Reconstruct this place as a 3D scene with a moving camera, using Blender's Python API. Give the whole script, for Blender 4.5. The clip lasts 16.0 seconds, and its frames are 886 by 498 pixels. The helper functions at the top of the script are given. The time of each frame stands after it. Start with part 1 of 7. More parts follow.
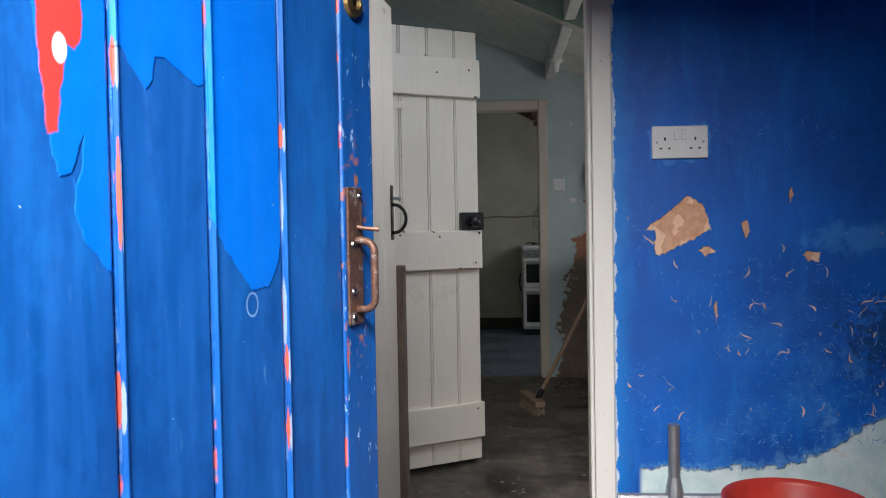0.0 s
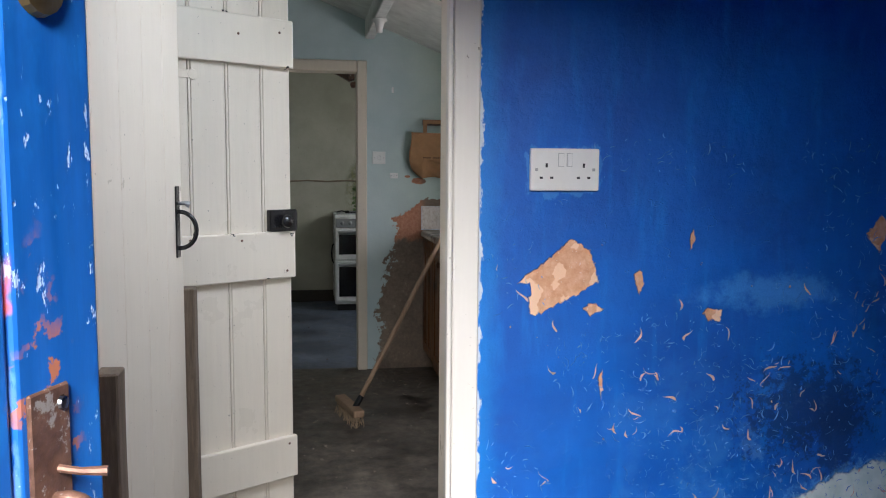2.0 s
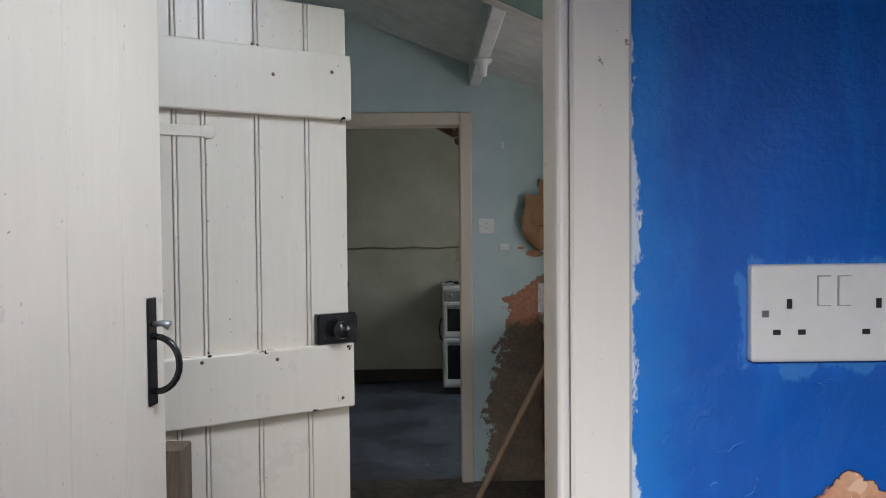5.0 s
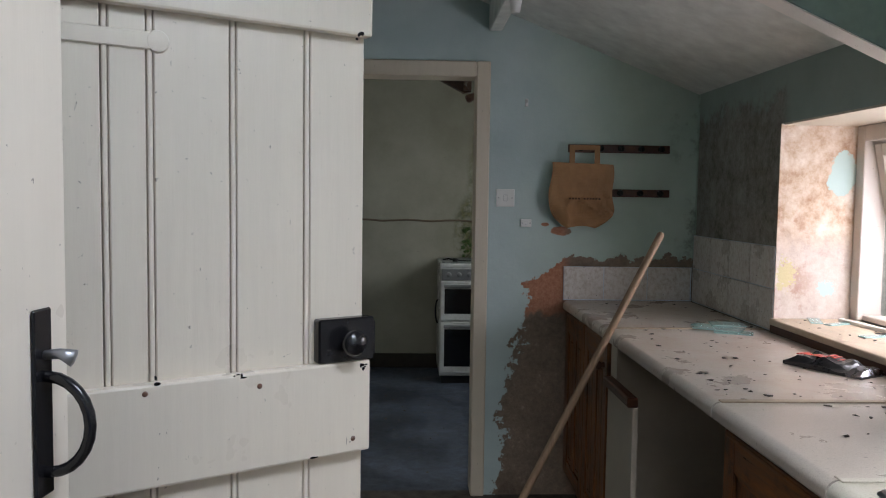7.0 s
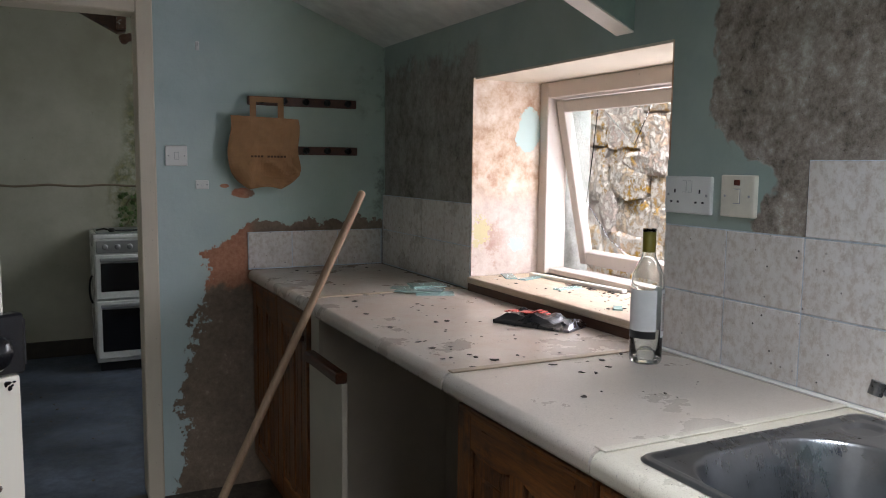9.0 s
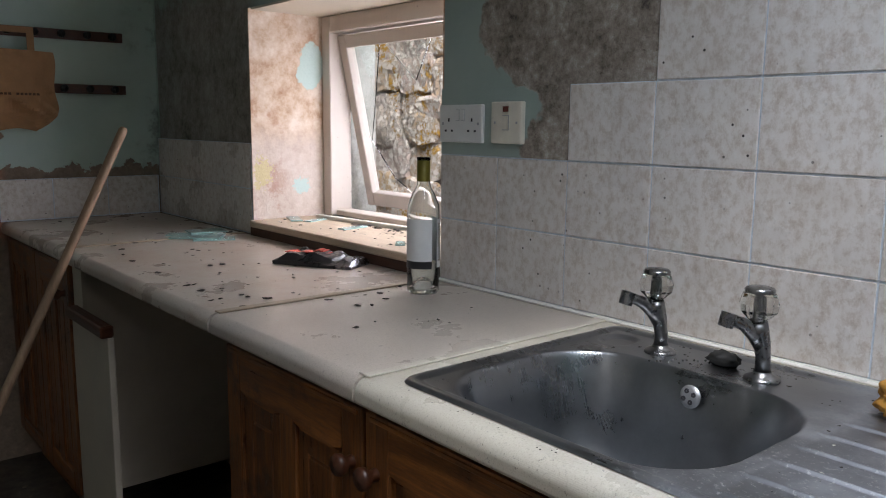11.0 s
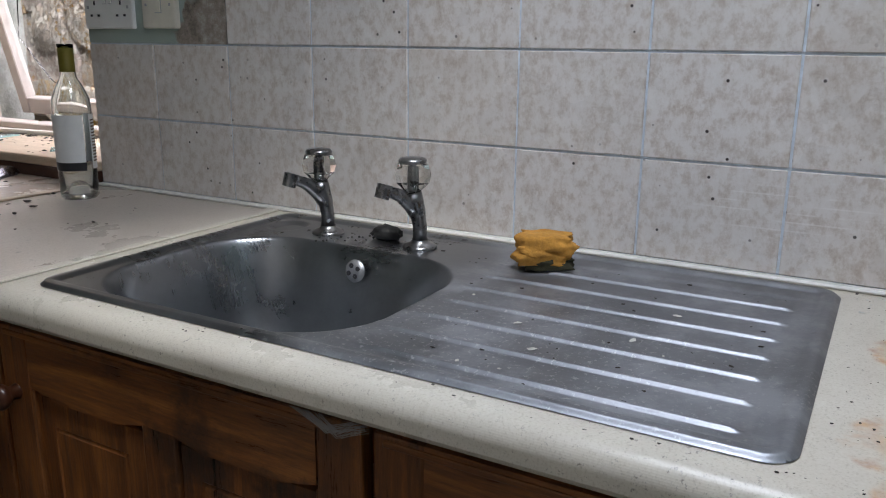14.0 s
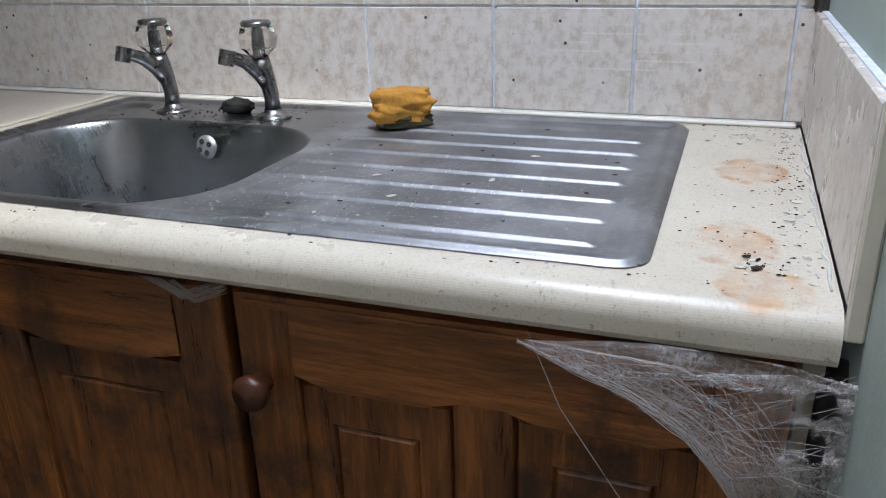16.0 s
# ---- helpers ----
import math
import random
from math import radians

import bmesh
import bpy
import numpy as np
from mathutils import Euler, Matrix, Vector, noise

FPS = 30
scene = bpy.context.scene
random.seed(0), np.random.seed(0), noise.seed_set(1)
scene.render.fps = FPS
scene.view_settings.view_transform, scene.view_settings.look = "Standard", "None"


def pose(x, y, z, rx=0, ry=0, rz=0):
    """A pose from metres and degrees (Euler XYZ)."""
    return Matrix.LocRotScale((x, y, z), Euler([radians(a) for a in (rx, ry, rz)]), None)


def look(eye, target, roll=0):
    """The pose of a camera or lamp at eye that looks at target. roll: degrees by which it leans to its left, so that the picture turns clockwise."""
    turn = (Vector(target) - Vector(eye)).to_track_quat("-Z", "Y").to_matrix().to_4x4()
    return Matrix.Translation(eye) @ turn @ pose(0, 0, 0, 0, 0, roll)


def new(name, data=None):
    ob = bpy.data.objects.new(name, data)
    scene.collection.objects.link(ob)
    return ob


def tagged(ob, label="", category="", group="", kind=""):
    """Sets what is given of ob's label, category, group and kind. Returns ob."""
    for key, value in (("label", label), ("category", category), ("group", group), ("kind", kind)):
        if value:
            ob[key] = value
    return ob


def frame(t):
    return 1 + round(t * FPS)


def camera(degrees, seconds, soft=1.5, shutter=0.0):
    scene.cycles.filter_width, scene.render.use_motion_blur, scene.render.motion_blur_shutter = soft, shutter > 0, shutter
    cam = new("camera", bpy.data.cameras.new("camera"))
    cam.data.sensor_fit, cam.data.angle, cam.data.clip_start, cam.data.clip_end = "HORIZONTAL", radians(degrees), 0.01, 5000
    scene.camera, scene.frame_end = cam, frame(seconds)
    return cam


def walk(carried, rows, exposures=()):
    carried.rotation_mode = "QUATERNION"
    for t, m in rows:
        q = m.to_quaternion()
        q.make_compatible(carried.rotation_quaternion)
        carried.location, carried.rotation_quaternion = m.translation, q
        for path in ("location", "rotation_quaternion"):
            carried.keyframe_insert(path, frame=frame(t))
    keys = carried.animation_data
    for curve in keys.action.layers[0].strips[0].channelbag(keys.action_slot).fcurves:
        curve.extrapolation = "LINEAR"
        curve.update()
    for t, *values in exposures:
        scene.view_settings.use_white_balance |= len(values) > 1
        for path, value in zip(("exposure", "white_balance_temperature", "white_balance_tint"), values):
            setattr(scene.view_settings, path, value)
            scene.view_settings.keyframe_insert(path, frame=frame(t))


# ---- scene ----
cam = camera(58.2, 16.0, soft=1.05)
PATH = [
    (0, (-0.079, -0.064, 1.094), (-0.222, 1.93, 1.038), -1.0),
    (0.5, (-0.15, 0.114, 1.126), (-0.112, 2.111, 1.036), -0.6),
    (1, (-0.182, 0.241, 1.205), (0.033, 2.226, 1.08), -0.2),
    (1.5, (-0.17, 0.397, 1.207), (0.115, 2.369, 1.036), 0.2),
    (2, (-0.118, 0.536, 1.307), (0.22, 2.497, 1.108), 0.4),
    (2.5, (-0.102, 0.673, 1.338), (0.276, 2.627, 1.136), 0.4),
    (3, (-0.088, 0.887, 1.363), (0.325, 2.837, 1.199), 0.1),
    (3.5, (-0.05, 1.024, 1.349), (0.402, 2.968, 1.222), -0.4),
    (4, (-0.002, 1.15, 1.358), (0.387, 3.109, 1.254), -0.3),
    (4.5, (0.056, 1.3, 1.38), (0.213, 3.292, 1.314), -0.6),
    (4.7, (0.058, 1.344, 1.389), (0.101, 3.342, 1.329), -0.9),
    (6.8, (-0.087, 1.974, 1.379), (-0.059, 3.97, 1.256), 0.8),
    (7, (-0.088, 2.061, 1.381), (-0.003, 4.055, 1.249), 0.8),
    (7.5, (-0.083, 2.201, 1.389), (0.147, 4.183, 1.252), 1.1),
    (8, (-0.095, 2.309, 1.381), (0.39, 4.245, 1.252), 1.4),
    (8.5, (-0.119, 2.365, 1.367), (0.617, 4.219, 1.221), 0.9),
    (9, (-0.12, 2.379, 1.353), (0.769, 4.159, 1.143), 0.6),
    (9.2, (-0.122, 2.381, 1.345), (0.814, 4.133, 1.108), 0.5),
    (11.3, (-0.004, 2.388, 1.277), (1.343, 3.834, 0.969), 0.6),
    (11.5, (0.002, 2.383, 1.27), (1.399, 3.781, 0.965), 0.6),
    (12, (0.014, 2.366, 1.274), (1.516, 3.65, 0.961), 0.8),
    (12.5, (0.026, 2.35, 1.265), (1.583, 3.565, 0.951), 0.8),
    (13, (0.036, 2.338, 1.269), (1.621, 3.502, 0.907), 0.4),
    (13.5, (0.045, 2.335, 1.248), (1.677, 3.408, 0.82), 0.2),
    (14, (0.055, 2.332, 1.228), (1.744, 3.279, 0.724), 0.6),
    (14.5, (0.069, 2.324, 1.208), (1.795, 3.16, 0.642), 0.7),
    (15, (0.072, 2.317, 1.189), (1.812, 3.075, 0.556), 0.1),
    (15.5, (0.07, 2.311, 1.171), (1.813, 3.005, 0.478), -0.9),
    (16, (0.07, 2.313, 1.166), (1.813, 2.958, 0.427), -1.6),
]
EXPOSURES = [(0.0, -0.3), (1.0, 0.0), (2.5, 0.4), (3.5, 0.35), (4.5, 0.18), (7.0, 0.0), (8.0, 0.12), (9.2, 0.05), (11.5, -0.52), (12.5, -0.65), (14.0, -0.45), (15.0, -0.25), (16.0, 0.08)]
walk(cam, [(t, look(eye, target, roll)) for t, eye, target, roll in PATH], EXPOSURES)

# ---- world and large lights ----
world = bpy.data.worlds.new("sky")
scene.world = world
world.use_nodes = True
_sky = world.node_tree.nodes.new("ShaderNodeTexSky")
_sky.sky_type = "NISHITA"
_sky.sun_disc = False
_sky.sun_elevation, _sky.sun_rotation = radians(62), radians(221)
_sky.air_density, _sky.dust_density = 1.0, 4.0
_bg = world.node_tree.nodes["Background"]
_bg.inputs["Strength"].default_value = 0.06
world.node_tree.links.new(_sky.outputs[0], _bg.inputs[0])


def lamp(name, eye, target, sx, sy, watts, colour):
    data = bpy.data.lights.new(name, "AREA")
    data.shape, data.size, data.size_y, data.energy, data.color = "RECTANGLE", sx, sy, watts, colour
    ob = new(name, data)
    ob.matrix_basis = look(eye, target)
    return ob


sun_data = bpy.data.lights.new("sun", "SUN")
sun_data.energy, sun_data.angle, sun_data.color = 5.0, radians(20), (1.0, 0.97, 0.93)
new("sun", sun_data).matrix_basis = look((0, 0, 10), (3.5, 4.0, 0))
# daylight of the yard before the entrance, of the sky above the lane, and of an assumed far room window
lamp("daylight_yard", (-0.34, -0.95, 2.71), (0.0, 1.9, 0.5), 0.95, 1.0, 345, (0.985, 0.965, 0.965))
lamp("daylight_window", (1.95, 4.22, 2.25), (0.75, 4.85, 0.95), 1.5, 0.8, 64, (0.88, 0.87, 1.0))
lamp("daylight_opening", (1.69, 4.14, 1.31), (0.35, 5.3, 1.25), 0.54, 0.64, 11.0, (0.90, 0.89, 1.0))
lamp("daylight_rooflight", (0.50, 2.49, 2.36), (0.44, 2.72, 1.2), 0.66, 0.48, 27.5, (0.78, 0.84, 1.0))
lamp("daylight_far_window", (1.55, 7.0, 1.55), (-0.4, 6.7, 0.7), 0.9, 0.9, 13, (0.88, 0.94, 1.0))


# ---- shader helpers ----
def material(name, rough=0.6, metal=0.0):
    m = bpy.data.materials.new(name)
    m.use_nodes = True
    b = m.node_tree.nodes["Principled BSDF"]
    b.inputs["Roughness"].default_value, b.inputs["Metallic"].default_value = rough, metal
    return m, m.node_tree, b


def put(nt, sock, v):
    if isinstance(v, bpy.types.NodeSocket):
        nt.links.new(v, sock)
    elif isinstance(v, (tuple, list)) and len(v) == 3 and sock.type == "RGBA":
        sock.default_value = (*v, 1)
    else:
        sock.default_value = v


def sm(nt, op, a, b=0.0, c=0.0, clamp=False):
    n = nt.nodes.new("ShaderNodeMath")
    n.operation, n.use_clamp = op, clamp
    for s, v in zip(n.inputs, (a, b, c)):
        put(nt, s, v)
    return n.outputs[0]


def place_of(nt):
    return nt.nodes.new("ShaderNodeNewGeometry").outputs["Position"]


def axes_of(nt):
    n = nt.nodes.new("ShaderNodeSeparateXYZ")
    nt.links.new(place_of(nt), n.inputs[0])
    return n.outputs


def stretched(nt, sx, sy, sz, turn=0.0):
    n = nt.nodes.new("ShaderNodeMapping")
    n.inputs["Scale"].default_value = (sx, sy, sz)
    n.inputs["Rotation"].default_value = (0, 0, radians(turn))
    nt.links.new(place_of(nt), n.inputs[0])
    return n.outputs[0]


def grain(nt, scale, detail=4.0, rough=0.6, vec=None, warp=0.0):
    n = nt.nodes.new("ShaderNodeTexNoise")
    for k, v in (("Scale", scale), ("Detail", detail), ("Roughness", rough), ("Distortion", warp)):
        n.inputs[k].default_value = v
    nt.links.new(vec or place_of(nt), n.inputs["Vector"])
    return n.outputs[0]


def cells(nt, scale, feature="F1", vec=None, out=0):
    n = nt.nodes.new("ShaderNodeTexVoronoi")
    n.feature = feature
    n.inputs["Scale"].default_value = scale
    nt.links.new(vec or place_of(nt), n.inputs["Vector"])
    return n.outputs[out]


def ramp(nt, fac, *stops):
    n = nt.nodes.new("ShaderNodeValToRGB")
    while len(n.color_ramp.elements) < len(stops):
        n.color_ramp.elements.new(0.5)
    for e, (p, c) in zip(n.color_ramp.elements, stops):
        e.position = p
        e.color = (*c, 1) if isinstance(c, tuple) else (c, c, c, 1)
    put(nt, n.inputs[0], fac)
    return n.outputs[0]


def mix(nt, fac, a, b, kind="MIX"):
    n = nt.nodes.new("ShaderNodeMix")
    n.data_type, n.blend_type = "RGBA", kind
    put(nt, n.inputs[0], fac)
    put(nt, n.inputs[6], a)
    put(nt, n.inputs[7], b)
    return n.outputs[2]


def step(nt, v, lo, hi, a=0.0, b=1.0):
    n = nt.nodes.new("ShaderNodeMapRange")
    n.interpolation_type = "SMOOTHSTEP"
    for s, x in zip(n.inputs, (v, lo, hi, a, b)):
        put(nt, s, x)
    return n.outputs[0]


def relief(nt, bsdf, height, strength=0.3, dist=0.01):
    n = nt.nodes.new("ShaderNodeBump")
    n.inputs["Strength"].default_value, n.inputs["Distance"].default_value = strength, dist
    put(nt, n.inputs["Height"], height)
    nt.links.new(n.outputs[0], bsdf.inputs["Normal"])


def blob(nt, u, v, cu, cv, ru, rv, fray, noise_out, soft=0.05):
    """A ragged oval: 1 inside, 0 outside."""
    a = sm(nt, "DIVIDE", sm(nt, "SUBTRACT", u, cu), ru)
    b = sm(nt, "DIVIDE", sm(nt, "SUBTRACT", v, cv), rv)
    r = sm(nt, "SQRT", sm(nt, "ADD", sm(nt, "MULTIPLY", a, a), sm(nt, "MULTIPLY", b, b)))
    r = sm(nt, "ADD", r, sm(nt, "MULTIPLY", sm(nt, "SUBTRACT", noise_out, 0.5), fray))
    return step(nt, r, 1.0 - soft, 1.0 + soft, 1.0, 0.0)


def flake(nt, u, v, pts, ragged=0.0, n1=None, n2=None, soft=0.0015):
    """A torn flake with straight-ish sides; pts (u, v) run clockwise round a convex outline."""
    if n1 is not None:
        u = sm(nt, "ADD", u, sm(nt, "MULTIPLY", sm(nt, "SUBTRACT", n1, 0.5), ragged))
        v = sm(nt, "ADD", v, sm(nt, "MULTIPLY", sm(nt, "SUBTRACT", n2, 0.5), ragged))
    best = None
    for (a, b), (c, d) in zip(pts, pts[1:] + pts[:1]):
        k = math.hypot(c - a, d - b)
        nx, nz = (d - b) / k, -(c - a) / k
        e = sm(nt, "SUBTRACT", sm(nt, "ADD", sm(nt, "MULTIPLY", u, nx), sm(nt, "MULTIPLY", v, nz)), a * nx + b * nz)
        best = e if best is None else sm(nt, "MINIMUM", best, e)
    return step(nt, best, -soft, soft)


def union(nt, *masks):
    m = masks[0]
    for k in masks[1:]:
        m = sm(nt, "MAXIMUM", m, k)
    return m


def simple(name, colour, rough=0.6, metal=0.0, vary=0.25, scale=30.0, bump=0.15, spots=0.0, dirt=(0.05, 0.04, 0.03)):
    """A plain stuff with grain at two scales and some dirt."""
    m, nt, b = material(name, rough, metal)
    g = sm(nt, "ADD", sm(nt, "MULTIPLY", grain(nt, scale), 0.6), sm(nt, "MULTIPLY", grain(nt, scale * 0.15, 3), 0.4))
    dark = tuple(c * (1 - vary) for c in colour)
    lite = tuple(min(1, c * (1 + vary * 0.6)) for c in colour)
    col = ramp(nt, g, (0.3, dark), (0.7, lite))
    if spots:
        col = mix(nt, step(nt, grain(nt, scale * 0.6, 6, 0.75), 0.72 - spots, 0.78 - spots), col, dirt)
    put(nt, b.inputs["Base Color"], col)
    put(nt, b.inputs["Roughness"], step(nt, g, 0.2, 0.8, max(0.02, rough - 0.08), min(1, rough + 0.12)))
    relief(nt, b, g, bump, 0.004)
    return m


# ---- materials ----
def make_blue_wall():
    m, nt, b = material("blue_emulsion_peeling", 0.55)
    x, y, z = axes_of(nt)
    fine = grain(nt, 60, 6, 0.7)
    mid = grain(nt, 14, 5, 0.65)
    wide = grain(nt, 3.2, 4, 0.6)
    col = ramp(nt, wide, (0.3, (0.0, 0.070, 0.37)), (0.7, (0.0, 0.135, 0.59)))
    streak = grain(nt, 9, 4, 0.6, stretched(nt, 3, 1, 0.5))
    col = mix(nt, step(nt, streak, 0.5, 0.75, 0, 0.5), col, (0.002, 0.19, 0.66))
    # pale bloom low down and towards the far corner
    low = step(nt, sm(nt, "ADD", sm(nt, "MULTIPLY", x, 0.55), sm(nt, "MULTIPLY", z, -0.9)), -0.75, 0.15)
    bloom = sm(nt, "MULTIPLY", step(nt, grain(nt, 7, 6, 0.65), 0.52, 0.68), low)
    col = mix(nt, sm(nt, "MULTIPLY", bloom, 0.55), col, (0.04, 0.26, 0.72))
    chalk = sm(nt, "MULTIPLY", step(nt, grain(nt, 15, 7, 0.72), 0.55, 0.63), step(nt, sm(nt, "ADD", sm(nt, "MULTIPLY", x, 0.8), sm(nt, "MULTIPLY", z, -0.9)), -0.15, 0.30))
    col = mix(nt, sm(nt, "MULTIPLY", chalk, 0.6), col, (0.14, 0.38, 0.74))
    damp = sm(nt, "MULTIPLY", step(nt, grain(nt, 5, 6, 0.7), 0.50, 0.66), step(nt, x, 0.62, 0.95))
    col = mix(nt, sm(nt, "MULTIPLY", damp, 0.35), col, (0.0, 0.03, 0.17))
    smear = blob(nt, x, z, 0.89, 1.05, 0.12, 0.03, 4.5, grain(nt, 16, 5, 0.7), 0.5)
    col = mix(nt, sm(nt, "MULTIPLY", smear, 0.55), col, (0.06, 0.3, 0.72))
    mouldm = union(nt, blob(nt, x, z, 0.98, 0.78, 0.13, 0.09, 6.0, grain(nt, 44, 6, 0.78), 0.4), blob(nt, x, z, 1.06, 0.74, 0.04, 0.12, 4.0, grain(nt, 24, 5, 0.7), 0.4))
    col = mix(nt, sm(nt, "MULTIPLY", mouldm, 0.6), col, (0.003, 0.008, 0.028))
    # hairline cracks and curled edges of paint
    warped = nt.nodes.new("ShaderNodeVectorMath")
    warped.operation = "ADD"
    nt.links.new(place_of(nt), warped.inputs[0])
    wn = nt.nodes.new("ShaderNodeTexNoise")
    wn.inputs["Scale"].default_value = 9
    wm = nt.nodes.new("ShaderNodeVectorMath")
    wm.operation = "SCALE"
    wm.inputs["Scale"].default_value = 0.09
    nt.links.new(wn.outputs[1], wm.inputs[0])
    nt.links.new(wm.outputs[0], warped.inputs[1])
    fold = grain(nt, 13, 3, 0.55, warped.outputs[0])
    edge = sm(nt, "ABSOLUTE", sm(nt, "SUBTRACT", fold, 0.5))
    where = sm(nt, "MULTIPLY", step(nt, grain(nt, 7, 5), 0.48, 0.58), step(nt, z, 1.36, 1.0))
    crack = sm(nt, "MULTIPLY", sm(nt, "MULTIPLY", step(nt, edge, 0.0, 0.010, 1, 0), where), step(nt, grain(nt, 34, 3, 0.6), 0.52, 0.56))
    col = mix(nt, sm(nt, "MULTIPLY", crack, 0.5), col, (0.16, 0.40, 0.82))
    # ragged brush edge beside the door frame and round the socket
    brushed = grain(nt, 42, 4, 0.7, stretched(nt, 1, 1, 0.45))
    rag = step(nt, sm(nt, "ADD", x, sm(nt, "MULTIPLY", sm(nt, "SUBTRACT", brushed, 0.5), 0.045)), 0.227, 0.231, 1, 0)
    col = mix(nt, sm(nt, "MULTIPLY", step(nt, sm(nt, "ADD", x, sm(nt, "MULTIPLY", sm(nt, "SUBTRACT", mid, 0.5), 0.05)), 0.235, 0.285, 1, 0), 0.5), col, (0.004, 0.25, 0.72))
    col = mix(nt, rag, col, (0.62, 0.70, 0.80))
    du = sm(nt, "SUBTRACT", sm(nt, "ABSOLUTE", sm(nt, "SUBTRACT", x, 0.405)), 0.073)
    dv = sm(nt, "SUBTRACT", sm(nt, "ABSOLUTE", sm(nt, "SUBTRACT", z, 1.306)), 0.045)
    halo = step(nt, sm(nt, "ADD", sm(nt, "MAXIMUM", du, dv), sm(nt, "MULTIPLY", sm(nt, "SUBTRACT", brushed, 0.5), 0.07)), 0.000, 0.007, 1, 0)
    col = mix(nt, sm(nt, "MULTIPLY", halo, 0.45), col, (0.08, 0.33, 0.74))
    # flakes gone down to pink plaster
    plaster = ramp(nt, grain(nt, 55, 6, 0.7), (0.3, (0.60, 0.28, 0.15)), (0.50, (0.70, 0.38, 0.23)), (0.70, (0.78, 0.48, 0.32)))
    plaster = mix(nt, step(nt, grain(nt, 21, 3, 0.5), 0.54, 0.57), plaster, (0.86, 0.58, 0.40))
    plaster = mix(nt, step(nt, grain(nt, 170, 3, 0.7), 0.66, 0.70), plaster, (0.88, 0.80, 0.74))
    r1, r2 = grain(nt, 70, 3, 0.6), grain(nt, 71, 3, 0.6, stretched(nt, 1.1, 1, 1.05))
    gone = union(
        nt,
        flake(nt, x, z, [(0.330, 1.083), (0.372, 1.125), (0.424, 1.166), (0.462, 1.142), (0.486, 1.075), (0.395, 1.045)], 0.022, r1, r2),
        flake(nt, x, z, [(0.311, 1.075), (0.345, 1.105), (0.40, 1.10), (0.40, 1.068)], 0.015, r1, r2),
        flake(nt, x, z, [(0.335, 1.09), (0.44, 1.09), (0.486, 1.072), (0.43, 1.045), (0.376, 1.013), (0.338, 1.008)], 0.02, r1, r2),
        flake(nt, x, z, [(0.452, 1.022), (0.472, 1.031), (0.50, 1.018), (0.470, 1.004)], 0.016, r1, r2),
        flake(nt, x, z, [(0.565, 1.09), (0.578, 1.098), (0.584, 1.07), (0.577, 1.046), (0.571, 1.062)], 0.016, r1, r2),
        flake(nt, x, z, [(0.686, 1.172), (0.694, 1.183), (0.70, 1.166), (0.689, 1.14)], 0.014, r1, r2),
        flake(nt, x, z, [(0.722, 1.005), (0.731, 1.015), (0.768, 1.009), (0.764, 0.985), (0.738, 0.987)], 0.016, r1, r2),
        flake(nt, x, z, [(0.490, 0.872), (0.498, 0.885), (0.50, 0.865), (0.496, 0.825)], 0.01, r1, r2),
        flake(nt, x, z, [(1.105, 1.17), (1.14, 1.215), (1.16, 1.19), (1.14, 1.13)], 0.02, r1, r2),
    )
    small = sm(nt, "MULTIPLY", step(nt, cells(nt, 26, "F1", warped.outputs[0]), 0.10, 0.08), sm(nt, "MULTIPLY", step(nt, grain(nt, 6.5, 3), 0.5, 0.56), step(nt, z, 1.25, 1.0)))
    gone = sm(nt, "MAXIMUM", gone, sm(nt, "MULTIPLY", small, step(nt, grain(nt, 80, 3), 0.55, 0.6)))
    col = mix(nt, gone, col, plaster)
    # the older pale green coat shows at the foot of the wall
    foot = sm(nt, "ADD", z, sm(nt, "MULTIPLY", sm(nt, "SUBTRACT", mid, 0.5), 0.09))
    line = sm(nt, "ADD", 0.425, sm(nt, "MULTIPLY", step(nt, x, 0.58, 1.2), 0.22))
    bare = step(nt, sm(nt, "SUBTRACT", foot, line), 0.0, 0.012, 1, 0)
    fringe = sm(nt, "MULTIPLY", step(nt, sm(nt, "ADD", sm(nt, "SUBTRACT", foot, line), sm(nt, "MULTIPLY", sm(nt, "SUBTRACT", fine, 0.5), 0.12)), 0.0, 0.03, 1, 0), step(nt, x, 0.285, 0.3))
    col = mix(nt, sm(nt, "MULTIPLY", fringe, 0.6), col, (0.12, 0.40, 0.78))
    bare = sm(nt, "MULTIPLY", bare, step(nt, x, 0.285, 0.3))
    pale = ramp(nt, grain(nt, 18, 6), (0.35, (0.5, 0.66, 0.66)), (0.62, (0.68, 0.8, 0.8)), (0.75, (0.6, 0.42, 0.28)))
    col = mix(nt, bare, col, pale)
    put(nt, b.inputs["Base Color"], col)
    put(nt, b.inputs["Roughness"], mix(nt, gone, ramp(nt, mid, (0.3, 0.42), (0.7, 0.66)), (0.9, 0.9, 0.9)))
    h = sm(nt, "SUBTRACT", sm(nt, "ADD", sm(nt, "MULTIPLY", mid, 0.6), sm(nt, "MULTIPLY", crack, sm(nt, "MULTIPLY", 0.3, sm(nt, "SUBTRACT", 1.0, sm(nt, "MAXIMUM", gone, bare))))), sm(nt, "MULTIPLY", sm(nt, "MAXIMUM", gone, bare), 0.5))
    relief(nt, b, sm(nt, "ADD", h, sm(nt, "ADD", sm(nt, "MULTIPLY", wide, 0.8), sm(nt, "MULTIPLY", fine, 0.22))), 0.9, 0.009)
    return m


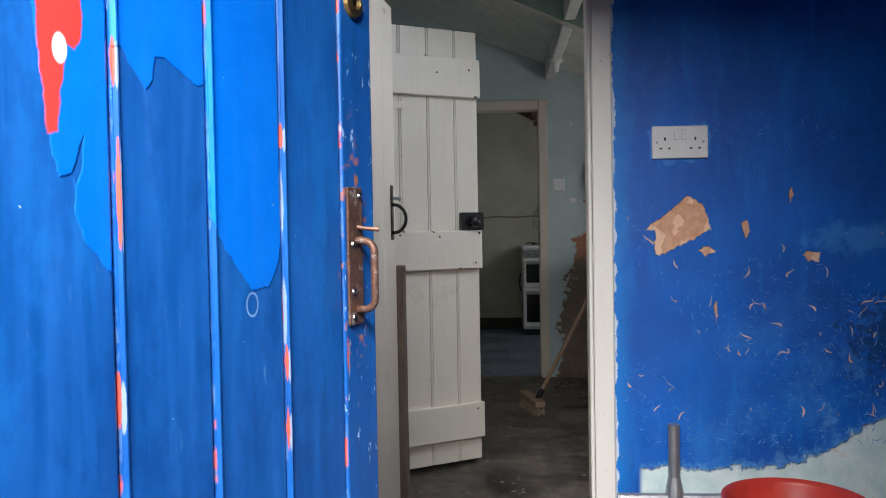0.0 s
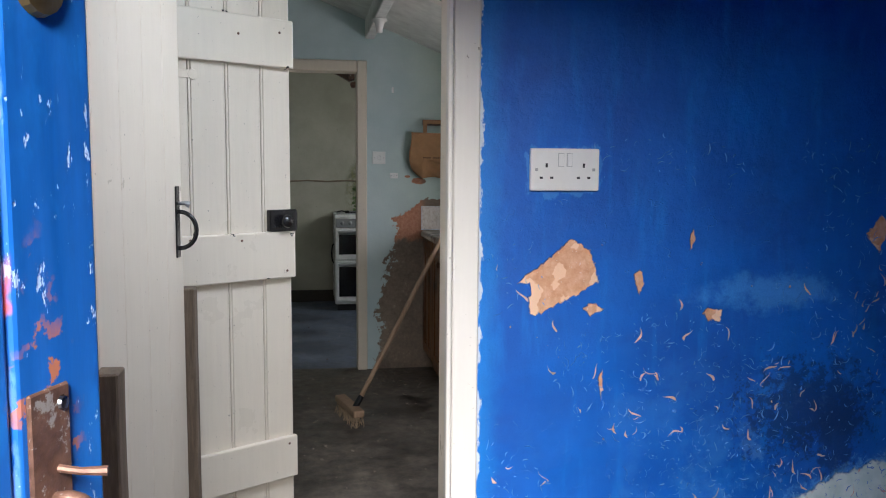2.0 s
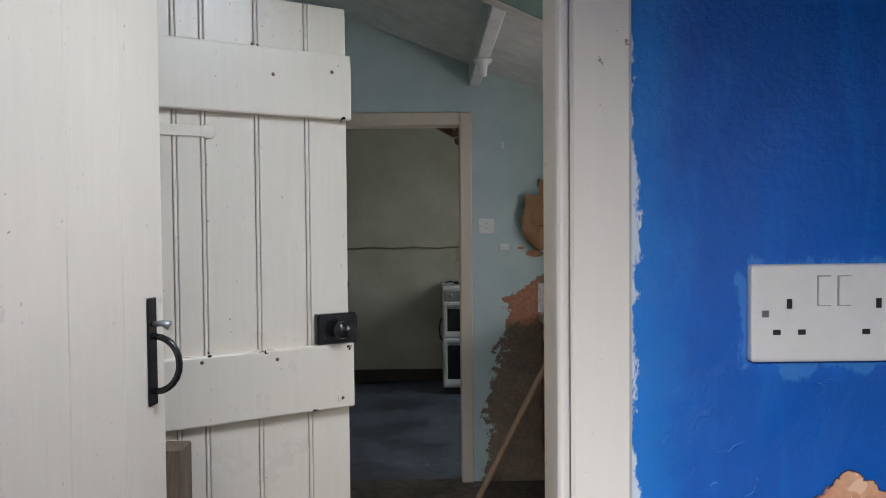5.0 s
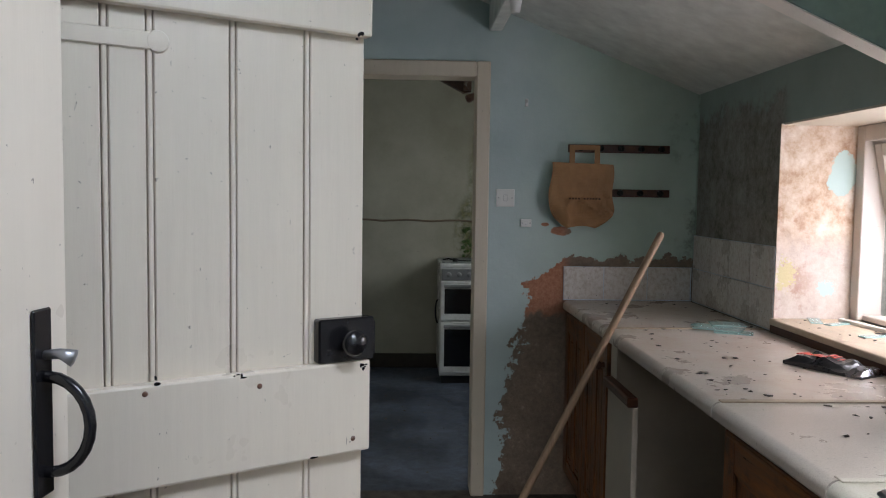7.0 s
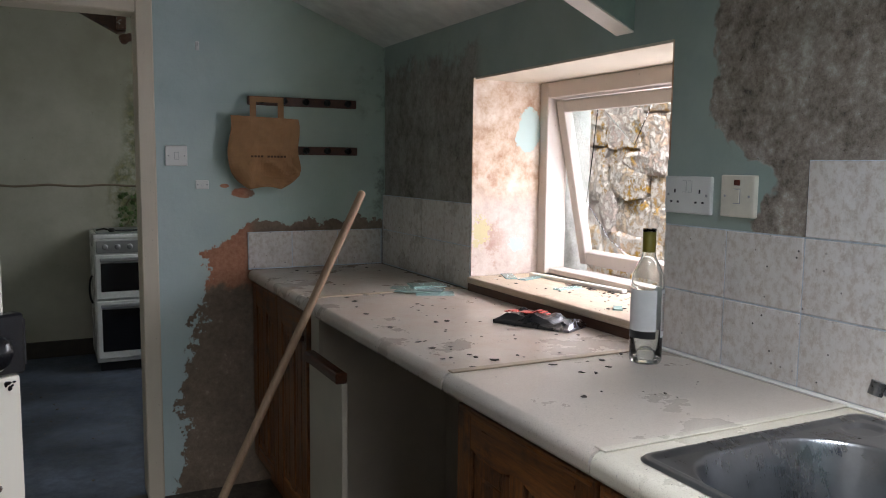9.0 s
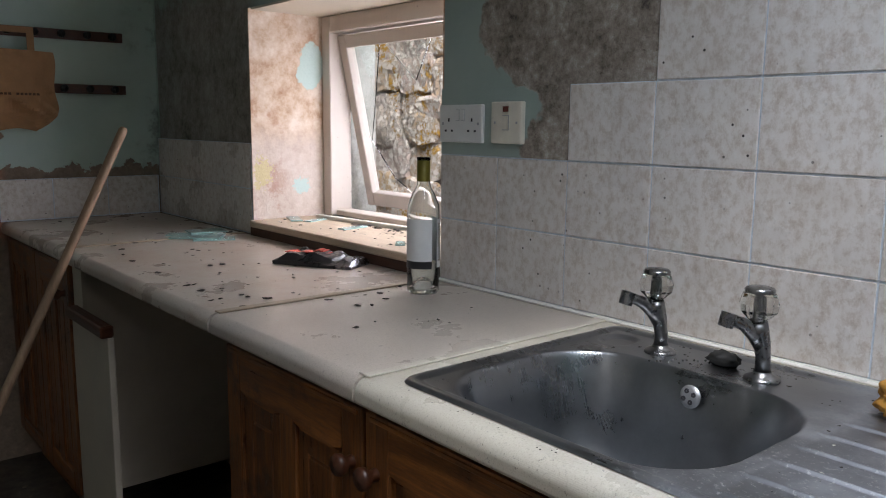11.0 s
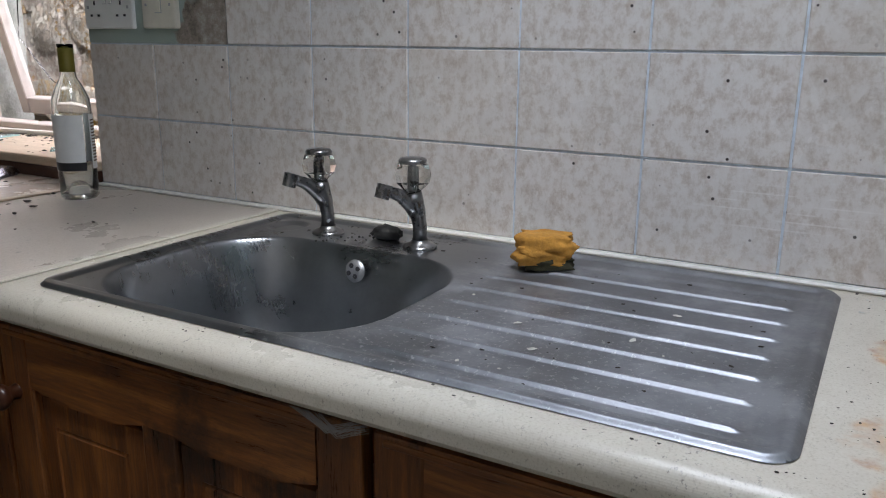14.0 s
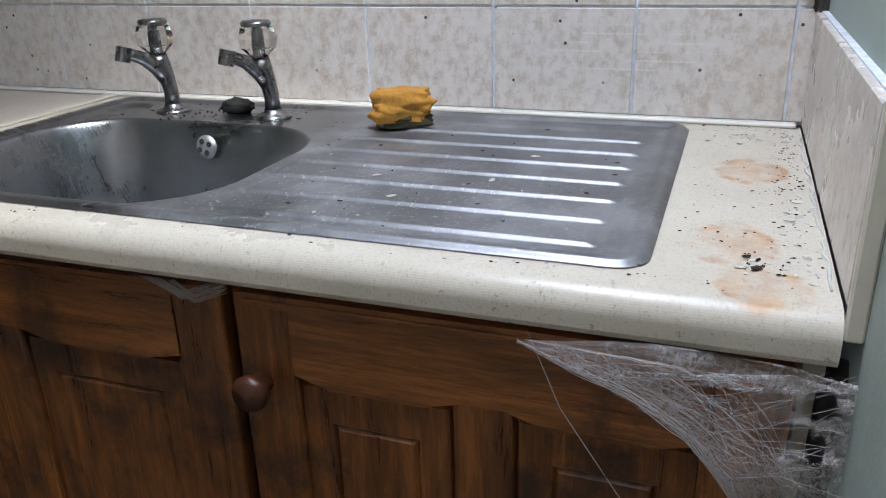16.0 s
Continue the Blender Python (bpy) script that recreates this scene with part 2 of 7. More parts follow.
DOOR_HINGE, DOOR_ALONG = Vector((-0.552, 0.423, 0)), Vector((0.345, 0.939, 0)).normalized()


def make_blue_door():
    m, nt, b = material("blue_gloss_on_boards", 0.35)
    x, y, z = axes_of(nt)
    u = sm(nt, "ADD", sm(nt, "MULTIPLY", sm(nt, "SUBTRACT", x, DOOR_HINGE.x), DOOR_ALONG.x), sm(nt, "MULTIPLY", sm(nt, "SUBTRACT", y, DOOR_HINGE.y), DOOR_ALONG.y))
    mid = grain(nt, 22, 5, 0.65)
    fray = grain(nt, 30, 4, 0.6, stretched(nt, 1.6, 1.6, 0.7))
    brush = grain(nt, 30, 5, 0.65, stretched(nt, 1.5, 1.5, 0.12))
    col = ramp(nt, brush, (0.25, (0.004, 0.085, 0.34)), (0.55, (0.009, 0.115, 0.44)), (0.85, (0.02, 0.16, 0.55)))
    patch = grain(nt, 6, 6, 0.7, stretched(nt, 1, 1, 0.5))
    col = mix(nt, step(nt, patch, 0.50, 0.62, 0, 0.6), col, (0.012, 0.18, 0.60))
    col = mix(nt, step(nt, patch, 0.47, 0.36, 0, 0.6), col, (0.003, 0.06, 0.27))
    scuff = sm(nt, "MULTIPLY", step(nt, grain(nt, 55, 5, 0.75, stretched(nt, 1.3, 1.3, 0.25)), 0.62, 0.70), step(nt, grain(nt, 5, 4), 0.45, 0.6))
    col = mix(nt, sm(nt, "MULTIPLY", scuff, 0.6), col, (0.12, 0.32, 0.68))
    # the newer bright coat, torn off below
    r1, r2 = grain(nt, 60, 3, 0.6), grain(nt, 61, 3, 0.6, stretched(nt, 1.1, 1, 1.05))
    bright = union(
        nt,
        flake(nt, u, z, [(0.196, 1.6), (0.284, 1.6), (0.284, 1.165), (0.240, 1.150), (0.222, 1.143), (0.211, 1.186), (0.199, 1.298)], 0.010, r1, r2),
        flake(nt, u, z, [(0.240, 1.2), (0.284, 1.2), (0.284, 1.052), (0.275, 1.057), (0.249, 1.086), (0.238, 1.113)], 0.008, r1, r2),
        flake(nt, u, z, [(0.286, 1.6), (0.420, 1.6), (0.420, 1.276), (0.286, 1.276)], 0.006, r1, r2),
        flake(nt, u, z, [(0.292, 1.279), (0.344, 1.279), (0.340, 1.252), (0.326, 1.231), (0.308, 1.262)], 0.009, r1, r2),
        flake(nt, u, z, [(0.352, 1.279), (0.420, 1.279), (0.418, 1.258), (0.405, 1.255)], 0.008, r1, r2),
        flake(nt, u, z, [(0.422, 1.6), (0.558, 1.6), (0.558, 1.085), (0.546, 1.045), (0.528, 1.022), (0.494, 1.021), (0.450, 1.069), (0.422, 1.11)], 0.008, r1, r2),
    )
    notch = flake(nt, u, z, [(0.236, 1.150), (0.250, 1.183), (0.246, 1.150), (0.240, 1.138)], 0.006, r1, r2)
    bright = sm(nt, "MULTIPLY", bright, sm(nt, "SUBTRACT", 1.0, notch))
    col = mix(nt, bright, col, mix(nt, step(nt, mid, 0.3, 0.8), (0.0, 0.18, 0.80), (0.002, 0.215, 0.88)))
    # red undercoat
    red = union(nt, flake(nt, u, z, [(0.196, 1.6), (0.232, 1.6), (0.230, 1.250), (0.221, 1.186), (0.210, 1.183), (0.203, 1.265)], 0.008, r1, r2), flake(nt, u, z, [(0.226, 1.6), (0.253, 1.6), (0.251, 1.277), (0.241, 1.264), (0.228, 1.270)], 0.010, r1, r2))
    col = mix(nt, red, col, (0.72, 0.06, 0.05))
    col = mix(nt, blob(nt, u, z, 0.226, 1.262, 0.008, 0.014, 0.2, mid, 0.1), col, (0.85, 0.8, 0.75))
    # worn joints and worn edge
    joint = None
    for at in (0.283, 0.421, 0.559, 0.705):
        k = step(nt, sm(nt, "ABSOLUTE", sm(nt, "SUBTRACT", u, at)), 0.001, 0.0045, 1, 0)
        joint = k if joint is None else sm(nt, "MAXIMUM", joint, k)
    wear = sm(nt, "MULTIPLY", joint, step(nt, grain(nt, 26, 5, 0.7, stretched(nt, 1.5, 1.5, 0.5)), 0.5, 0.58))
    col = mix(nt, sm(nt, "MULTIPLY", wear, 0.38), col, (0.22, 0.40, 0.74))
    redwear = sm(nt, "MULTIPLY", joint, step(nt, grain(nt, 12, 4, 0.6, stretched(nt, 1.2, 1.2, 0.7)), 0.57, 0.61))
    col = mix(nt, redwear, col, (0.75, 0.12, 0.08))
    for at, z0, z1 in ((0.287, 1.24, 1.287), (0.289, 1.08, 1.186), (0.285, 0.90, 0.954), (0.286, 0.74, 0.80), (0.562, 1.199, 1.231), (0.558, 1.10, 1.17), (0.559, 0.95, 1.033), (0.563, 0.898, 0.943), (0.563, 0.807, 0.858), (0.712, 0.88, 0.935)):
        run = blob(nt, u, z, at, (z0 + z1) / 2, 0.0018, (z1 - z0) / 2, 0.9, r1, 0.15)
        pale = blob(nt, u, z, at + 0.003, (z0 + z1) / 2 - 0.006, 0.0020, (z1 - z0) / 2, 1.0, r2, 0.15)
        col = mix(nt, sm(nt, "MULTIPLY", pale, 0.5), col, (0.45, 0.55, 0.75))
        col = mix(nt, run, col, (0.78, 0.10, 0.07))
    near_lock = blob(nt, u, z, 0.735, 1.05, 0.035, 0.17, 1.2, fray, 0.3)
    chips = sm(nt, "MULTIPLY", sm(nt, "MAXIMUM", step(nt, u, 0.69, 0.72), near_lock), step(nt, grain(nt, 75, 4, 0.7, stretched(nt, 1, 1, 0.45)), 0.63, 0.67))
    col = mix(nt, chips, col, (0.42, 0.58, 0.86))
    col = mix(nt, sm(nt, "MULTIPLY", near_lock, step(nt, grain(nt, 40, 4), 0.56, 0.6)), col, (0.45, 0.16, 0.08))
    col = mix(nt, sm(nt, "MULTIPLY", step(nt, grain(nt, 90, 3), 0.75, 0.78), 0.8), col, (0.5, 0.65, 0.9))
    ring = sm(nt, "MULTIPLY", blob(nt, u, z, 0.494, 1.003, 0.012, 0.0155, 0.1, mid, 0.05), sm(nt, "SUBTRACT", 1.0, blob(nt, u, z, 0.494, 1.003, 0.0095, 0.0125, 0.1, mid, 0.05)))
    col = mix(nt, sm(nt, "MULTIPLY", ring, 0.6), col, (0.3, 0.5, 0.8))
    put(nt, b.inputs["Base Color"], col)
    put(nt, b.inputs["Roughness"], ramp(nt, brush, (0.3, 0.3), (0.7, 0.5)))
    h = sm(nt, "ADD", sm(nt, "MULTIPLY", bright, 0.5), sm(nt, "ADD", sm(nt, "ADD", sm(nt, "MULTIPLY", brush, 0.12), sm(nt, "MULTIPLY", patch, 0.6)), sm(nt, "MULTIPLY", sm(nt, "MAXIMUM", wear, chips), -0.4)))
    relief(nt, b, h, 0.5, 0.004)
    return m


def make_cream(name="cream_gloss_paint", colour=(0.82, 0.745, 0.63), rough=0.26):
    m, nt, b = material(name, rough)
    brush = grain(nt, 34, 5, 0.6, stretched(nt, 1.5, 1.5, 0.12))
    wide = grain(nt, 3, 5, 0.65)
    col = ramp(nt, brush, (0.25, tuple(c * 0.95 for c in colour)), (0.75, colour))
    col = mix(nt, step(nt, wide, 0.40, 0.8, 0, 0.12), col, tuple(c * k for c, k in zip(colour, (0.72, 0.69, 0.62))))
    specks = sm(nt, "MAXIMUM", step(nt, grain(nt, 70, 4, 0.7), 0.68, 0.72), step(nt, grain(nt, 26, 5, 0.75, stretched(nt, 1.6, 1.6, 0.35)), 0.70, 0.73))
    col = mix(nt, sm(nt, "MULTIPLY", specks, 0.75), col, (0.12, 0.09, 0.06))
    put(nt, b.inputs["Base Color"], col)
    put(nt, b.inputs["Roughness"], step(nt, wide, 0.2, 0.8, rough, rough + 0.06))
    relief(nt, b, sm(nt, "ADD", sm(nt, "MULTIPLY", brush, 0.6), sm(nt, "MULTIPLY", grain(nt, 8, 3), 0.8)), 0.22, 0.004)
    return m


def make_green_wall():
    """Flat green wall paint with mould, lost paint and bare render."""
    m, nt, b = material("green_emulsion_mouldy", 0.85)
    x, y, z = axes_of(nt)
    wide = grain(nt, 2.2, 5, 0.6)
    mid = grain(nt, 11, 6, 0.68)
    fine = grain(nt, 45, 5, 0.7)
    col = ramp(nt, wide, (0.3, (0.29, 0.36, 0.325)), (0.7, (0.40, 0.47, 0.43)))
    col = mix(nt, step(nt, mid, 0.5, 0.8, 0, 0.3), col, (0.42, 0.5, 0.46))
    back = step(nt, y, 5.64, 5.655)
    side = sm(nt, "MULTIPLY", step(nt, x, 1.20, 1.21), sm(nt, "SUBTRACT", 1.0, back))
    # paler blue-green on the end wall; bluer left imitates cold light from the entrance
    col = mix(nt, sm(nt, "MULTIPLY", back, 0.9), col, mix(nt, step(nt, sm(nt, "ADD", x, sm(nt, "MULTIPLY", wide, 0.5)), 0.55, 1.15), ramp(nt, wide, (0.3, (0.43, 0.535, 0.54)), (0.7, (0.55, 0.645, 0.645))), ramp(nt, wide, (0.3, (0.40, 0.52, 0.455)), (0.7, (0.51, 0.63, 0.56)))))
    # end wall: paint lost in a ragged strip beside the units, brick dust and dark render below
    edge = sm(nt, "ADD", 0.33, sm(nt, "MULTIPLY", step(nt, z, 0.25, 0.95), 0.10))
    edge = sm(nt, "ADD", edge, sm(nt, "MULTIPLY", sm(nt, "SUBTRACT", mid, 0.5), 0.34))
    lost = sm(nt, "MULTIPLY", step(nt, sm(nt, "SUBTRACT", x, edge), 0.0, 0.008), step(nt, sm(nt, "ADD", z, sm(nt, "MULTIPLY", sm(nt, "SUBTRACT", mid, 0.5), 0.2)), sm(nt, "ADD", 1.0, sm(nt, "MULTIPLY", step(nt, x, 0.42, 0.68), 0.115)), sm(nt, "ADD", 1.005, sm(nt, "MULTIPLY", step(nt, x, 0.42, 0.68), 0.115)), 1, 0))
    lost = sm(nt, "MULTIPLY", sm(nt, "MULTIPLY", lost, back), 1.0)
    under_bag = sm(nt, "MULTIPLY", back, union(nt, blob(nt, x, z, 0.60, 1.232, 0.05, 0.02, 2.0, mid, 0.1), blob(nt, x, z, 0.53, 1.26, 0.02, 0.01, 1.4, mid, 0.1)))
    bare = ramp(nt, sm(nt, "ADD", sm(nt, "MULTIPLY", fine, 0.5), sm(nt, "MULTIPLY", mid, 0.5)), (0.35, (0.15, 0.11, 0.08)), (0.58, (0.26, 0.195, 0.145)), (0.70, (0.44, 0.37, 0.30)))
    brick = ramp(nt, fine, (0.3, (0.34, 0.135, 0.075)), (0.7, (0.52, 0.26, 0.16)))
    bare = mix(nt, sm(nt, "MULTIPLY", step(nt, sm(nt, "ADD", z, sm(nt, "MULTIPLY", mid, 0.2)), 0.93, 0.97), step(nt, x, 0.66, 0.6)), bare, brick)
    col = mix(nt, sm(nt, "MAXIMUM", lost, under_bag), col, bare)
    # side wall: black mould beyond the window, grey bare render before it
    mould = sm(nt, "MULTIPLY", side, sm(nt, "MULTIPLY", step(nt, y, 4.76, 4.86), step(nt, sm(nt, "ADD", z, sm(nt, "MULTIPLY", sm(nt, "SUBTRACT", mid, 0.5), 0.35)), 1.80, 1.70)))
    mcol = ramp(nt, sm(nt, "ADD", sm(nt, "MULTIPLY", grain(nt, 34, 8, 0.80), 0.4), sm(nt, "MULTIPLY", grain(nt, 7, 8, 0.78, stretched(nt, 1, 1, 0.8)), 0.6)), (0.37, (0.06, 0.05, 0.04)), (0.46, (0.21, 0.19, 0.16)), (0.60, (0.38, 0.355, 0.32)))
    col = mix(nt, sm(nt, "MULTIPLY", mould, 0.93), col, mcol)
    redge = sm(nt, "ADD", y, sm(nt, "MULTIPLY", sm(nt, "SUBTRACT", grain(nt, 6, 4), 0.5), 0.30))
    redge = sm(nt, "ADD", redge, sm(nt, "MULTIPLY", step(nt, z, 1.46, 1.32), 0.12))
    rend = sm(nt, "MULTIPLY", side, step(nt, redge, 3.70, 3.685))
    rcol = ramp(nt, sm(nt, "ADD", sm(nt, "MULTIPLY", grain(nt, 40, 8, 0.80), 0.45), sm(nt, "MULTIPLY", grain(nt, 8, 8, 0.78), 0.55)), (0.38, (0.07, 0.055, 0.045)), (0.46, (0.22, 0.185, 0.15)), (0.53, (0.34, 0.29, 0.245)), (0.60, (0.50, 0.48, 0.43)))
    rcol = mix(nt, step(nt, grain(nt, 70, 4, 0.7), 0.64, 0.70, 0, 0.7), rcol, (0.05, 0.035, 0.028))
    col = mix(nt, rend, col, rcol)
    # mould in the far corner
    corner = sm(nt, "MULTIPLY", sm(nt, "MULTIPLY", step(nt, x, 1.05, 1.2), back), step(nt, mid, 0.5, 0.68))
    col = mix(nt, sm(nt, "MULTIPLY", corner, 0.6), col, (0.11, 0.11, 0.09))
    put(nt, b.inputs["Base Color"], col)
    rough_h = sm(nt, "ADD", sm(nt, "MULTIPLY", fine, sm(nt, "ADD", 0.2, sm(nt, "MULTIPLY", sm(nt, "MAXIMUM", rend, sm(nt, "MAXIMUM", mould, lost)), 0.8))), sm(nt, "MULTIPLY", sm(nt, "MAXIMUM", lost, rend), -0.7))
    relief(nt, b, sm(nt, "ADD", rough_h, sm(nt, "MULTIPLY", mid, 0.4)), 0.6, 0.008)
    return m


def make_reveal():
    """Window reveal: pink and brown plaster with scraps of green."""
    m, nt, b = material("flaking_reveal_plaster", 0.9)
    x, y, z = axes_of(nt)
    mid = grain(nt, 12, 6, 0.7)
    fine = grain(nt, 60, 5, 0.7)
    col = ramp(nt, mid, (0.32, (0.38, 0.20, 0.11)), (0.48, (0.60, 0.45, 0.33)), (0.66, (0.76, 0.66, 0.57)))
    low = step(nt, sm(nt, "ADD", z, sm(nt, "MULTIPLY", mid, 0.25)), 1.42, 1.3)
    col = mix(nt, sm(nt, "MULTIPLY", low, 0.7), col, ramp(nt, fine, (0.3, (0.55, 0.47, 0.42)), (0.7, (0.68, 0.62, 0.58))))
    red = sm(nt, "MULTIPLY", step(nt, x, 1.42, 1.24), step(nt, grain(nt, 9, 6, 0.7), 0.48, 0.64))
    col = mix(nt, sm(nt, "MULTIPLY", red, 0.6), col, (0.36, 0.13, 0.06))
    scraps = union(nt, blob(nt, x, z, 1.445, 1.47, 0.05, 0.075, 1.9, mid, 0.04), blob(nt, x, z, 1.40, 1.07, 0.035, 0.025, 3.5, fine, 0.06))
    col = mix(nt, scraps, col, (0.5, 0.62, 0.58))
    col = mix(nt, blob(nt, x, z, 1.25, 1.12, 0.03, 0.05, 4.0, fine, 0.06), col, (0.6, 0.52, 0.30))
    put(nt, b.inputs["Base Color"], col)
    relief(nt, b, sm(nt, "ADD", mid, sm(nt, "MULTIPLY", fine, 0.5)), 0.5, 0.008)
    return m


def make_tile():
    m, nt, b = material("cream_mottled_glaze", 0.22)
    mid = grain(nt, 62, 7, 0.74, stretched(nt, 1, 1, 0.8), 0.1)
    col = ramp(nt, mid, (0.30, (0.74, 0.705, 0.675)), (0.47, (0.69, 0.645, 0.605)), (0.57, (0.585, 0.52, 0.465)), (0.70, (0.47, 0.385, 0.32)))
    col = mix(nt, step(nt, grain(nt, 90, 5, 0.7), 0.5, 0.75, 0, 0.35), col, (0.80, 0.80, 0.79))
    one = nt.nodes.new("ShaderNodeObjectInfo").outputs["Random"]
    col = mix(nt, step(nt, one, 0.0, 1.0, 0.0, 0.12), col, (0.5, 0.46, 0.4))
    col = mix(nt, step(nt, grain(nt, 3.0, 5, 0.65), 0.5, 0.78, 0, 0.35), col, (0.45, 0.38, 0.31))
    tx, ty, tz = axes_of(nt)
    # fine pale horizontal lines across a patch of tiles
    pale_lines = step(nt, sm(nt, "SINE", sm(nt, "MULTIPLY", tz, 520.0)), 0.72, 0.95)
    pale_lines = sm(nt, "MULTIPLY", pale_lines, sm(nt, "MULTIPLY", blob(nt, ty, tz, 2.44, 1.008, 0.115, 0.036, 1.2, grain(nt, 14, 4), 0.3), step(nt, grain(nt, 24, 3, 0.6, stretched(nt, 1, 0.7, 3)), 0.42, 0.55)))
    col = mix(nt, sm(nt, "MULTIPLY", pale_lines, 0.35), col, (0.86, 0.84, 0.82))
    fly = step(nt, cells(nt, 34), 0.10, 0.06)
    fly = sm(nt, "MULTIPLY", fly, step(nt, grain(nt, 5, 3), 0.42, 0.54))
    col = mix(nt, fly, col, (0.03, 0.022, 0.018))
    put(nt, b.inputs["Base Color"], col)
    put(nt, b.inputs["Roughness"], step(nt, grain(nt, 5, 5), 0.3, 0.7, 0.2, 0.45))
    relief(nt, b, sm(nt, "ADD", sm(nt, "MULTIPLY", grain(nt, 9, 3), 0.7), sm(nt, "ADD", sm(nt, "MULTIPLY", fly, 0.5), sm(nt, "MULTIPLY", mid, 0.5))), 0.2, 0.004)
    return m


def make_laminate():
    m, nt, b = material("cream_speckled_laminate", 0.3)
    x, y, z = axes_of(nt)
    speck = grain(nt, 430, 2, 0.5)
    wide = grain(nt, 4, 6, 0.65)
    col = ramp(nt, speck, (0.28, (0.50, 0.45, 0.36)), (0.42, (0.62, 0.575, 0.48)), (0.72, (0.67, 0.63, 0.54)))
    col = mix(nt, step(nt, wide, 0.42, 0.78, 0, 0.35), col, (0.44, 0.38, 0.30))
    aged = step(nt, y, 3.342, 3.346)
    col = mix(nt, sm(nt, "MULTIPLY", aged, 0.75), col, ramp(nt, speck, (0.28, (0.44, 0.375, 0.32)), (0.6, (0.56, 0.485, 0.425))))
    old = sm(nt, "MULTIPLY", step(nt, y, 3.84, 3.87), step(nt, grain(nt, 5, 6, 0.7), 0.38, 0.62))
    col = mix(nt, sm(nt, "MULTIPLY", old, 0.55), col, (0.46, 0.335, 0.255))
    ring = step(nt, sm(nt, "ABSOLUTE", sm(nt, "SUBTRACT", grain(nt, 9, 3, 0.5), 0.52)), 0.004, 0.012, 1, 0)
    col = mix(nt, sm(nt, "MULTIPLY", sm(nt, "MULTIPLY", ring, old), 0.45), col, (0.36, 0.22, 0.13))
    scratch = sm(nt, "MULTIPLY", step(nt, grain(nt, 60, 4, 0.75, stretched(nt, 1, 0.12, 1, 35)), 0.62, 0.68), step(nt, grain(nt, 7, 4), 0.48, 0.6))
    col = mix(nt, sm(nt, "MULTIPLY", scratch, 0.18), col, (0.40, 0.35, 0.28))
    fine = grain(nt, 85, 4, 0.75)
    dirt = sm(nt, "MULTIPLY", step(nt, fine, 0.62, 0.68), step(nt, grain(nt, 6, 4), 0.42, 0.62))
    col = mix(nt, sm(nt, "MULTIPLY", dirt, 0.55), col, (0.10, 0.08, 0.06))
    # dark fly marks along the rounded front
    front = sm(nt, "MULTIPLY", step(nt, x, 0.650, 0.622), step(nt, grain(nt, 170, 4, 0.8), 0.58, 0.70))
    col = mix(nt, sm(nt, "MULTIPLY", front, 0.6), col, (0.12, 0.09, 0.065))
    mid = grain(nt, 30, 4)
    rust = None
    for cx, cy, rx, ry in ((0.745, 2.30, 0.055, 0.036), (0.662, 2.275, 0.036, 0.036), (0.98, 2.285, 0.05, 0.036)):
        ro = blob(nt, x, y, cx, cy, rx, ry, 0.5, mid, 0.12)
        ri = blob(nt, x, y, cx, cy, rx * 0.8, ry * 0.8, 0.7, mid, 0.3)
        k = sm(nt, "MULTIPLY", sm(nt, "SUBTRACT", ro, sm(nt, "MULTIPLY", ri, 0.55)), step(nt, grain(nt, 24, 4), 0.28, 0.5))
        rust = k if rust is None else sm(nt, "MAXIMUM", rust, k)
    col = mix(nt, sm(nt, "MULTIPLY", sm(nt, "MULTIPLY", rust, step(nt, grain(nt, 14, 4, 0.7), 0.36, 0.56)), 0.9), col, ramp(nt, grain(nt, 60, 5), (0.35, (0.36, 0.12, 0.025)), (0.65, (0.64, 0.35, 0.11))))
    put(nt, b.inputs["Base Color"], col)
    put(nt, b.inputs["Roughness"], step(nt, wide, 0.3, 0.7, 0.24, 0.36))
    relief(nt, b, sm(nt, "ADD", dirt, sm(nt, "MULTIPLY", wide, 0.2)), 0.06, 0.002)
    return m


def make_wood(name, dark, lite, rough=0.45, upright=True, scale=1.0, wear=0.0, weardark=(0.02, 0.012, 0.008)):
    m, nt, b = material(name, rough)
    s = (14, 14, 1.1) if upright else (14, 1.1, 14)
    vec = stretched(nt, *(k * scale for k in s))
    g = grain(nt, 2.2, 6, 0.62, vec, 0.8)
    fine = grain(nt, 13, 6, 0.75, vec)
    f = sm(nt, "ADD", sm(nt, "MULTIPLY", g, 0.55), sm(nt, "MULTIPLY", fine, 0.45))
    col = ramp(nt, f, (0.34, dark), (0.50, tuple((a * 1.2 + c * 0.8) / 2 for a, c in zip(dark, lite))), (0.66, lite))
    pores = step(nt, grain(nt, 30, 5, 0.8, vec), 0.60, 0.70)
    col = mix(nt, sm(nt, "MULTIPLY", pores, 0.7), col, tuple(c * 0.5 for c in dark))
    if wear:
        col = mix(nt, step(nt, grain(nt, 7, 6, 0.7), 0.62 - wear, 0.78 - wear, 0, 0.8), col, weardark)
    put(nt, b.inputs["Base Color"], col)
    put(nt, b.inputs["Roughness"], step(nt, f, 0.3, 0.7, rough - 0.1, rough + 0.15))
    relief(nt, b, f, 0.4, 0.003)
    return m


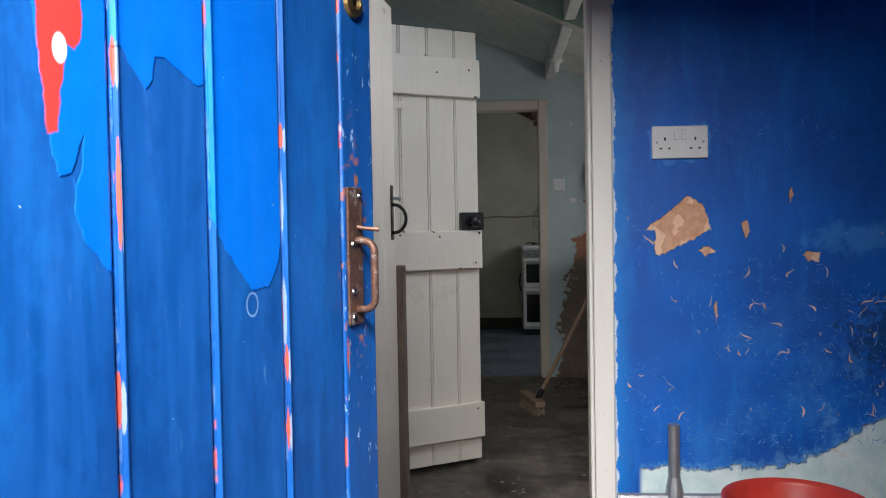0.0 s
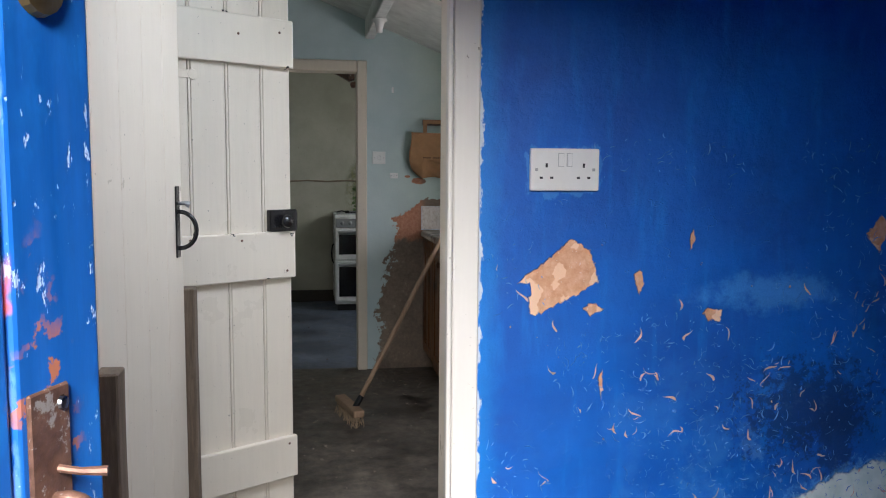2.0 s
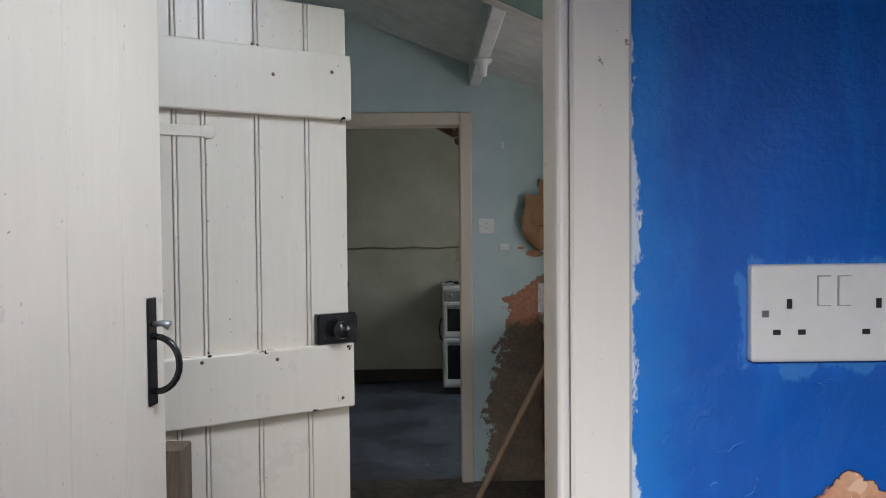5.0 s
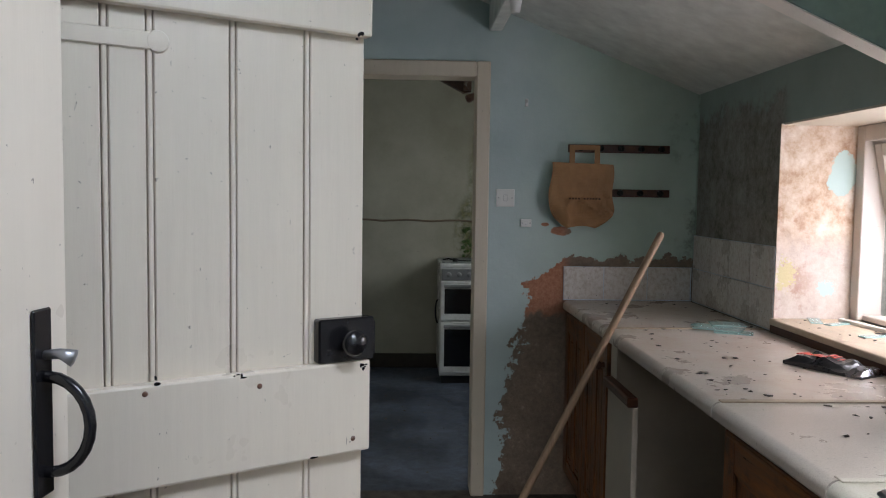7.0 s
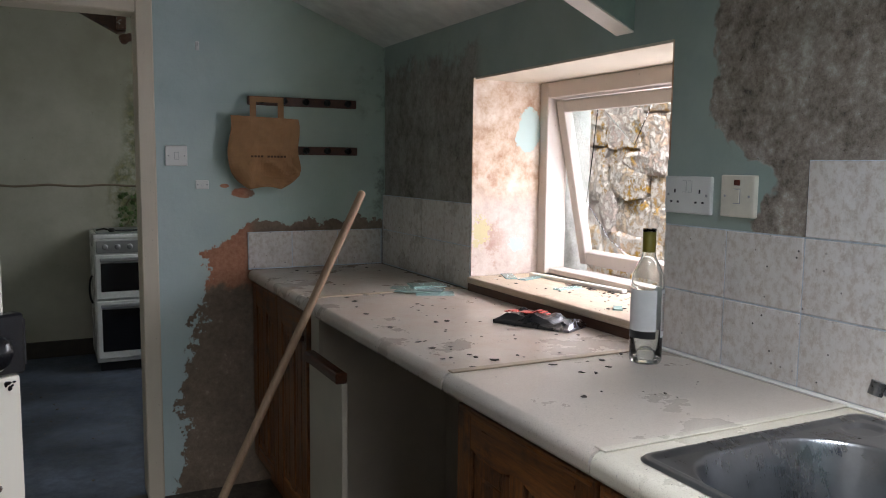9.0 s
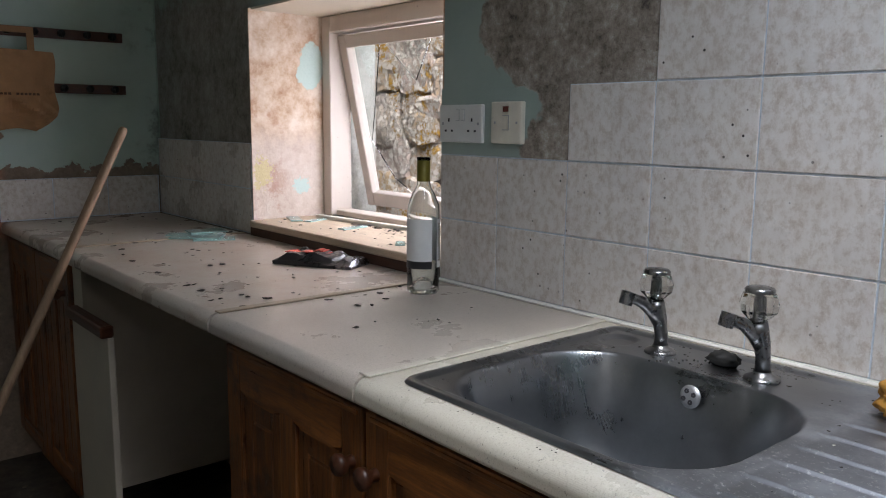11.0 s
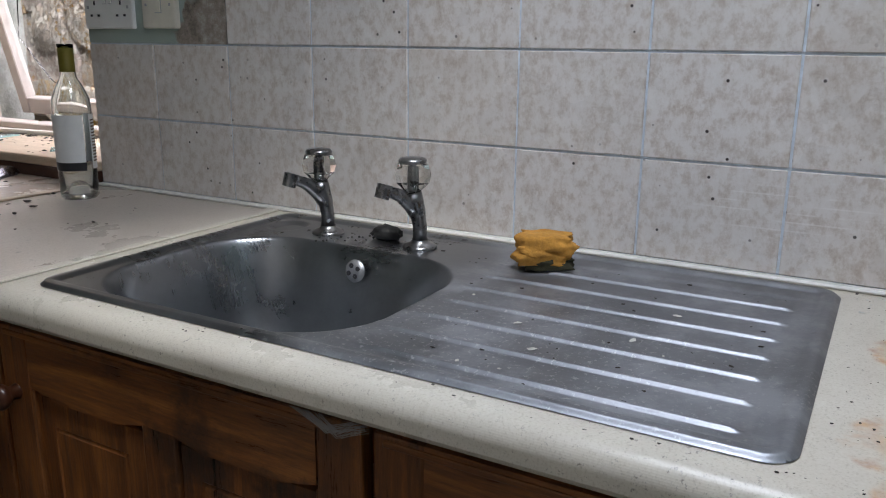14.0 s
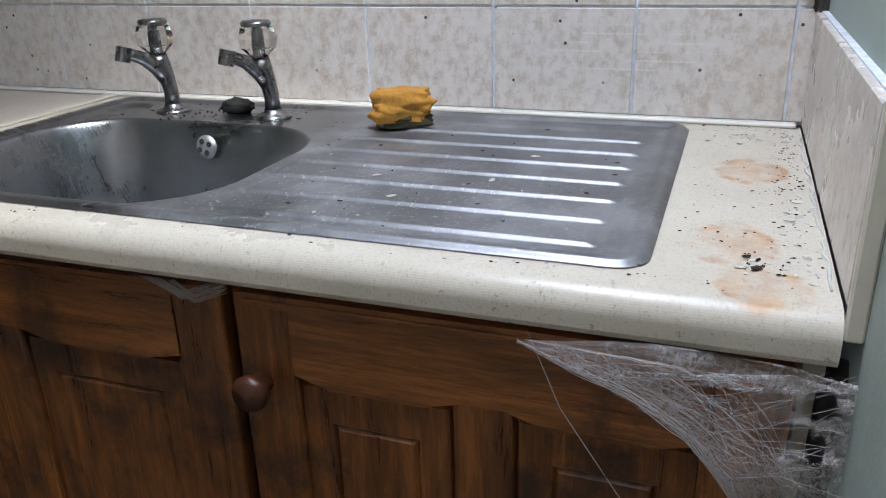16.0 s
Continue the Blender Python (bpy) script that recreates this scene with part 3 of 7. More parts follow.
def make_floor(name, dark, lite):
    m, nt, b = material(name, 0.8)
    wide = grain(nt, 2.6, 6, 0.68)
    mid = grain(nt, 17, 6, 0.72)
    col = ramp(nt, sm(nt, "ADD", sm(nt, "MULTIPLY", wide, 0.6), sm(nt, "MULTIPLY", mid, 0.4)), (0.40, dark), (0.53, tuple((a + c) / 2 for a, c in zip(dark, lite))), (0.64, lite))
    bits = step(nt, grain(nt, 110, 4, 0.75), 0.68, 0.72)
    col = mix(nt, sm(nt, "MULTIPLY", bits, 0.5), col, (0.3, 0.27, 0.23))
    put(nt, b.inputs["Base Color"], col)
    put(nt, b.inputs["Roughness"], step(nt, wide, 0.35, 0.65, 0.32, 0.85))
    relief(nt, b, sm(nt, "ADD", mid, bits), 0.35, 0.004)
    return m


CT_LEVEL = 0.913  # worktop


def make_steel():
    m, nt, b = material("dull_stainless_steel", 0.3, 1.0)
    x, y, z = axes_of(nt)
    brush = grain(nt, 8, 4, 0.6, stretched(nt, 60, 2, 2))
    wide = grain(nt, 7, 6, 0.7)
    col = ramp(nt, wide, (0.3, (0.23, 0.24, 0.255)), (0.7, (0.34, 0.35, 0.37)))
    # limescale splashes and grime
    spot = step(nt, grain(nt, 150, 4, 0.75), 0.57, 0.64)
    where = blob(nt, x, y, 0.78, 2.66, 0.16, 0.26, 1.6, wide, 0.6)
    lime = sm(nt, "MULTIPLY", sm(nt, "MULTIPLY", spot, step(nt, z, CT_LEVEL - 0.05, CT_LEVEL - 0.01, 0.25, 1.0)), sm(nt, "MAXIMUM", where, step(nt, grain(nt, 6, 3), 0.62, 0.7)))
    col = mix(nt, sm(nt, "MULTIPLY", lime, 0.7), col, (0.55, 0.55, 0.55))
    dust = sm(nt, "MULTIPLY", step(nt, grain(nt, 11, 6, 0.75), 0.42, 0.66), step(nt, y, 2.93, 2.80))
    col = mix(nt, sm(nt, "MULTIPLY", dust, 0.45), col, (0.45, 0.46, 0.48))
    grime = step(nt, grain(nt, 34, 6, 0.75), 0.60, 0.76)
    grime = sm(nt, "MULTIPLY", grime, step(nt, z, CT_LEVEL - 0.05, CT_LEVEL - 0.01, 0.3, 1.0))
    col = mix(nt, sm(nt, "MULTIPLY", grime, 0.35), col, (0.10, 0.085, 0.07))
    put(nt, b.inputs["Base Color"], col)
    put(nt, b.inputs["Metallic"], sm(nt, "SUBTRACT", 1.0, sm(nt, "MULTIPLY", sm(nt, "MAXIMUM", sm(nt, "MAXIMUM", lime, sm(nt, "MULTIPLY", dust, 0.4)), sm(nt, "MULTIPLY", grime, 0.7)), 0.85)))
    put(nt, b.inputs["Roughness"], sm(nt, "ADD", sm(nt, "MULTIPLY", brush, 0.12), sm(nt, "ADD", step(nt, y, 2.93, 2.80, 0.0, 0.14), step(nt, wide, 0.3, 0.7, 0.19, 0.33))))
    relief(nt, b, sm(nt, "ADD", lime, sm(nt, "MULTIPLY", wide, 0.6)), 0.1, 0.002)
    return m


def make_glass(name, tint=(1, 1, 1), rough=0.0, dusty=0.0):
    m, nt, b = material(name, rough)
    b.inputs["Transmission Weight"].default_value = 1.0
    b.inputs["IOR"].default_value = 1.45
    put(nt, b.inputs["Base Color"], tint)
    if dusty:
        put(nt, b.inputs["Transmission Weight"], step(nt, grain(nt, 20, 6, 0.7), 0.45, 0.8, 1.0, 1.0 - dusty))
    return m


def make_back_wall():
    """Far room: dirty cream distemper, darker towards the ceiling, green growth behind the cooker."""
    m, nt, b = material("stained_cream_distemper", 0.9)
    x, y, z = axes_of(nt)
    wide = grain(nt, 2.0, 6, 0.65)
    mid = grain(nt, 9, 6, 0.7)
    col = ramp(nt, wide, (0.3, (0.40, 0.38, 0.30)), (0.7, (0.56, 0.54, 0.45)))
    green = sm(nt, "MULTIPLY", union(nt, blob(nt, x, z, 0.42, 1.1, 0.15, 0.3, 1.0, mid, 0.2), blob(nt, x, z, 0.48, 1.5, 0.10, 0.5, 1.4, mid, 0.4)), step(nt, mid, 0.35, 0.6))
    col = mix(nt, sm(nt, "MULTIPLY", green, 0.8), col, ramp(nt, grain(nt, 30, 4), (0.4, (0.05, 0.075, 0.015)), (0.6, (0.2, 0.2, 0.06))))
    # darker olive-grey towards the ceiling, with a ragged edge
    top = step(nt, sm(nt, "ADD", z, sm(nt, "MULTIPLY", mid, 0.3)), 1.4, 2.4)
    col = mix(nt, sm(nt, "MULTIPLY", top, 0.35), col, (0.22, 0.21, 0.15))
    col = mix(nt, sm(nt, "MULTIPLY", step(nt, grain(nt, 40, 4), 0.72, 0.75), 0.8), col, (0.08, 0.07, 0.05))
    put(nt, b.inputs["Base Color"], col)
    relief(nt, b, sm(nt, "ADD", wide, sm(nt, "MULTIPLY", mid, 0.4)), 0.4, 0.01)
    return m


def make_stone():
    m, nt, b = material("lichened_field_stone", 0.95)
    one = nt.nodes.new("ShaderNodeObjectInfo").outputs["Random"]
    mid = grain(nt, 9, 7, 0.75)
    base = ramp(nt, one, (0.0, (0.60, 0.51, 0.47)), (0.3, (0.68, 0.53, 0.46)), (0.55, (0.62, 0.57, 0.54)), (0.75, (0.66, 0.45, 0.24)), (1.0, (0.68, 0.53, 0.45)))
    col = mix(nt, step(nt, mid, 0.50, 0.74, 0, 0.45), base, (0.28, 0.19, 0.14))
    ochre = sm(nt, "MULTIPLY", step(nt, grain(nt, 3.2, 5, 0.6), 0.49, 0.57), step(nt, grain(nt, 14, 5, 0.7), 0.38, 0.52))
    col = mix(nt, ochre, col, (0.55, 0.31, 0.045))
    white = step(nt, grain(nt, 22, 7, 0.8), 0.46, 0.54)
    col = mix(nt, sm(nt, "MULTIPLY", white, 0.85), col, (0.82, 0.76, 0.71))
    put(nt, b.inputs["Base Color"], col)
    relief(nt, b, sm(nt, "ADD", mid, white), 0.9, 0.02)
    return m


BLUE_WALL, BLUE_DOOR, CREAM, GREEN, REVEAL = make_blue_wall(), make_blue_door(), make_cream(), make_green_wall(), make_reveal()
CREAM_OLD = make_cream("old_cream_frame_paint", (0.66, 0.58, 0.47), 0.4)
WINDOW_PAINT = make_cream("grubby_window_paint", (0.60, 0.53, 0.47), 0.45)
WHITE_TRIM = make_cream("white_gloss_trim", (0.80, 0.77, 0.72), 0.32)
TILE, LAMINATE, STEEL, STONE = make_tile(), make_laminate(), make_steel(), make_stone()
# light grey grout, its bluish brightness standing for reflection in the joints
GROUT = simple("grout_with_sheen", (0.66, 0.72, 0.78), 0.9, 0, 0.35, 60)
PINE = make_wood("stained_pine", (0.042, 0.0125, 0.0038), (0.36, 0.130, 0.031), 0.34, True, 1.3, 0.12)
PINE_RAIL = make_wood("stained_pine_rail", (0.06, 0.018, 0.0055), (0.42, 0.155, 0.038), 0.34, False, 1.3, 0.10)
PINE_KNOB = make_wood("dark_turned_pine", (0.035, 0.011, 0.005), (0.11, 0.036, 0.015), 0.34, False, 1.0, 0.05)
GREY_POST = make_wood("weathered_grey_timber", (0.085, 0.06, 0.042), (0.24, 0.18, 0.13), 0.85)
BROOM_WOOD = make_wood("broom_handle_wood", (0.20, 0.12, 0.07), (0.36, 0.24, 0.15), 0.6)
DARK_WOOD = make_wood("dark_varnished_wood", (0.035, 0.012, 0.006), (0.11, 0.042, 0.02), 0.5, False)
SILL_WOOD = make_wood("pale_painted_sill", (0.50, 0.38, 0.26), (0.66, 0.54, 0.41), 0.6, False, 1.0, 0.03, (0.3, 0.2, 0.12))
FLOOR_K = make_floor("dirty_concrete", (0.022, 0.018, 0.015), (0.20, 0.165, 0.13))
FLOOR_B = make_floor("blue_grey_concrete", (0.036, 0.045, 0.066), (0.14, 0.165, 0.22))
CEILING = simple("grubby_white_ceiling", (0.72, 0.74, 0.71), 0.9, 0, 0.25, 12, 0.3, 0.03)
GREEN_PLAIN = simple("green_painted_timber", (0.25, 0.34, 0.29), 0.75, 0, 0.25, 14, 0.3)
BACK_WALL = make_back_wall()
ROUGH_WALL = simple("rough_plain_plaster", (0.42, 0.40, 0.36), 0.9, 0, 0.25, 8, 0.5)
WHITE_PLASTIC = simple("aged_white_plastic", (0.76, 0.76, 0.74), 0.35, 0, 0.06, 40, 0.02)
JOINT_STRIP = simple("yellowed_strip", (0.46, 0.36, 0.25), 0.5, 0, 0.3, 30, 0.2, 0.05)
CREAM_PLASTIC = simple("yellowed_plastic", (0.70, 0.66, 0.56), 0.4, 0, 0.12, 40, 0.05, 0.02)
SLOT = simple("dark_slot", (0.02, 0.02, 0.025), 0.7, 0, 0.2, 30)
BLACK_IRON = simple("black_painted_iron", (0.012, 0.012, 0.014), 0.2, 0, 0.4, 50, 0.3)
RUST_IRON = simple("rusted_iron", (0.19, 0.10, 0.07), 0.5, 0.5, 0.6, 70, 0.6, 0.15, (0.40, 0.36, 0.33))
ALUMINIUM = simple("dull_aluminium", (0.42, 0.43, 0.45), 0.42, 0.8, 0.2, 40, 0.1)
CHROME = simple("tarnished_chrome", (0.26, 0.26, 0.265), 0.27, 1.0, 0.45, 70, 0.18, 0.12, (0.2, 0.18, 0.15))
RED_PLASTIC = simple("red_bucket_plastic", (0.55, 0.045, 0.03), 0.4, 0, 0.2, 20, 0.1, 0.06, (0.55, 0.45, 0.4))
PAPER = simple("brown_kraft_paper", (0.34, 0.185, 0.085), 0.8, 0, 0.2, 26, 0.25)
INK = simple("faded_ink", (0.10, 0.05, 0.025), 0.9, 0, 0.2, 40)
SPONGE = simple("orange_sponge", (0.50, 0.24, 0.04), 0.95, 0, 0.35, 130, 0.8)
SCOURER = simple("dark_scourer", (0.04, 0.036, 0.016), 0.95, 0, 0.5, 160, 0.9)
MELAMINE = simple("white_melamine", (0.54, 0.48, 0.39), 0.45, 0, 0.15, 9, 0.05, 0.03)
ENAMEL = simple("white_cooker_enamel", (0.74, 0.74, 0.72), 0.25, 0, 0.1, 12, 0.03, 0.02)
BLACK_GLASS = simple("black_oven_glass", (0.006, 0.006, 0.008), 0.08, 0, 0.1, 10, 0.0)
STEEL_TRIM = simple("grey_panel_metal", (0.40, 0.41, 0.42), 0.35, 0.8, 0.15, 30, 0.03)
MORTAR = simple("lime_mortar", (0.50, 0.43, 0.37), 0.95, 0, 0.4, 20, 0.8)
DEBRIS = simple("dead_flies_and_crumbs", (0.03, 0.022, 0.016), 0.8, 0, 0.5, 90, 0.5)
PALE_FLAKE = simple("flakes_of_paint", (0.66, 0.66, 0.60), 0.8, 0, 0.2, 60, 0.3)
WEB = simple("dusty_cobweb", (0.62, 0.58, 0.56), 0.9, 0, 0.2, 60, 0.2)
WEB.node_tree.nodes["Principled BSDF"].inputs["Alpha"].default_value = 0.5
def make_gauze():
    m, nt, b = material("web_gauze", 0.95)
    put(nt, b.inputs["Base Color"], ramp(nt, grain(nt, 90, 4), (0.3, (0.50, 0.47, 0.46)), (0.7, (0.66, 0.63, 0.62))))
    f = sm(nt, "MULTIPLY", step(nt, grain(nt, 17, 6, 0.7), 0.30, 0.62, 0.08, 0.58), step(nt, grain(nt, 260, 3, 0.7), 0.3, 0.65, 0.35, 1.0))
    x, y, z = axes_of(nt)
    n = grain(nt, 60, 4, 0.6)
    holes = union(nt, blob(nt, y, z, 2.233, 0.852, 0.011, 0.015, 0.9, n, 0.15), blob(nt, y, z, 2.243, 0.826, 0.008, 0.011, 0.9, n, 0.15), blob(nt, y, z, 2.231, 0.815, 0.006, 0.012, 0.9, n, 0.15), blob(nt, y, z, 2.30, 0.853, 0.02, 0.0045, 0.8, n, 0.15))
    f = sm(nt, "MULTIPLY", f, sm(nt, "SUBTRACT", 1.0, holes))
    put(nt, b.inputs["Alpha"], f)
    return m


GAUZE = make_gauze()
FOIL = simple("silver_foil", (0.30, 0.30, 0.33), 0.25, 1.0, 0.2, 60, 0.5)
BLACK_PACK = simple("glossy_black_film", (0.018, 0.018, 0.02), 0.28, 0, 0.3, 30, 0.3)
RED_INK = simple("red_print", (0.62, 0.06, 0.035), 0.3, 0, 0.15, 30, 0.1)
PALE_PRINT = simple("white_paper_label", (0.72, 0.72, 0.70), 0.6, 0, 0.1, 30, 0.05)
CAPSULE = simple("olive_gold_capsule", (0.20, 0.16, 0.02), 0.4, 0.2, 0.2, 30, 0.05)
GLASS = make_glass("window_glass", (0.95, 0.98, 0.97))
EDGE_GLASS = make_glass("green_glass_shard", (0.52, 0.74, 0.69), 0.08)
EDGE_GLASS.node_tree.nodes["Principled BSDF"].inputs["Transmission Weight"].default_value = 0.45
BOTTLE_GLASS = make_glass("clear_bottle_glass", (0.93, 0.96, 0.94))
CRYSTAL = make_glass("clear_tap_plastic", (0.86, 0.84, 0.8), 0.06)
BLUE_PLAIN = simple("plain_blue_emulsion", (0.0, 0.05, 0.32), 0.6, 0, 0.25, 9, 0.3)
GRASS = simple("yard_ground", (0.12, 0.12, 0.085), 0.95, 0, 0.4, 3, 0.6)
RUBBER = simple("black_rubber", (0.015, 0.015, 0.015), 0.6, 0, 0.3, 40)


# ---- mesh helpers ----
def part(name, bm, mat, parent=None, label="", smooth=False):
    me = bpy.data.meshes.new(name)
    bmesh.ops.recalc_face_normals(bm, faces=bm.faces)
    if smooth:
        for f in bm.faces:
            f.smooth = True
    bm.to_mesh(me)
    bm.free()
    me.materials.append(mat)
    ob = new(name, me)
    if parent is not None:
        ob.parent = parent
        if parent.type == "EMPTY":
            ob.matrix_parent_inverse = parent.matrix_basis.inverted()
    if label:
        ob["label"] = label
    return ob


def thing(name, label, category, base, group=""):
    e = new(name)
    e.empty_display_size = 0.05
    e.matrix_basis = Matrix.Translation(base)
    return tagged(e, label, category, group)


def structure(name, bm, mat, label="", parent=None):
    return tagged(part(name, bm, mat, parent), label, "", "", "structure")


def box(bm, lo, hi, bevel=0.0, m=None, seg=1):
    r = bmesh.ops.create_cube(bm, size=1.0)
    vs = r["verts"]
    c = [(a + b) / 2 for a, b in zip(lo, hi)]
    s = [abs(b - a) for a, b in zip(lo, hi)]
    for v in vs:
        v.co = Vector((c[0] + v.co.x * s[0], c[1] + v.co.y * s[1], c[2] + v.co.z * s[2]))
    if bevel:
        es = list({e for v in vs for e in v.link_edges})
        r2 = bmesh.ops.bevel(bm, geom=es, offset=bevel, segments=seg, affect="EDGES", profile=0.5)
        vs = list({v for f in r2["faces"] for v in f.verts} | {v for v in vs if v.is_valid})
    if m is not None:
        bmesh.ops.transform(bm, matrix=m, verts=vs)
    return vs


def boxed(lo, hi, bevel=0.0, m=None, seg=1):
    bm = bmesh.new()
    box(bm, lo, hi, bevel, m, seg)
    return bm


def rod(bm, a, b, r, r2=None, n=12):
    a, b = Vector(a), Vector(b)
    d = b - a
    q = d.to_track_quat("Z", "Y").to_matrix().to_4x4()
    res = bmesh.ops.create_cone(bm, cap_ends=True, segments=n, radius1=r, radius2=r if r2 is None else r2, depth=d.length)
    bmesh.ops.transform(bm, matrix=Matrix.Translation((a + b) / 2) @ q, verts=res["verts"])
    return res["verts"]


def tube(bm, pts, r, n=10):
    """A round bar along points; r is one radius or one for each point."""
    pts = [Vector(p) for p in pts]
    rs = r if isinstance(r, (list, tuple)) else [r] * len(pts)
    rings, up = [], None
    for i, p in enumerate(pts):
        t = (pts[min(i + 1, len(pts) - 1)] - pts[max(i - 1, 0)]).normalized()
        if up is None:
            up = t.orthogonal().normalized()
        side = t.cross(up).normalized()
        up = side.cross(t).normalized()
        rings.append([bm.verts.new(p + rs[i] * (math.cos(k * 2 * math.pi / n) * side + math.sin(k * 2 * math.pi / n) * up)) for k in range(n)])
    for a, b in zip(rings, rings[1:]):
        for k in range(n):
            bm.faces.new((a[k], a[(k + 1) % n], b[(k + 1) % n], b[k]))
    bm.faces.new(rings[0])
    bm.faces.new(list(reversed(rings[-1])))


def lathe(bm, centre, profile, n=24, m=None, closed=True):
    rings = []
    for r, z in profile:
        rings.append([bm.verts.new((centre[0] + r * math.cos(k * 2 * math.pi / n), centre[1] + r * math.sin(k * 2 * math.pi / n), centre[2] + z)) for k in range(n)])
    for a, b in zip(rings, rings[1:]):
        for k in range(n):
            bm.faces.new((a[k], a[(k + 1) % n], b[(k + 1) % n], b[k]))
    if closed:
        bm.faces.new(rings[0])
        bm.faces.new(list(reversed(rings[-1])))
    if m is not None:
        bmesh.ops.transform(bm, matrix=m, verts=[v for ring in rings for v in ring])


def arc(c, r, a0, a1, n, ux, uz):
    c, ux, uz = Vector(c), Vector(ux), Vector(uz)
    return [c + r * (math.cos(radians(a0 + (a1 - a0) * i / n)) * ux + math.sin(radians(a0 + (a1 - a0) * i / n)) * uz) for i in range(n + 1)]


def wall_with_hole(bm, axis, lo, hi, hole=None):
    """A slab with one opening; axis is the slab's thin axis, hole (a0, a1, z0, z1) along the other."""
    other = 1 - axis
    if hole is None:
        box(bm, lo, hi)
        return
    a0, a1, z0, z1 = hole
    pieces = [((lo[other], lo[2]), (a0, hi[2])), ((a1, lo[2]), (hi[other], hi[2])), ((a0, z1), (a1, hi[2]))]
    if z0 > lo[2]:
        pieces.append(((a0, lo[2]), (a1, z0)))
    for (p, q), (r, s) in pieces:
        l, h = [0, 0, q], [0, 0, s]
        l[axis], h[axis], l[other], h[other] = lo[axis], hi[axis], p, r
        box(bm, l, h)


RND = random.Random(7)

# ---- the structure ----
KX, KL, KY0, KY1 = 1.213, -0.88, 2.20, 5.667  # kitchen: tiled face, left wall, near wall, end wall
CT = CT_LEVEL
# ground and floors
bm = bmesh.new()
box(bm, (-400, -400, -0.5), (400, 400, -0.17))
structure("ground", bm, GRASS, "bare trodden yard")
structure("floor_kitchen", boxed((-2.0, 2.15, -0.16), (1.75, 5.72, 0.0)), FLOOR_K, "dirty grey concrete kitchen floor")
structure("floor_entrance", boxed((-1.45, 0.0, -0.16), (1.75, 2.15, 0.0)), FLOOR_K, "dirty concrete floor")
structure("floor_far_room", boxed((-1.5, 5.72, -0.16), (1.75, 8.6, -0.002)), FLOOR_B, "worn blue-grey concrete floor")
structure("step_entrance", boxed((-0.8, -0.28, -0.17), (0.5, 0.0, -0.02), 0.01), FLOOR_K, "worn concrete doorstep")

# wall between the entrance room and the kitchen
bm = bmesh.new()
wall_with_hole(bm, 1, (-1.3, 2.11, 0), (1.75, 2.155, 2.5), (-0.60, 0.186, 0, 2.02))
structure("wall_blue", bm, BLUE_WALL, "deep blue painted wall with peeling flakes")
bm = bmesh.new()
wall_with_hole(bm, 1, (-1.3, 2.155, 0), (1.75, 2.21, 2.9), (-0.60, 0.186, 0, 2.02))
structure("wall_kitchen_near", bm, GREEN, "pale green painted wall")
# outer wall with the entrance
bm = bmesh.new()
wall_with_hole(bm, 1, (-1.45, 0.06, -0.16), (1.75, 0.40, 2.7), (-0.60, 0.17, -0.16, 2.06))
structure("wall_front", bm, BLUE_PLAIN, "blue painted outer wall")
structure("wall_entrance_left", boxed((-1.45, 0.40, 0), (-1.30, 2.21, 2.7)), BLUE_PLAIN)
structure("wall_entrance_right", boxed((1.62, 0.40, 0), (1.75, 2.11, 2.7)), BLUE_WALL)
# unseen ceiling, dark to keep bounced light off the blue wall
structure("ceiling_entrance", boxed((-1.45, 0.06, 2.5), (1.75, 2.11, 2.62)), GREY_POST)
# kitchen walls
bm = bmesh.new()
wall_with_hole(bm, 0, (1.222, 2.21, 0), (1.72, 5.75, 2.9), (3.853, 4.832, 0.925, 1.655))
structure("wall_window", bm, GREEN, "green wall with mould and bare grey render")
bm = bmesh.new()
wall_with_hole(bm, 1, (-1.5, KY1, 0), (1.222, 5.772, 2.9), (-0.56, 0.235, 0, 1.945))
structure("wall_end", bm, GREEN, "pale blue-green end wall with lost plaster")
bm = bmesh.new()
wall_with_hole(bm, 0, (-1.0, 2.21, 0), (KL, KY1, 2.9), (3.18, 3.94, 0, 2.0))
structure("wall_kitchen_left", bm, GREEN)
bm = bmesh.new()
box(bm, (-2.0, 2.9, 0), (-1.9, 4.3, 2.4))
box(bm, (-1.9, 2.9, 0), (-1.0, 3.0, 2.4))
box(bm, (-1.9, 4.2, 0), (-1.0, 4.3, 2.4))
box(bm, (-2.0, 2.9, 2.4), (-1.0, 4.3, 2.5))
structure("wall_side_passage", bm, ROUGH_WALL)
# sloping kitchen ceiling
bm = bmesh.new()
SL = 0.395
zc = lambda x: 1.858 + SL * (1.222 - x)
HX0, HX1, HY0, HY1 = 0.16, 0.88, 2.24, 2.76
for xa, xb, ya, yb in ((HX1, 1.222, 2.21, KY1), (-1.0, HX0, 2.21, KY1), (HX0, HX1, 2.21, HY0), (HX0, HX1, HY1, KY1)):
    vs = []
    for x, dz in ((xb, 0), (xa, 0), (xa, 0.1), (xb, 0.1)):
        for y in (ya, yb):
            vs.append(bm.verts.new((x, y, zc(x) + dz)))
    for q in ((0, 1, 3, 2), (2, 3, 5, 4), (4, 5, 7, 6), (6, 7, 1, 0), (0, 2, 4, 6), (1, 3, 5, 7)):
        bm.faces.new([vs[i] for i in q])
bmesh.ops.remove_doubles(bm, verts=bm.verts, dist=0.0005)
structure("ceiling_kitchen", bm, CEILING, "sloping grubby white ceiling")
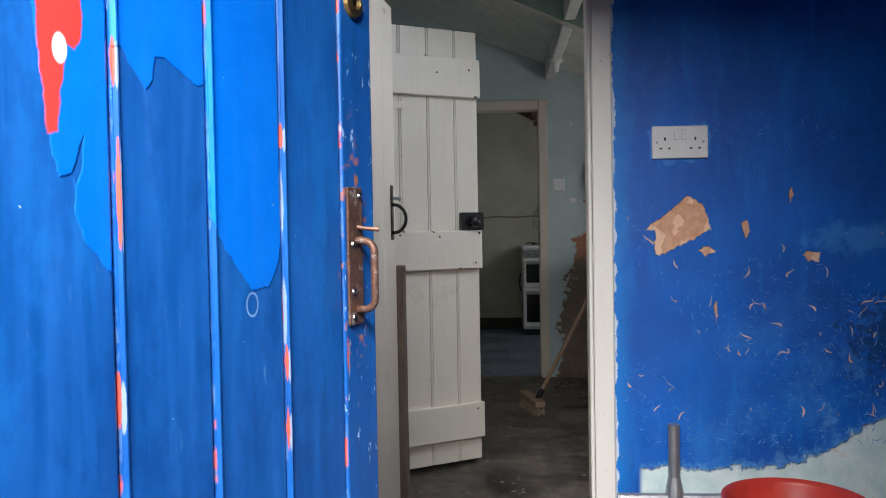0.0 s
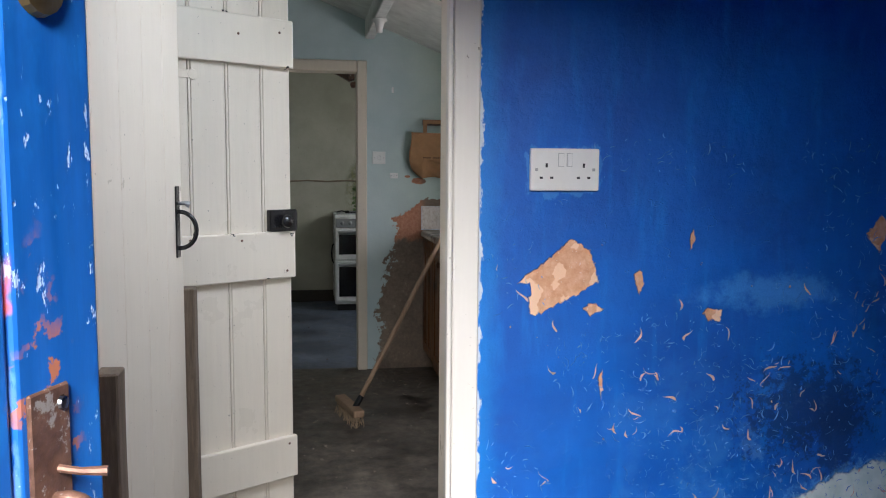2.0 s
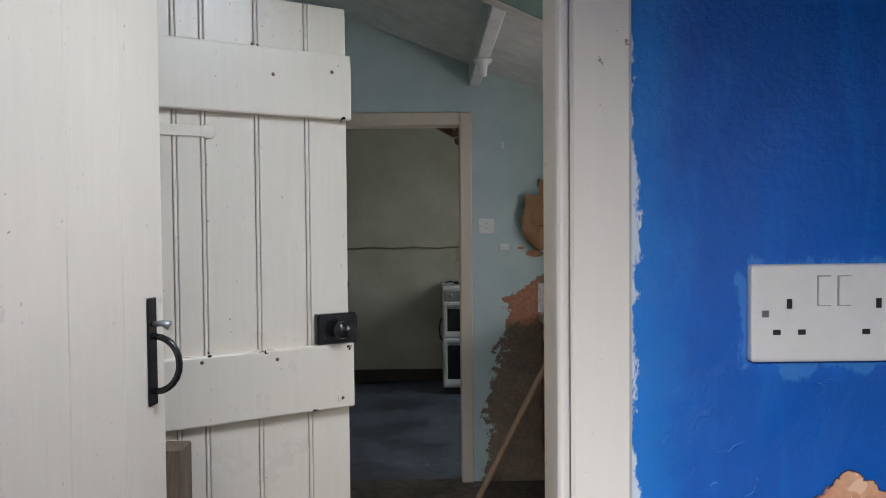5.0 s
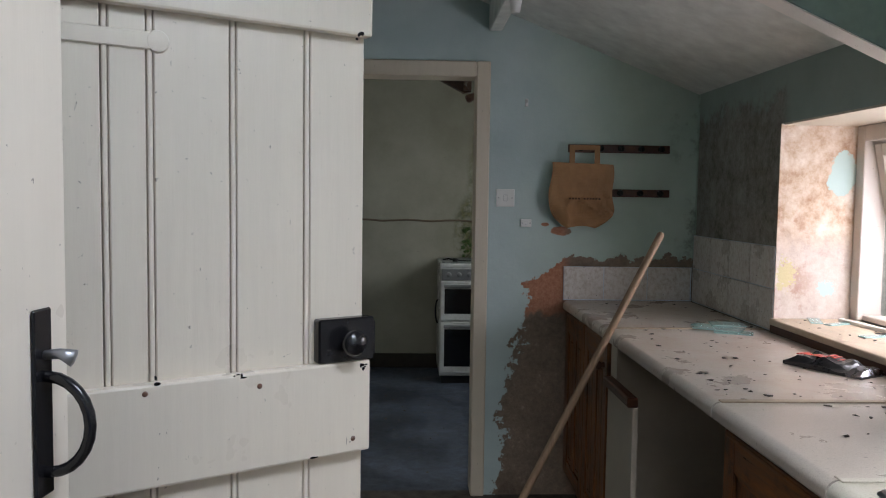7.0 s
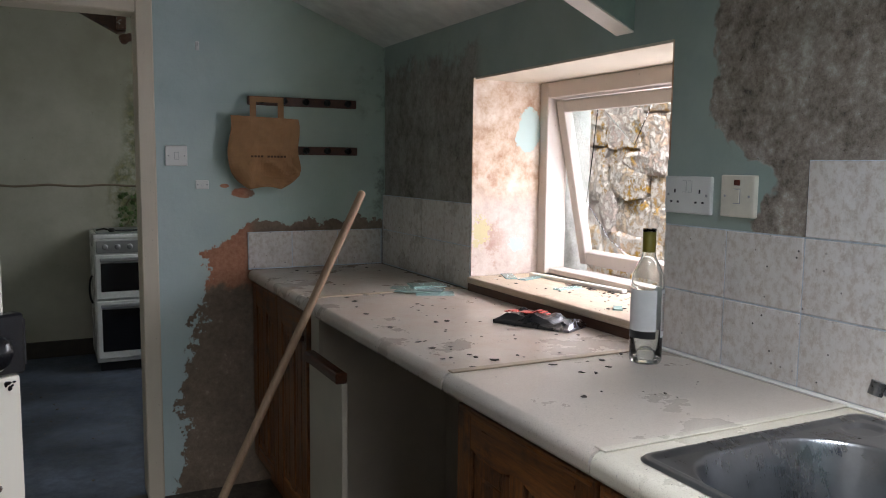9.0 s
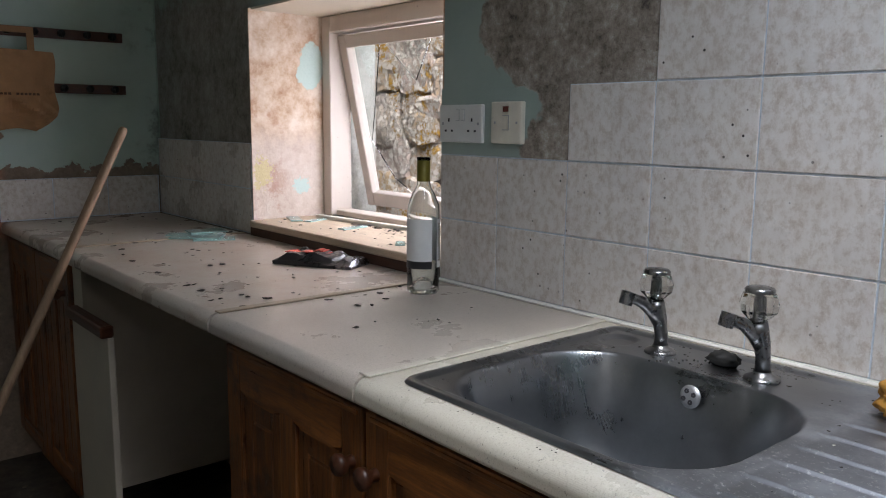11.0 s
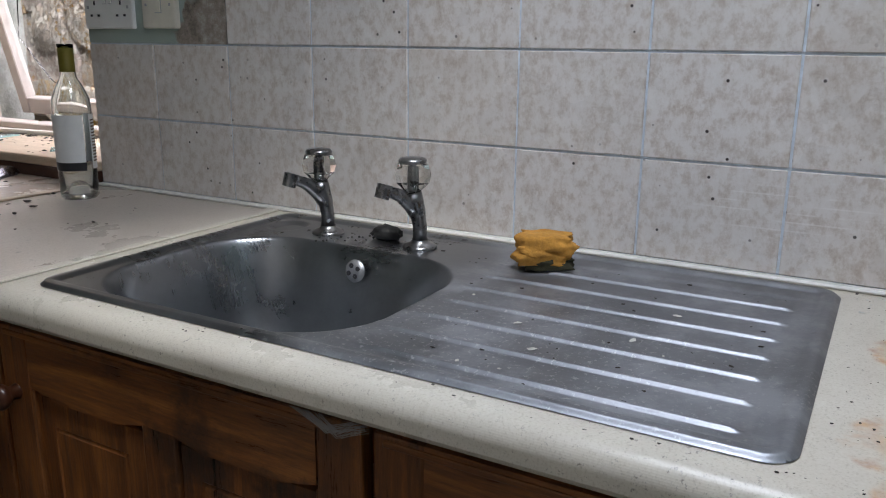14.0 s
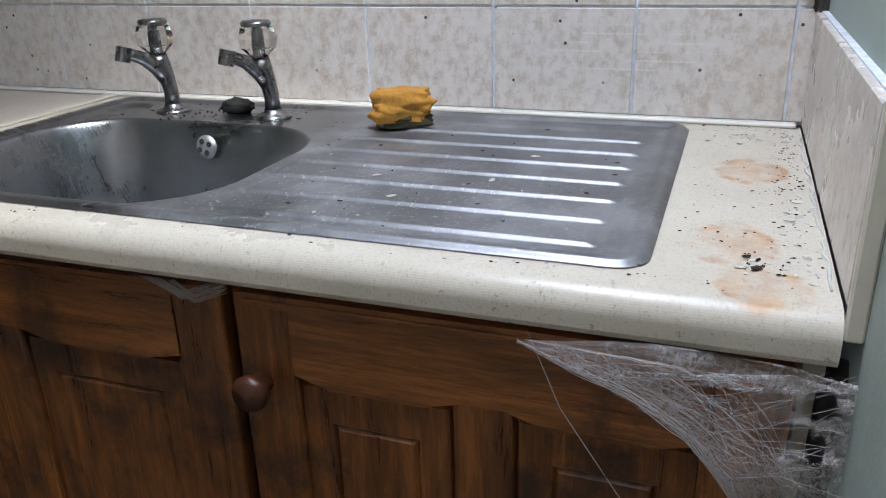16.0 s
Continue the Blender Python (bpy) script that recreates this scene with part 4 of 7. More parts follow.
# reveal linings and lintel of the window
structure("window_reveal_far", boxed((1.2135, 4.826, 0.963), (1.49, 4.8315, 1.652)), REVEAL, "flaking pink and brown plaster reveal")
structure("window_reveal_near", boxed((1.2225, 3.8535, 0.963), (1.49, 3.859, 1.652)), REVEAL)
structure("window_reveal_top", boxed((1.2225, 3.86, 1.6475), (1.49, 4.825, 1.6545)), CREAM_OLD, "cream painted window soffit")
# purlin under the slope, and the heavy cross rafter
structure("beam_purlin", boxed((0.258, 3.10, 2.122), (0.318, KY1, zc(0.33) + 0.03), 0.006), CEILING, "pale painted ceiling beam")
bm = bmesh.new()
vs = []
for x in (1.221, -0.87):
    zb = 1.695 + 0.44 * (1.222 - x)
    for y in (4.0, 4.07):
        vs += [bm.verts.new((x, y, zb)), bm.verts.new((x, y, max(zc(x), zb) + 0.05))]
for q in ((0, 1, 3, 2), (4, 5, 7, 6), (0, 1, 5, 4), (2, 3, 7, 6), (0, 2, 6, 4), (1, 3, 7, 5)):
    bm.faces.new([vs[i] for i in q])
rafter = structure("beam_rafter", bm, GREEN_PLAIN, "green painted rafter, underside white from window light")
# white strip carries the window's light on the underside in its colour
bm = bmesh.new()
for x in (1.220, -0.87):
    zb = 1.693 + 0.44 * (1.222 - x)
    for y in (4.001, 4.069):
        bm.verts.new((x, y, zb)), bm.verts.new((x, y, zb - 0.004))
bm.verts.ensure_lookup_table()
v = bm.verts
for q in ((0, 1, 3, 2), (4, 5, 7, 6), (0, 1, 5, 4), (2, 3, 7, 6), (0, 2, 6, 4), (1, 3, 7, 5)):
    bm.faces.new([v[i] for i in q])
part("underside", bm, WHITE_TRIM, rafter, "underside coloured white for window light")
# far room
bm = bmesh.new()
box(bm, (-1.5, 8.42, 0), (1.75, 8.6, 2.6))
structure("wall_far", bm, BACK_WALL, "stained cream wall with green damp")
# right wall with an unseen opening, added to let light in
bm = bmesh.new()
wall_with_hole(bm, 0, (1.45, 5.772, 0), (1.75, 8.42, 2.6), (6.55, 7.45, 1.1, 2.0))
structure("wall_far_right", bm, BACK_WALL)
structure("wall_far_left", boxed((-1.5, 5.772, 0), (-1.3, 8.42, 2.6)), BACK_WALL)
structure("ceiling_far_room", boxed((-1.5, 5.772, 2.42), (1.75, 8.6, 2.6)), CEILING)
structure("baseboard_far", boxed((-1.3, 8.405, 0), (1.45, 8.419, 0.115), 0.004), simple("dark_damp_skirting", (0.06, 0.05, 0.04), 0.8, 0, 0.4, 20, 0.4), "dark damp base of the wall")
bm = bmesh.new()
tube(bm, [(-1.3 + 0.1 * i, 8.414, 1.187 + 0.006 * math.sin(i * 1.7)) for i in range(28)], 0.008, 6)
structure("trim_far", bm, simple("brown_batten", (0.22, 0.17, 0.12), 0.8), "thin brown batten along the wall")

# door frames
structure("door_frame_kitchen", boxed((0.170, 2.088, 0), (0.223, 2.111, 2.075), 0.003), WHITE_TRIM, "white gloss architrave with chipped edges")
structure("trim_kitchen_beading", boxed((0.157, 2.081, 0), (0.168, 2.111, 2.05), 0.005, None, 3), WHITE_TRIM)
structure("trim_kitchen_jamb_right", boxed((0.165, 2.1125, 0), (0.187, 2.22, 2.02), 0.003), CREAM)
structure("trim_kitchen_jamb_left", boxed((-0.605, 2.104, 0), (-0.583, 2.22, 2.02), 0.003), CREAM)
structure("trim_kitchen_head", boxed((-0.605, 2.1125, 1.998), (0.187, 2.22, 2.024), 0.003), CREAM)
structure("trim_kitchen_architrave_left", boxed((-0.67, 2.088, 0), (-0.598, 2.111, 2.075), 0.004), WHITE_TRIM)
structure("trim_kitchen_architrave_head", boxed((-0.598, 2.088, 2.008), (0.1565, 2.111, 2.075), 0.004), WHITE_TRIM)
structure("door_frame_far", boxed((0.205, 5.645, 0), (0.268, 5.785, 1.985), 0.005), CREAM_OLD, "cream painted door frame")
structure("trim_far_jamb_left", boxed((-0.62, 5.645, 0), (-0.557, 5.785, 1.985), 0.005), CREAM_OLD)
structure("trim_far_head", boxed((-0.557, 5.645, 1.915), (0.205, 5.785, 1.985), 0.005), CREAM_OLD)

# ---- window ----
win = tagged(new("window_1"), "white painted window, broken pane, sash propped open", "window", "", "structure")
fx0, fx1, wy0, wy1 = 1.488, 1.575, 3.86, 4.826
bm = bmesh.new()
box(bm, (fx0, wy1 - 0.05, 0.965), (fx1, wy1, 1.647), 0.003)
box(bm, (fx0, wy0, 0.965), (fx1, wy0 + 0.05, 1.647), 0.003)
box(bm, (fx0, wy0 + 0.05, 1.592), (fx1, wy1 - 0.05, 1.647), 0.003)
box(bm, (fx0 + 0.02, wy0 + 0.05, 0.965), (fx1, wy1 - 0.05, 0.985), 0.003)
part("window_frame", bm, WINDOW_PAINT, win)
tilt = Matrix.Translation((1.533, 0, 1.59)) @ Matrix.Rotation(radians(-12.0), 4, "Y") @ Matrix.Translation((-1.533, 0, -1.59))
bm = bmesh.new()
sy0, sy1, sz0, sz1 = wy0 + 0.055, wy1 - 0.055, 0.985, 1.585
box(bm, (1.515, sy1 - 0.042, sz0), (1.553, sy1, sz1), 0.003)
box(bm, (1.515, sy0, sz0), (1.553, sy0 + 0.042, sz1), 0.003)
box(bm, (1.515, sy0 + 0.042, sz1 - 0.042), (1.553, sy1 - 0.042, sz1), 0.003)
box(bm, (1.515, sy0 + 0.042, sz0), (1.553, sy1 - 0.042, sz0 + 0.05), 0.003)
bmesh.ops.transform(bm, matrix=tilt, verts=bm.verts)
sash = part("sash", bm, WINDOW_PAINT, win, "white painted top-hung sash")


def shard(corners, x=1.536, t=0.004):
    """A piece of pane from (y, z) corners."""
    b2 = bmesh.new()
    a = [b2.verts.new((x, p, q)) for p, q in corners]
    c = [b2.verts.new((x + t, p, q)) for p, q in corners]
    b2.faces.new(a), b2.faces.new(list(reversed(c)))
    for i in range(len(a)):
        j = (i + 1) % len(a)
        b2.faces.new((a[i], a[j], c[j], c[i]))
    bmesh.ops.transform(b2, matrix=tilt, verts=b2.verts)
    return b2


L, R, T, B = sy1 - 0.036, sy0 + 0.036, sz1 - 0.036, sz0 + 0.044
for corners in (
    [(L, T), (L - 0.17, T), (L - 0.10, T - 0.17), (L - 0.03, T - 0.33), (L, T - 0.30)],
    [(L, T - 0.30), (L - 0.03, T - 0.33), (L - 0.13, T - 0.46), (L - 0.24, B), (L, B)],
    [(L - 0.19, T), (L - 0.44, T), (L - 0.33, T - 0.13)],
    [(L - 0.50, T), (R, T), (R, T - 0.24), (L - 0.62, T - 0.09)],
    [(R, B), (R, B + 0.15), (R + 0.10, B + 0.05), (R + 0.14, B)],
):
    p = part("pane", shard(corners), GLASS, sash, "broken clear glass")
    p.visible_shadow = False
structure("window_sill", boxed((1.196, 3.862, 0.941), (1.50, 4.825, 0.9635), 0.005, None, 2), SILL_WOOD, "scuffed pale wooden window board")
structure("trim_under_sill", boxed((1.2005, 3.862, 0.914), (1.2215, 4.825, 0.9405)), DARK_WOOD)
bm = bmesh.new()
wall_with_hole(bm, 0, (1.575, 3.80, 0.8), (1.70, 4.88, 0.962))
structure("trim_outer_sill", bm, ROUGH_WALL)

# ---- wall outside ----
outer = tagged(part("wall_stone", boxed((2.72, 2.6, -0.17), (3.1, 9.0, 2.6)), MORTAR), "old rubble stone wall with lichen", "", "", "structure")


def stone(cy, cz, w, h, d):
    b2 = bmesh.new()
    bmesh.ops.create_cube(b2, size=1.0)
    bmesh.ops.subdivide_edges(b2, edges=b2.edges, cuts=3, use_grid_fill=True)
    o = Vector((RND.uniform(0, 50), RND.uniform(0, 50), RND.uniform(0, 50)))
    for vv in b2.verts:
        c = vv.co * 2
        r = (abs(c.x) ** 7 + abs(c.y) ** 7 + abs(c.z) ** 7) ** (1 / 7)
        c = c / max(r, 1e-3)
        c += 0.30 * noise.noise_vector(c * 0.9 + o) + 0.10 * noise.noise_vector(c * 2.6 + o)
        vv.co = Vector((2.72 + c.x * d, cy + c.y * w / 2, cz + c.z * h / 2))
    return part("stone", b2, STONE, outer)


z = 0.15
while z < 2.45:
    h = RND.uniform(0.09, 0.19)
    y = 3.6 + RND.uniform(0, 0.2)
    while y < 8.4:
        w = RND.uniform(0.10, 0.34)
        stone(y + w / 2, z + h / 2 + RND.uniform(-0.03, 0.03), w * 1.04, h * RND.uniform(0.95, 1.3), RND.uniform(0.03, 0.055))
        y += w
    z += h

# ---- the doors ----
# blue entrance door, boards seen from the lit face
dn = Vector((DOOR_ALONG.y, -DOOR_ALONG.x, 0))
DM = Matrix(((DOOR_ALONG.x, dn.x, 0, DOOR_HINGE.x), (DOOR_ALONG.y, dn.y, 0, DOOR_HINGE.y), (0, 0, 1, 0), (0, 0, 0, 1)))
bdoor = tagged(thing("door_front", "open blue boarded door, paint flaking to red undercoat", "door", DOOR_HINGE), kind="structure")
for u0, u1 in ((0.0, 0.147), (0.147, 0.283), (0.283, 0.421), (0.421, 0.559), (0.559, 0.705), (0.705, 0.800)):
    proud = 0.0 if u1 < 0.75 else 0.002
    part("board", boxed((u0 + 0.0015, -0.026, 0.02), (u1 - 0.0015, proud, 2.02), 0.004, DM, 2), BLUE_DOOR, bdoor)
bm = bmesh.new()
for z0 in (0.25, 0.95, 1.72):
    box(bm, (0.03, -0.05, z0), (0.775, -0.0265, z0 + 0.15), 0.004, DM)
part("ledge", bm, BLUE_DOOR, bdoor)
for at in (0.283, 0.421, 0.559):
    part("bead", boxed((at + 0.004, -0.004, 0.02), (at + 0.012, 0.0025, 2.02), 0.003, DM), BLUE_DOOR, bdoor)
plate = part("handle_plate", boxed((0.713, 0.0022, 0.95), (0.755, 0.0062, 1.155), 0.0015, DM), RUST_IRON, bdoor, "rusted latch plate with paint splashes")
bm = bmesh.new()
pts = [(0.735, 0.006, 1.075), (0.737, 0.016, 1.076)] + arc((0.738, 0.018, 1.058), 0.017, 90, 0, 5, (0, 1, 0), (0, 0, 1)) + arc((0.738, 0.018, 0.990), 0.017, 0, -90, 5, (0, 1, 0), (0, 0, 1)) + [(0.735, 0.006, 0.973)]
tube(bm, pts, 0.0058, 10)
bmesh.ops.transform(bm, matrix=DM, verts=bm.verts)
part("handle", bm, RUST_IRON, plate, "worn copper-brown pull handle", True)
bm = bmesh.new()
tube(bm, [(0.74, 0.004, 1.096), (0.745, 0.02, 1.093), (0.752, 0.036, 1.092)], [0.003, 0.003, 0.004], 8)
bmesh.ops.transform(bm, matrix=DM, verts=bm.verts)
part("thumb_latch", bm, RUST_IRON, plate)
for zz in (0.962, 1.142, 1.07, 1.0):
    bm = bmesh.new()
    lathe(bm, (0, 0, 0), [(0.0001, 0.0), (0.0055, 0.0), (0.0045, 0.0025), (0.0001, 0.0035)], 10, DM @ Matrix.Translation((0.734 + (0.012 if zz > 1.1 else -0.008), 0.0062, zz)) @ Matrix.Rotation(radians(-90), 4, "X"), False)
    part("screw", bm, CHROME, plate)
bm = bmesh.new()
lathe(bm, (0, 0, 0), [(0.008, 0.0), (0.024, 0.0), (0.022, 0.006), (0.012, 0.009), (0.008, 0.004)], 20, DM @ Matrix.Translation((0.742, 0.0022, 1.43)) @ Matrix.Rotation(radians(-90), 4, "X"), False)
part("lock_escutcheon", bm, simple("worn_brass", (0.45, 0.3, 0.12), 0.35, 0.9, 0.4, 60, 0.3), bdoor, "worn brass lock ring")

# near cream door with a thumb latch
hn, fn = Vector((-0.58, 2.17, 0)), Vector((-0.48, 2.985, 0))
d3 = (fn - hn).normalized()
n3 = Vector((d3.y, -d3.x, 0))
NM = Matrix(((d3.x, n3.x, 0, hn.x), (d3.y, n3.y, 0, hn.y), (0, 0, 1, 0), (0, 0, 0, 1)))
WID = (fn - hn).length
ndoor = tagged(thing("door_kitchen", "open cream boarded door with black thumb latch", "door", hn), kind="structure")
edges = [0.02, 0.155, 0.325, 0.495, 0.665, WID]
for a, b in zip(edges, edges[1:]):
    part("board", boxed((a + 0.0004, -0.030, 0.02), (b - 0.0004, 0.0, 1.935), 0.0015, NM), CREAM, ndoor)
bm = bmesh.new()
for z0 in (0.2, 0.95, 1.65):
    box(bm, (0.05, -0.055, z0), (WID - 0.05, -0.0305, z0 + 0.14), 0.004, NM)
part("ledge", bm, CREAM, ndoor)
lat = part("latch_plate", boxed((WID - 0.072, 0.0003, 1.047), (WID - 0.038, 0.005, 1.254), 0.002, NM), BLACK_IRON, ndoor, "black iron latch plate")
bm = bmesh.new()
pts = [(WID - 0.053, 0.004, 1.18)] + arc((WID - 0.053, 0.008, 1.127), 0.05, 90, -90, 12, (0, 0.95, 0), (0, 0, 1.06)) + [(WID - 0.053, 0.004, 1.073)]
tube(bm, pts, [0.005] + [0.0065] * 13 + [0.005], 10)
bmesh.ops.transform(bm, matrix=NM, verts=bm.verts)
part("handle", bm, BLACK_IRON, lat, "black iron curved grip", True)
bm = bmesh.new()
tube(bm, [(WID - 0.053, 0.0, 1.203), (WID - 0.052, 0.022, 1.205), (WID - 0.05, 0.036, 1.20)], [0.005, 0.006, 0.010], 8)
bmesh.ops.transform(bm, matrix=NM, verts=bm.verts)
part("thumb_latch", bm, ALUMINIUM, lat, "worn bright thumb piece", True)

# ledged door standing open into the kitchen
a31 = radians(31)
fr = Vector((-0.175, 3.555, 0))
d2 = Vector((math.cos(a31), math.sin(a31), 0))
n2 = Vector((d2.y, -d2.x, 0))
LM = Matrix(((d2.x, n2.x, 0, fr.x), (d2.y, n2.y, 0, fr.y), (0, 0, 1, 0), (0, 0, 0, 1)))
ldoor = tagged(thing("door_ledged", "open cream ledged door with a black rim lock", "door", fr), kind="structure")
cuts = [0.0, -0.113, -0.247, -0.382, -0.45, -0.585, -0.72]
for i, (a, b) in enumerate(zip(cuts, cuts[1:])):
    part("board", boxed((b + 0.0062, -0.022, 0.035), (a - (0.0062 if i else 0.0), 0.0, 1.965), 0.002, LM), CREAM, ldoor)
    if i:
        part("bead", boxed((a - 0.0044, -0.012, 0.036), (a + 0.0044, 0.0012, 1.964), 0.003, LM, 2), CREAM, ldoor)
# dark sheet behind the boards stands for the shadow in the gaps
part("backing", boxed((-0.715, -0.027, 0.04), (-0.004, -0.0225, 1.96), 0.0, LM), DARK_WOOD, ldoor)
for z0, z1 in ((0.137, 0.297), (0.903, 1.075), (1.668, 1.838)):
    part("ledge", boxed((-0.70, 0.0004, z0), (0.006, 0.024, z1), 0.005, LM, 2), CREAM, ldoor)
lock = part("rim_lock", boxed((-0.10, 0.0004, 1.076), (0.012, 0.026, 1.156), 0.003, LM), BLACK_IRON, ldoor, "black painted rim lock")
bm = bmesh.new()
lathe(bm, (0, 0, 0), [(0.008, 0), (0.009, 0.014), (0.021, 0.02), (0.024, 0.03), (0.019, 0.038), (0.0005, 0.041)], 20, LM @ Matrix.Translation((-0.044, 0.0262, 1.115)) @ Matrix.Rotation(radians(-90), 4, "X"), False)
part("knob", bm, BLACK_IRON, lock, "", True)
part("keeper", boxed((0.008, 0.005, 1.085), (0.016, 0.022, 1.147), 0.001, LM), BLACK_IRON, lock)
bm = bmesh.new()
box(bm, (-0.66, 0.0006, 1.606), (-0.375, 0.005, 1.634), 0.002, LM)
lathe(bm, (0, 0, 0), [(0.0005, 0), (0.019, 0), (0.017, 0.005), (0.0005, 0.006)], 12, LM @ Matrix.Translation((-0.37, 0.0006, 1.62)) @ Matrix.Rotation(radians(-90), 4, "X"), False)
part("strap_hinge", bm, CREAM, ldoor, "painted-over strap hinge")
for u, zz in ((-0.05, 1.79), (-0.21, 1.77), (-0.21, 1.05), (-0.03, 0.93), (-0.03, 0.27), (-0.4, 1.06)):
    bm = bmesh.new()
    lathe(bm, (0, 0, 0), [(0.0004, 0), (0.005, 0.0), (0.003, 0.002), (0.0004, 0.0025)], 8, LM @ Matrix.Translation((u, 0.0242, zz)) @ Matrix.Rotation(radians(-90), 4, "X"), False)
    part("nail_head", bm, RUST_IRON, ldoor)

chips = random.Random(8)
for u, zz, n in ((-0.005, 1.064, 5), (-0.245, 1.074, 4), (-0.25, 1.842, 4), (-0.11, 0.905, 3), (-0.02, 1.669, 4), (-0.381, 1.078, 3)):
    bm = bmesh.new()
    for _ in range(n):
        w2, h2 = chips.uniform(0.002, 0.008), chips.uniform(0.0015, 0.005)
        cu, cz = u + chips.uniform(-0.012, 0.008), zz + chips.uniform(-0.006, 0.003)
        on = 0.0242 if 0.903 < cz < 1.075 or 1.668 < cz < 1.838 else 0.0002
        ring = [bm.verts.new((cu + w2 * math.cos(k * 0.9) * chips.uniform(0.5, 1), on + 0.0006, cz + h2 * math.sin(k * 0.9) * chips.uniform(0.5, 1))) for k in range(7)]
        low = [bm.verts.new((q.co.x, on - 0.0004, q.co.z)) for q in ring]
        bm.faces.new(ring)
        for k in range(7):
            bm.faces.new((ring[k], low[k], low[(k + 1) % 7], ring[(k + 1) % 7]))
    bmesh.ops.transform(bm, matrix=LM, verts=bm.verts)
    part("paint_chip", bm, BLACK_IRON, ldoor, "dark chipped paint")
# half-open door of the far room, seen edge on
fd = tagged(thing("door_far", "cream door folded back into the far room", "door", (-0.53, 5.80, 0)), kind="structure")
part("leaf", boxed((-0.56, 5.79, 0.02), (-0.525, 6.5, 1.93), 0.004), CREAM_OLD, fd)
bm = bmesh.new()
tube(bm, arc((-0.522, 6.42, 1.02), 0.045, 80, -80, 10, (1, 0, 0), (0, 0, 1)), 0.006, 8)
part("handle", bm, BLACK_IRON, fd, "black ring handle", True)

# ---- timber posts ----
for name, lo, hi, lab in (("timber_post", (-0.505, 2.992, 0.0), (-0.452, 3.06, 0.945), "grey weathered timber post standing beside the latch door"), ("timber_post", (-0.556, 2.232, 0.0), (-0.505, 2.302, 0.882), "short grey timber post beside the door hinge")):
    bm = boxed(lo, hi, 0.004)
    bmesh.ops.subdivide_edges(bm, edges=[e for e in bm.edges if abs(e.verts[0].co.z - e.verts[1].co.z) > 0.3], cuts=8)
    for vv in bm.verts:
        vv.co.x += 0.004 * noise.noise(Vector((0, vv.co.z * 3, lo[1])))
        vv.co.y += 0.004 * noise.noise(Vector((5, vv.co.z * 3, lo[1])))
    tagged(part(name, bm, GREY_POST), lab, "post")

# ---- wiring plates ----
def plate_on(name, label, centre, w, h, depth, face, mat, double=False, kind="socket"):
    """A wiring plate; face: 'y' looks towards -y, 'x' towards -x."""
    e = thing(name, label, "socket" if kind == "socket" else "switch", centre)
    m = Matrix.Translation(centre) @ (Matrix() if face == "y" else Matrix.Rotation(radians(-90), 4, "Z"))
    body = part("plate", boxed((-w / 2, -depth, -h / 2), (w / 2, -0.0004, h / 2), 0.003, m, 2), mat, e)
    f = -depth

    def bit(nm, x, z, sx, sz, mt, out=0.0008, lab=""):
        part(nm, boxed((x - sx / 2, f - out, z - sz / 2), (x + sx / 2, f + 0.002, z + sz / 2), 0.0, m), mt, e, lab)

    if kind == "socket":
        for s in (-1, 1):
            cx = s * w * 0.27
            bit("earth_slot", cx, h * 0.10, 0.0045, 0.0085, SLOT)
            bit("pin_slot", cx - 0.011, -h * 0.19, 0.0065, 0.0045, SLOT)
            bit("pin_slot", cx + 0.011, -h * 0.19, 0.0065, 0.0045, SLOT)
            bit("rocker", s * 0.009, h * 0.23, 0.0105, 0.025, WHITE_PLASTIC, 0.0022)
            bit("rocker_gap", s * 0.009, h * 0.23, 0.0122, 0.0268, STEEL_TRIM, 0.0004)
            bit("screw", s * w * 0.415, h * 0.0, 0.006, 0.006, STEEL_TRIM)
    else:
        bit("rocker_gap", 0, 0, w * 0.21, h * 0.36, STEEL_TRIM, 0.0004)
        bit("rocker", 0, 0, w * 0.17, h * 0.32, mat, 0.003)
        for s in (-1, 1):
            bit("screw", s * w * 0.36, 0, 0.005, 0.005, STEEL_TRIM)
    return e


plate_on("wall_socket", "white double socket on the blue wall", (0.4025, 2.11, 1.308), 0.146, 0.086, 0.012, "y", WHITE_PLASTIC)
plate_on("wall_socket", "white double socket beside the window", (1.222, 3.776, 1.290), 0.146, 0.086, 0.016, "x", WHITE_PLASTIC)
sp = plate_on("cooker_switch", "yellowed switch plate with a red lamp", (1.222, 3.624, 1.293), 0.092, 0.090, 0.02, "x", CREAM_PLASTIC, False, "switch")
part("pilot_lamp", boxed((1.2005, 3.616, 1.316), (1.2022, 3.632, 1.328)), simple("dark_red_lens", (0.12, 0.02, 0.01), 0.3), sp)
plate_on("light_switch", "white light switch on the end wall", (0.345, KY1, 1.378), 0.083, 0.080, 0.010, "y", WHITE_PLASTIC, False, "switch")
plate_on("junction_box", "small white wiring box on the end wall", (0.441, KY1, 1.265), 0.05, 0.036, 0.012, "y", WHITE_PLASTIC, False, "switch")
hk = thing("wall_hook", "small white hook on the end wall", "hook", (0.434, KY1, 1.808))
part("base", boxed((0.427, KY1 - 0.006, 1.79), (0.441, KY1 - 0.0004, 1.825), 0.002), WHITE_PLASTIC, hk)
bm = bmesh.new()
tube(bm, [(0.434, KY1 - 0.005, 1.812), (0.434, KY1 - 0.022, 1.806), (0.434, KY1 - 0.026, 1.818)], 0.0035, 8)
part("peg", bm, WHITE_PLASTIC, hk)
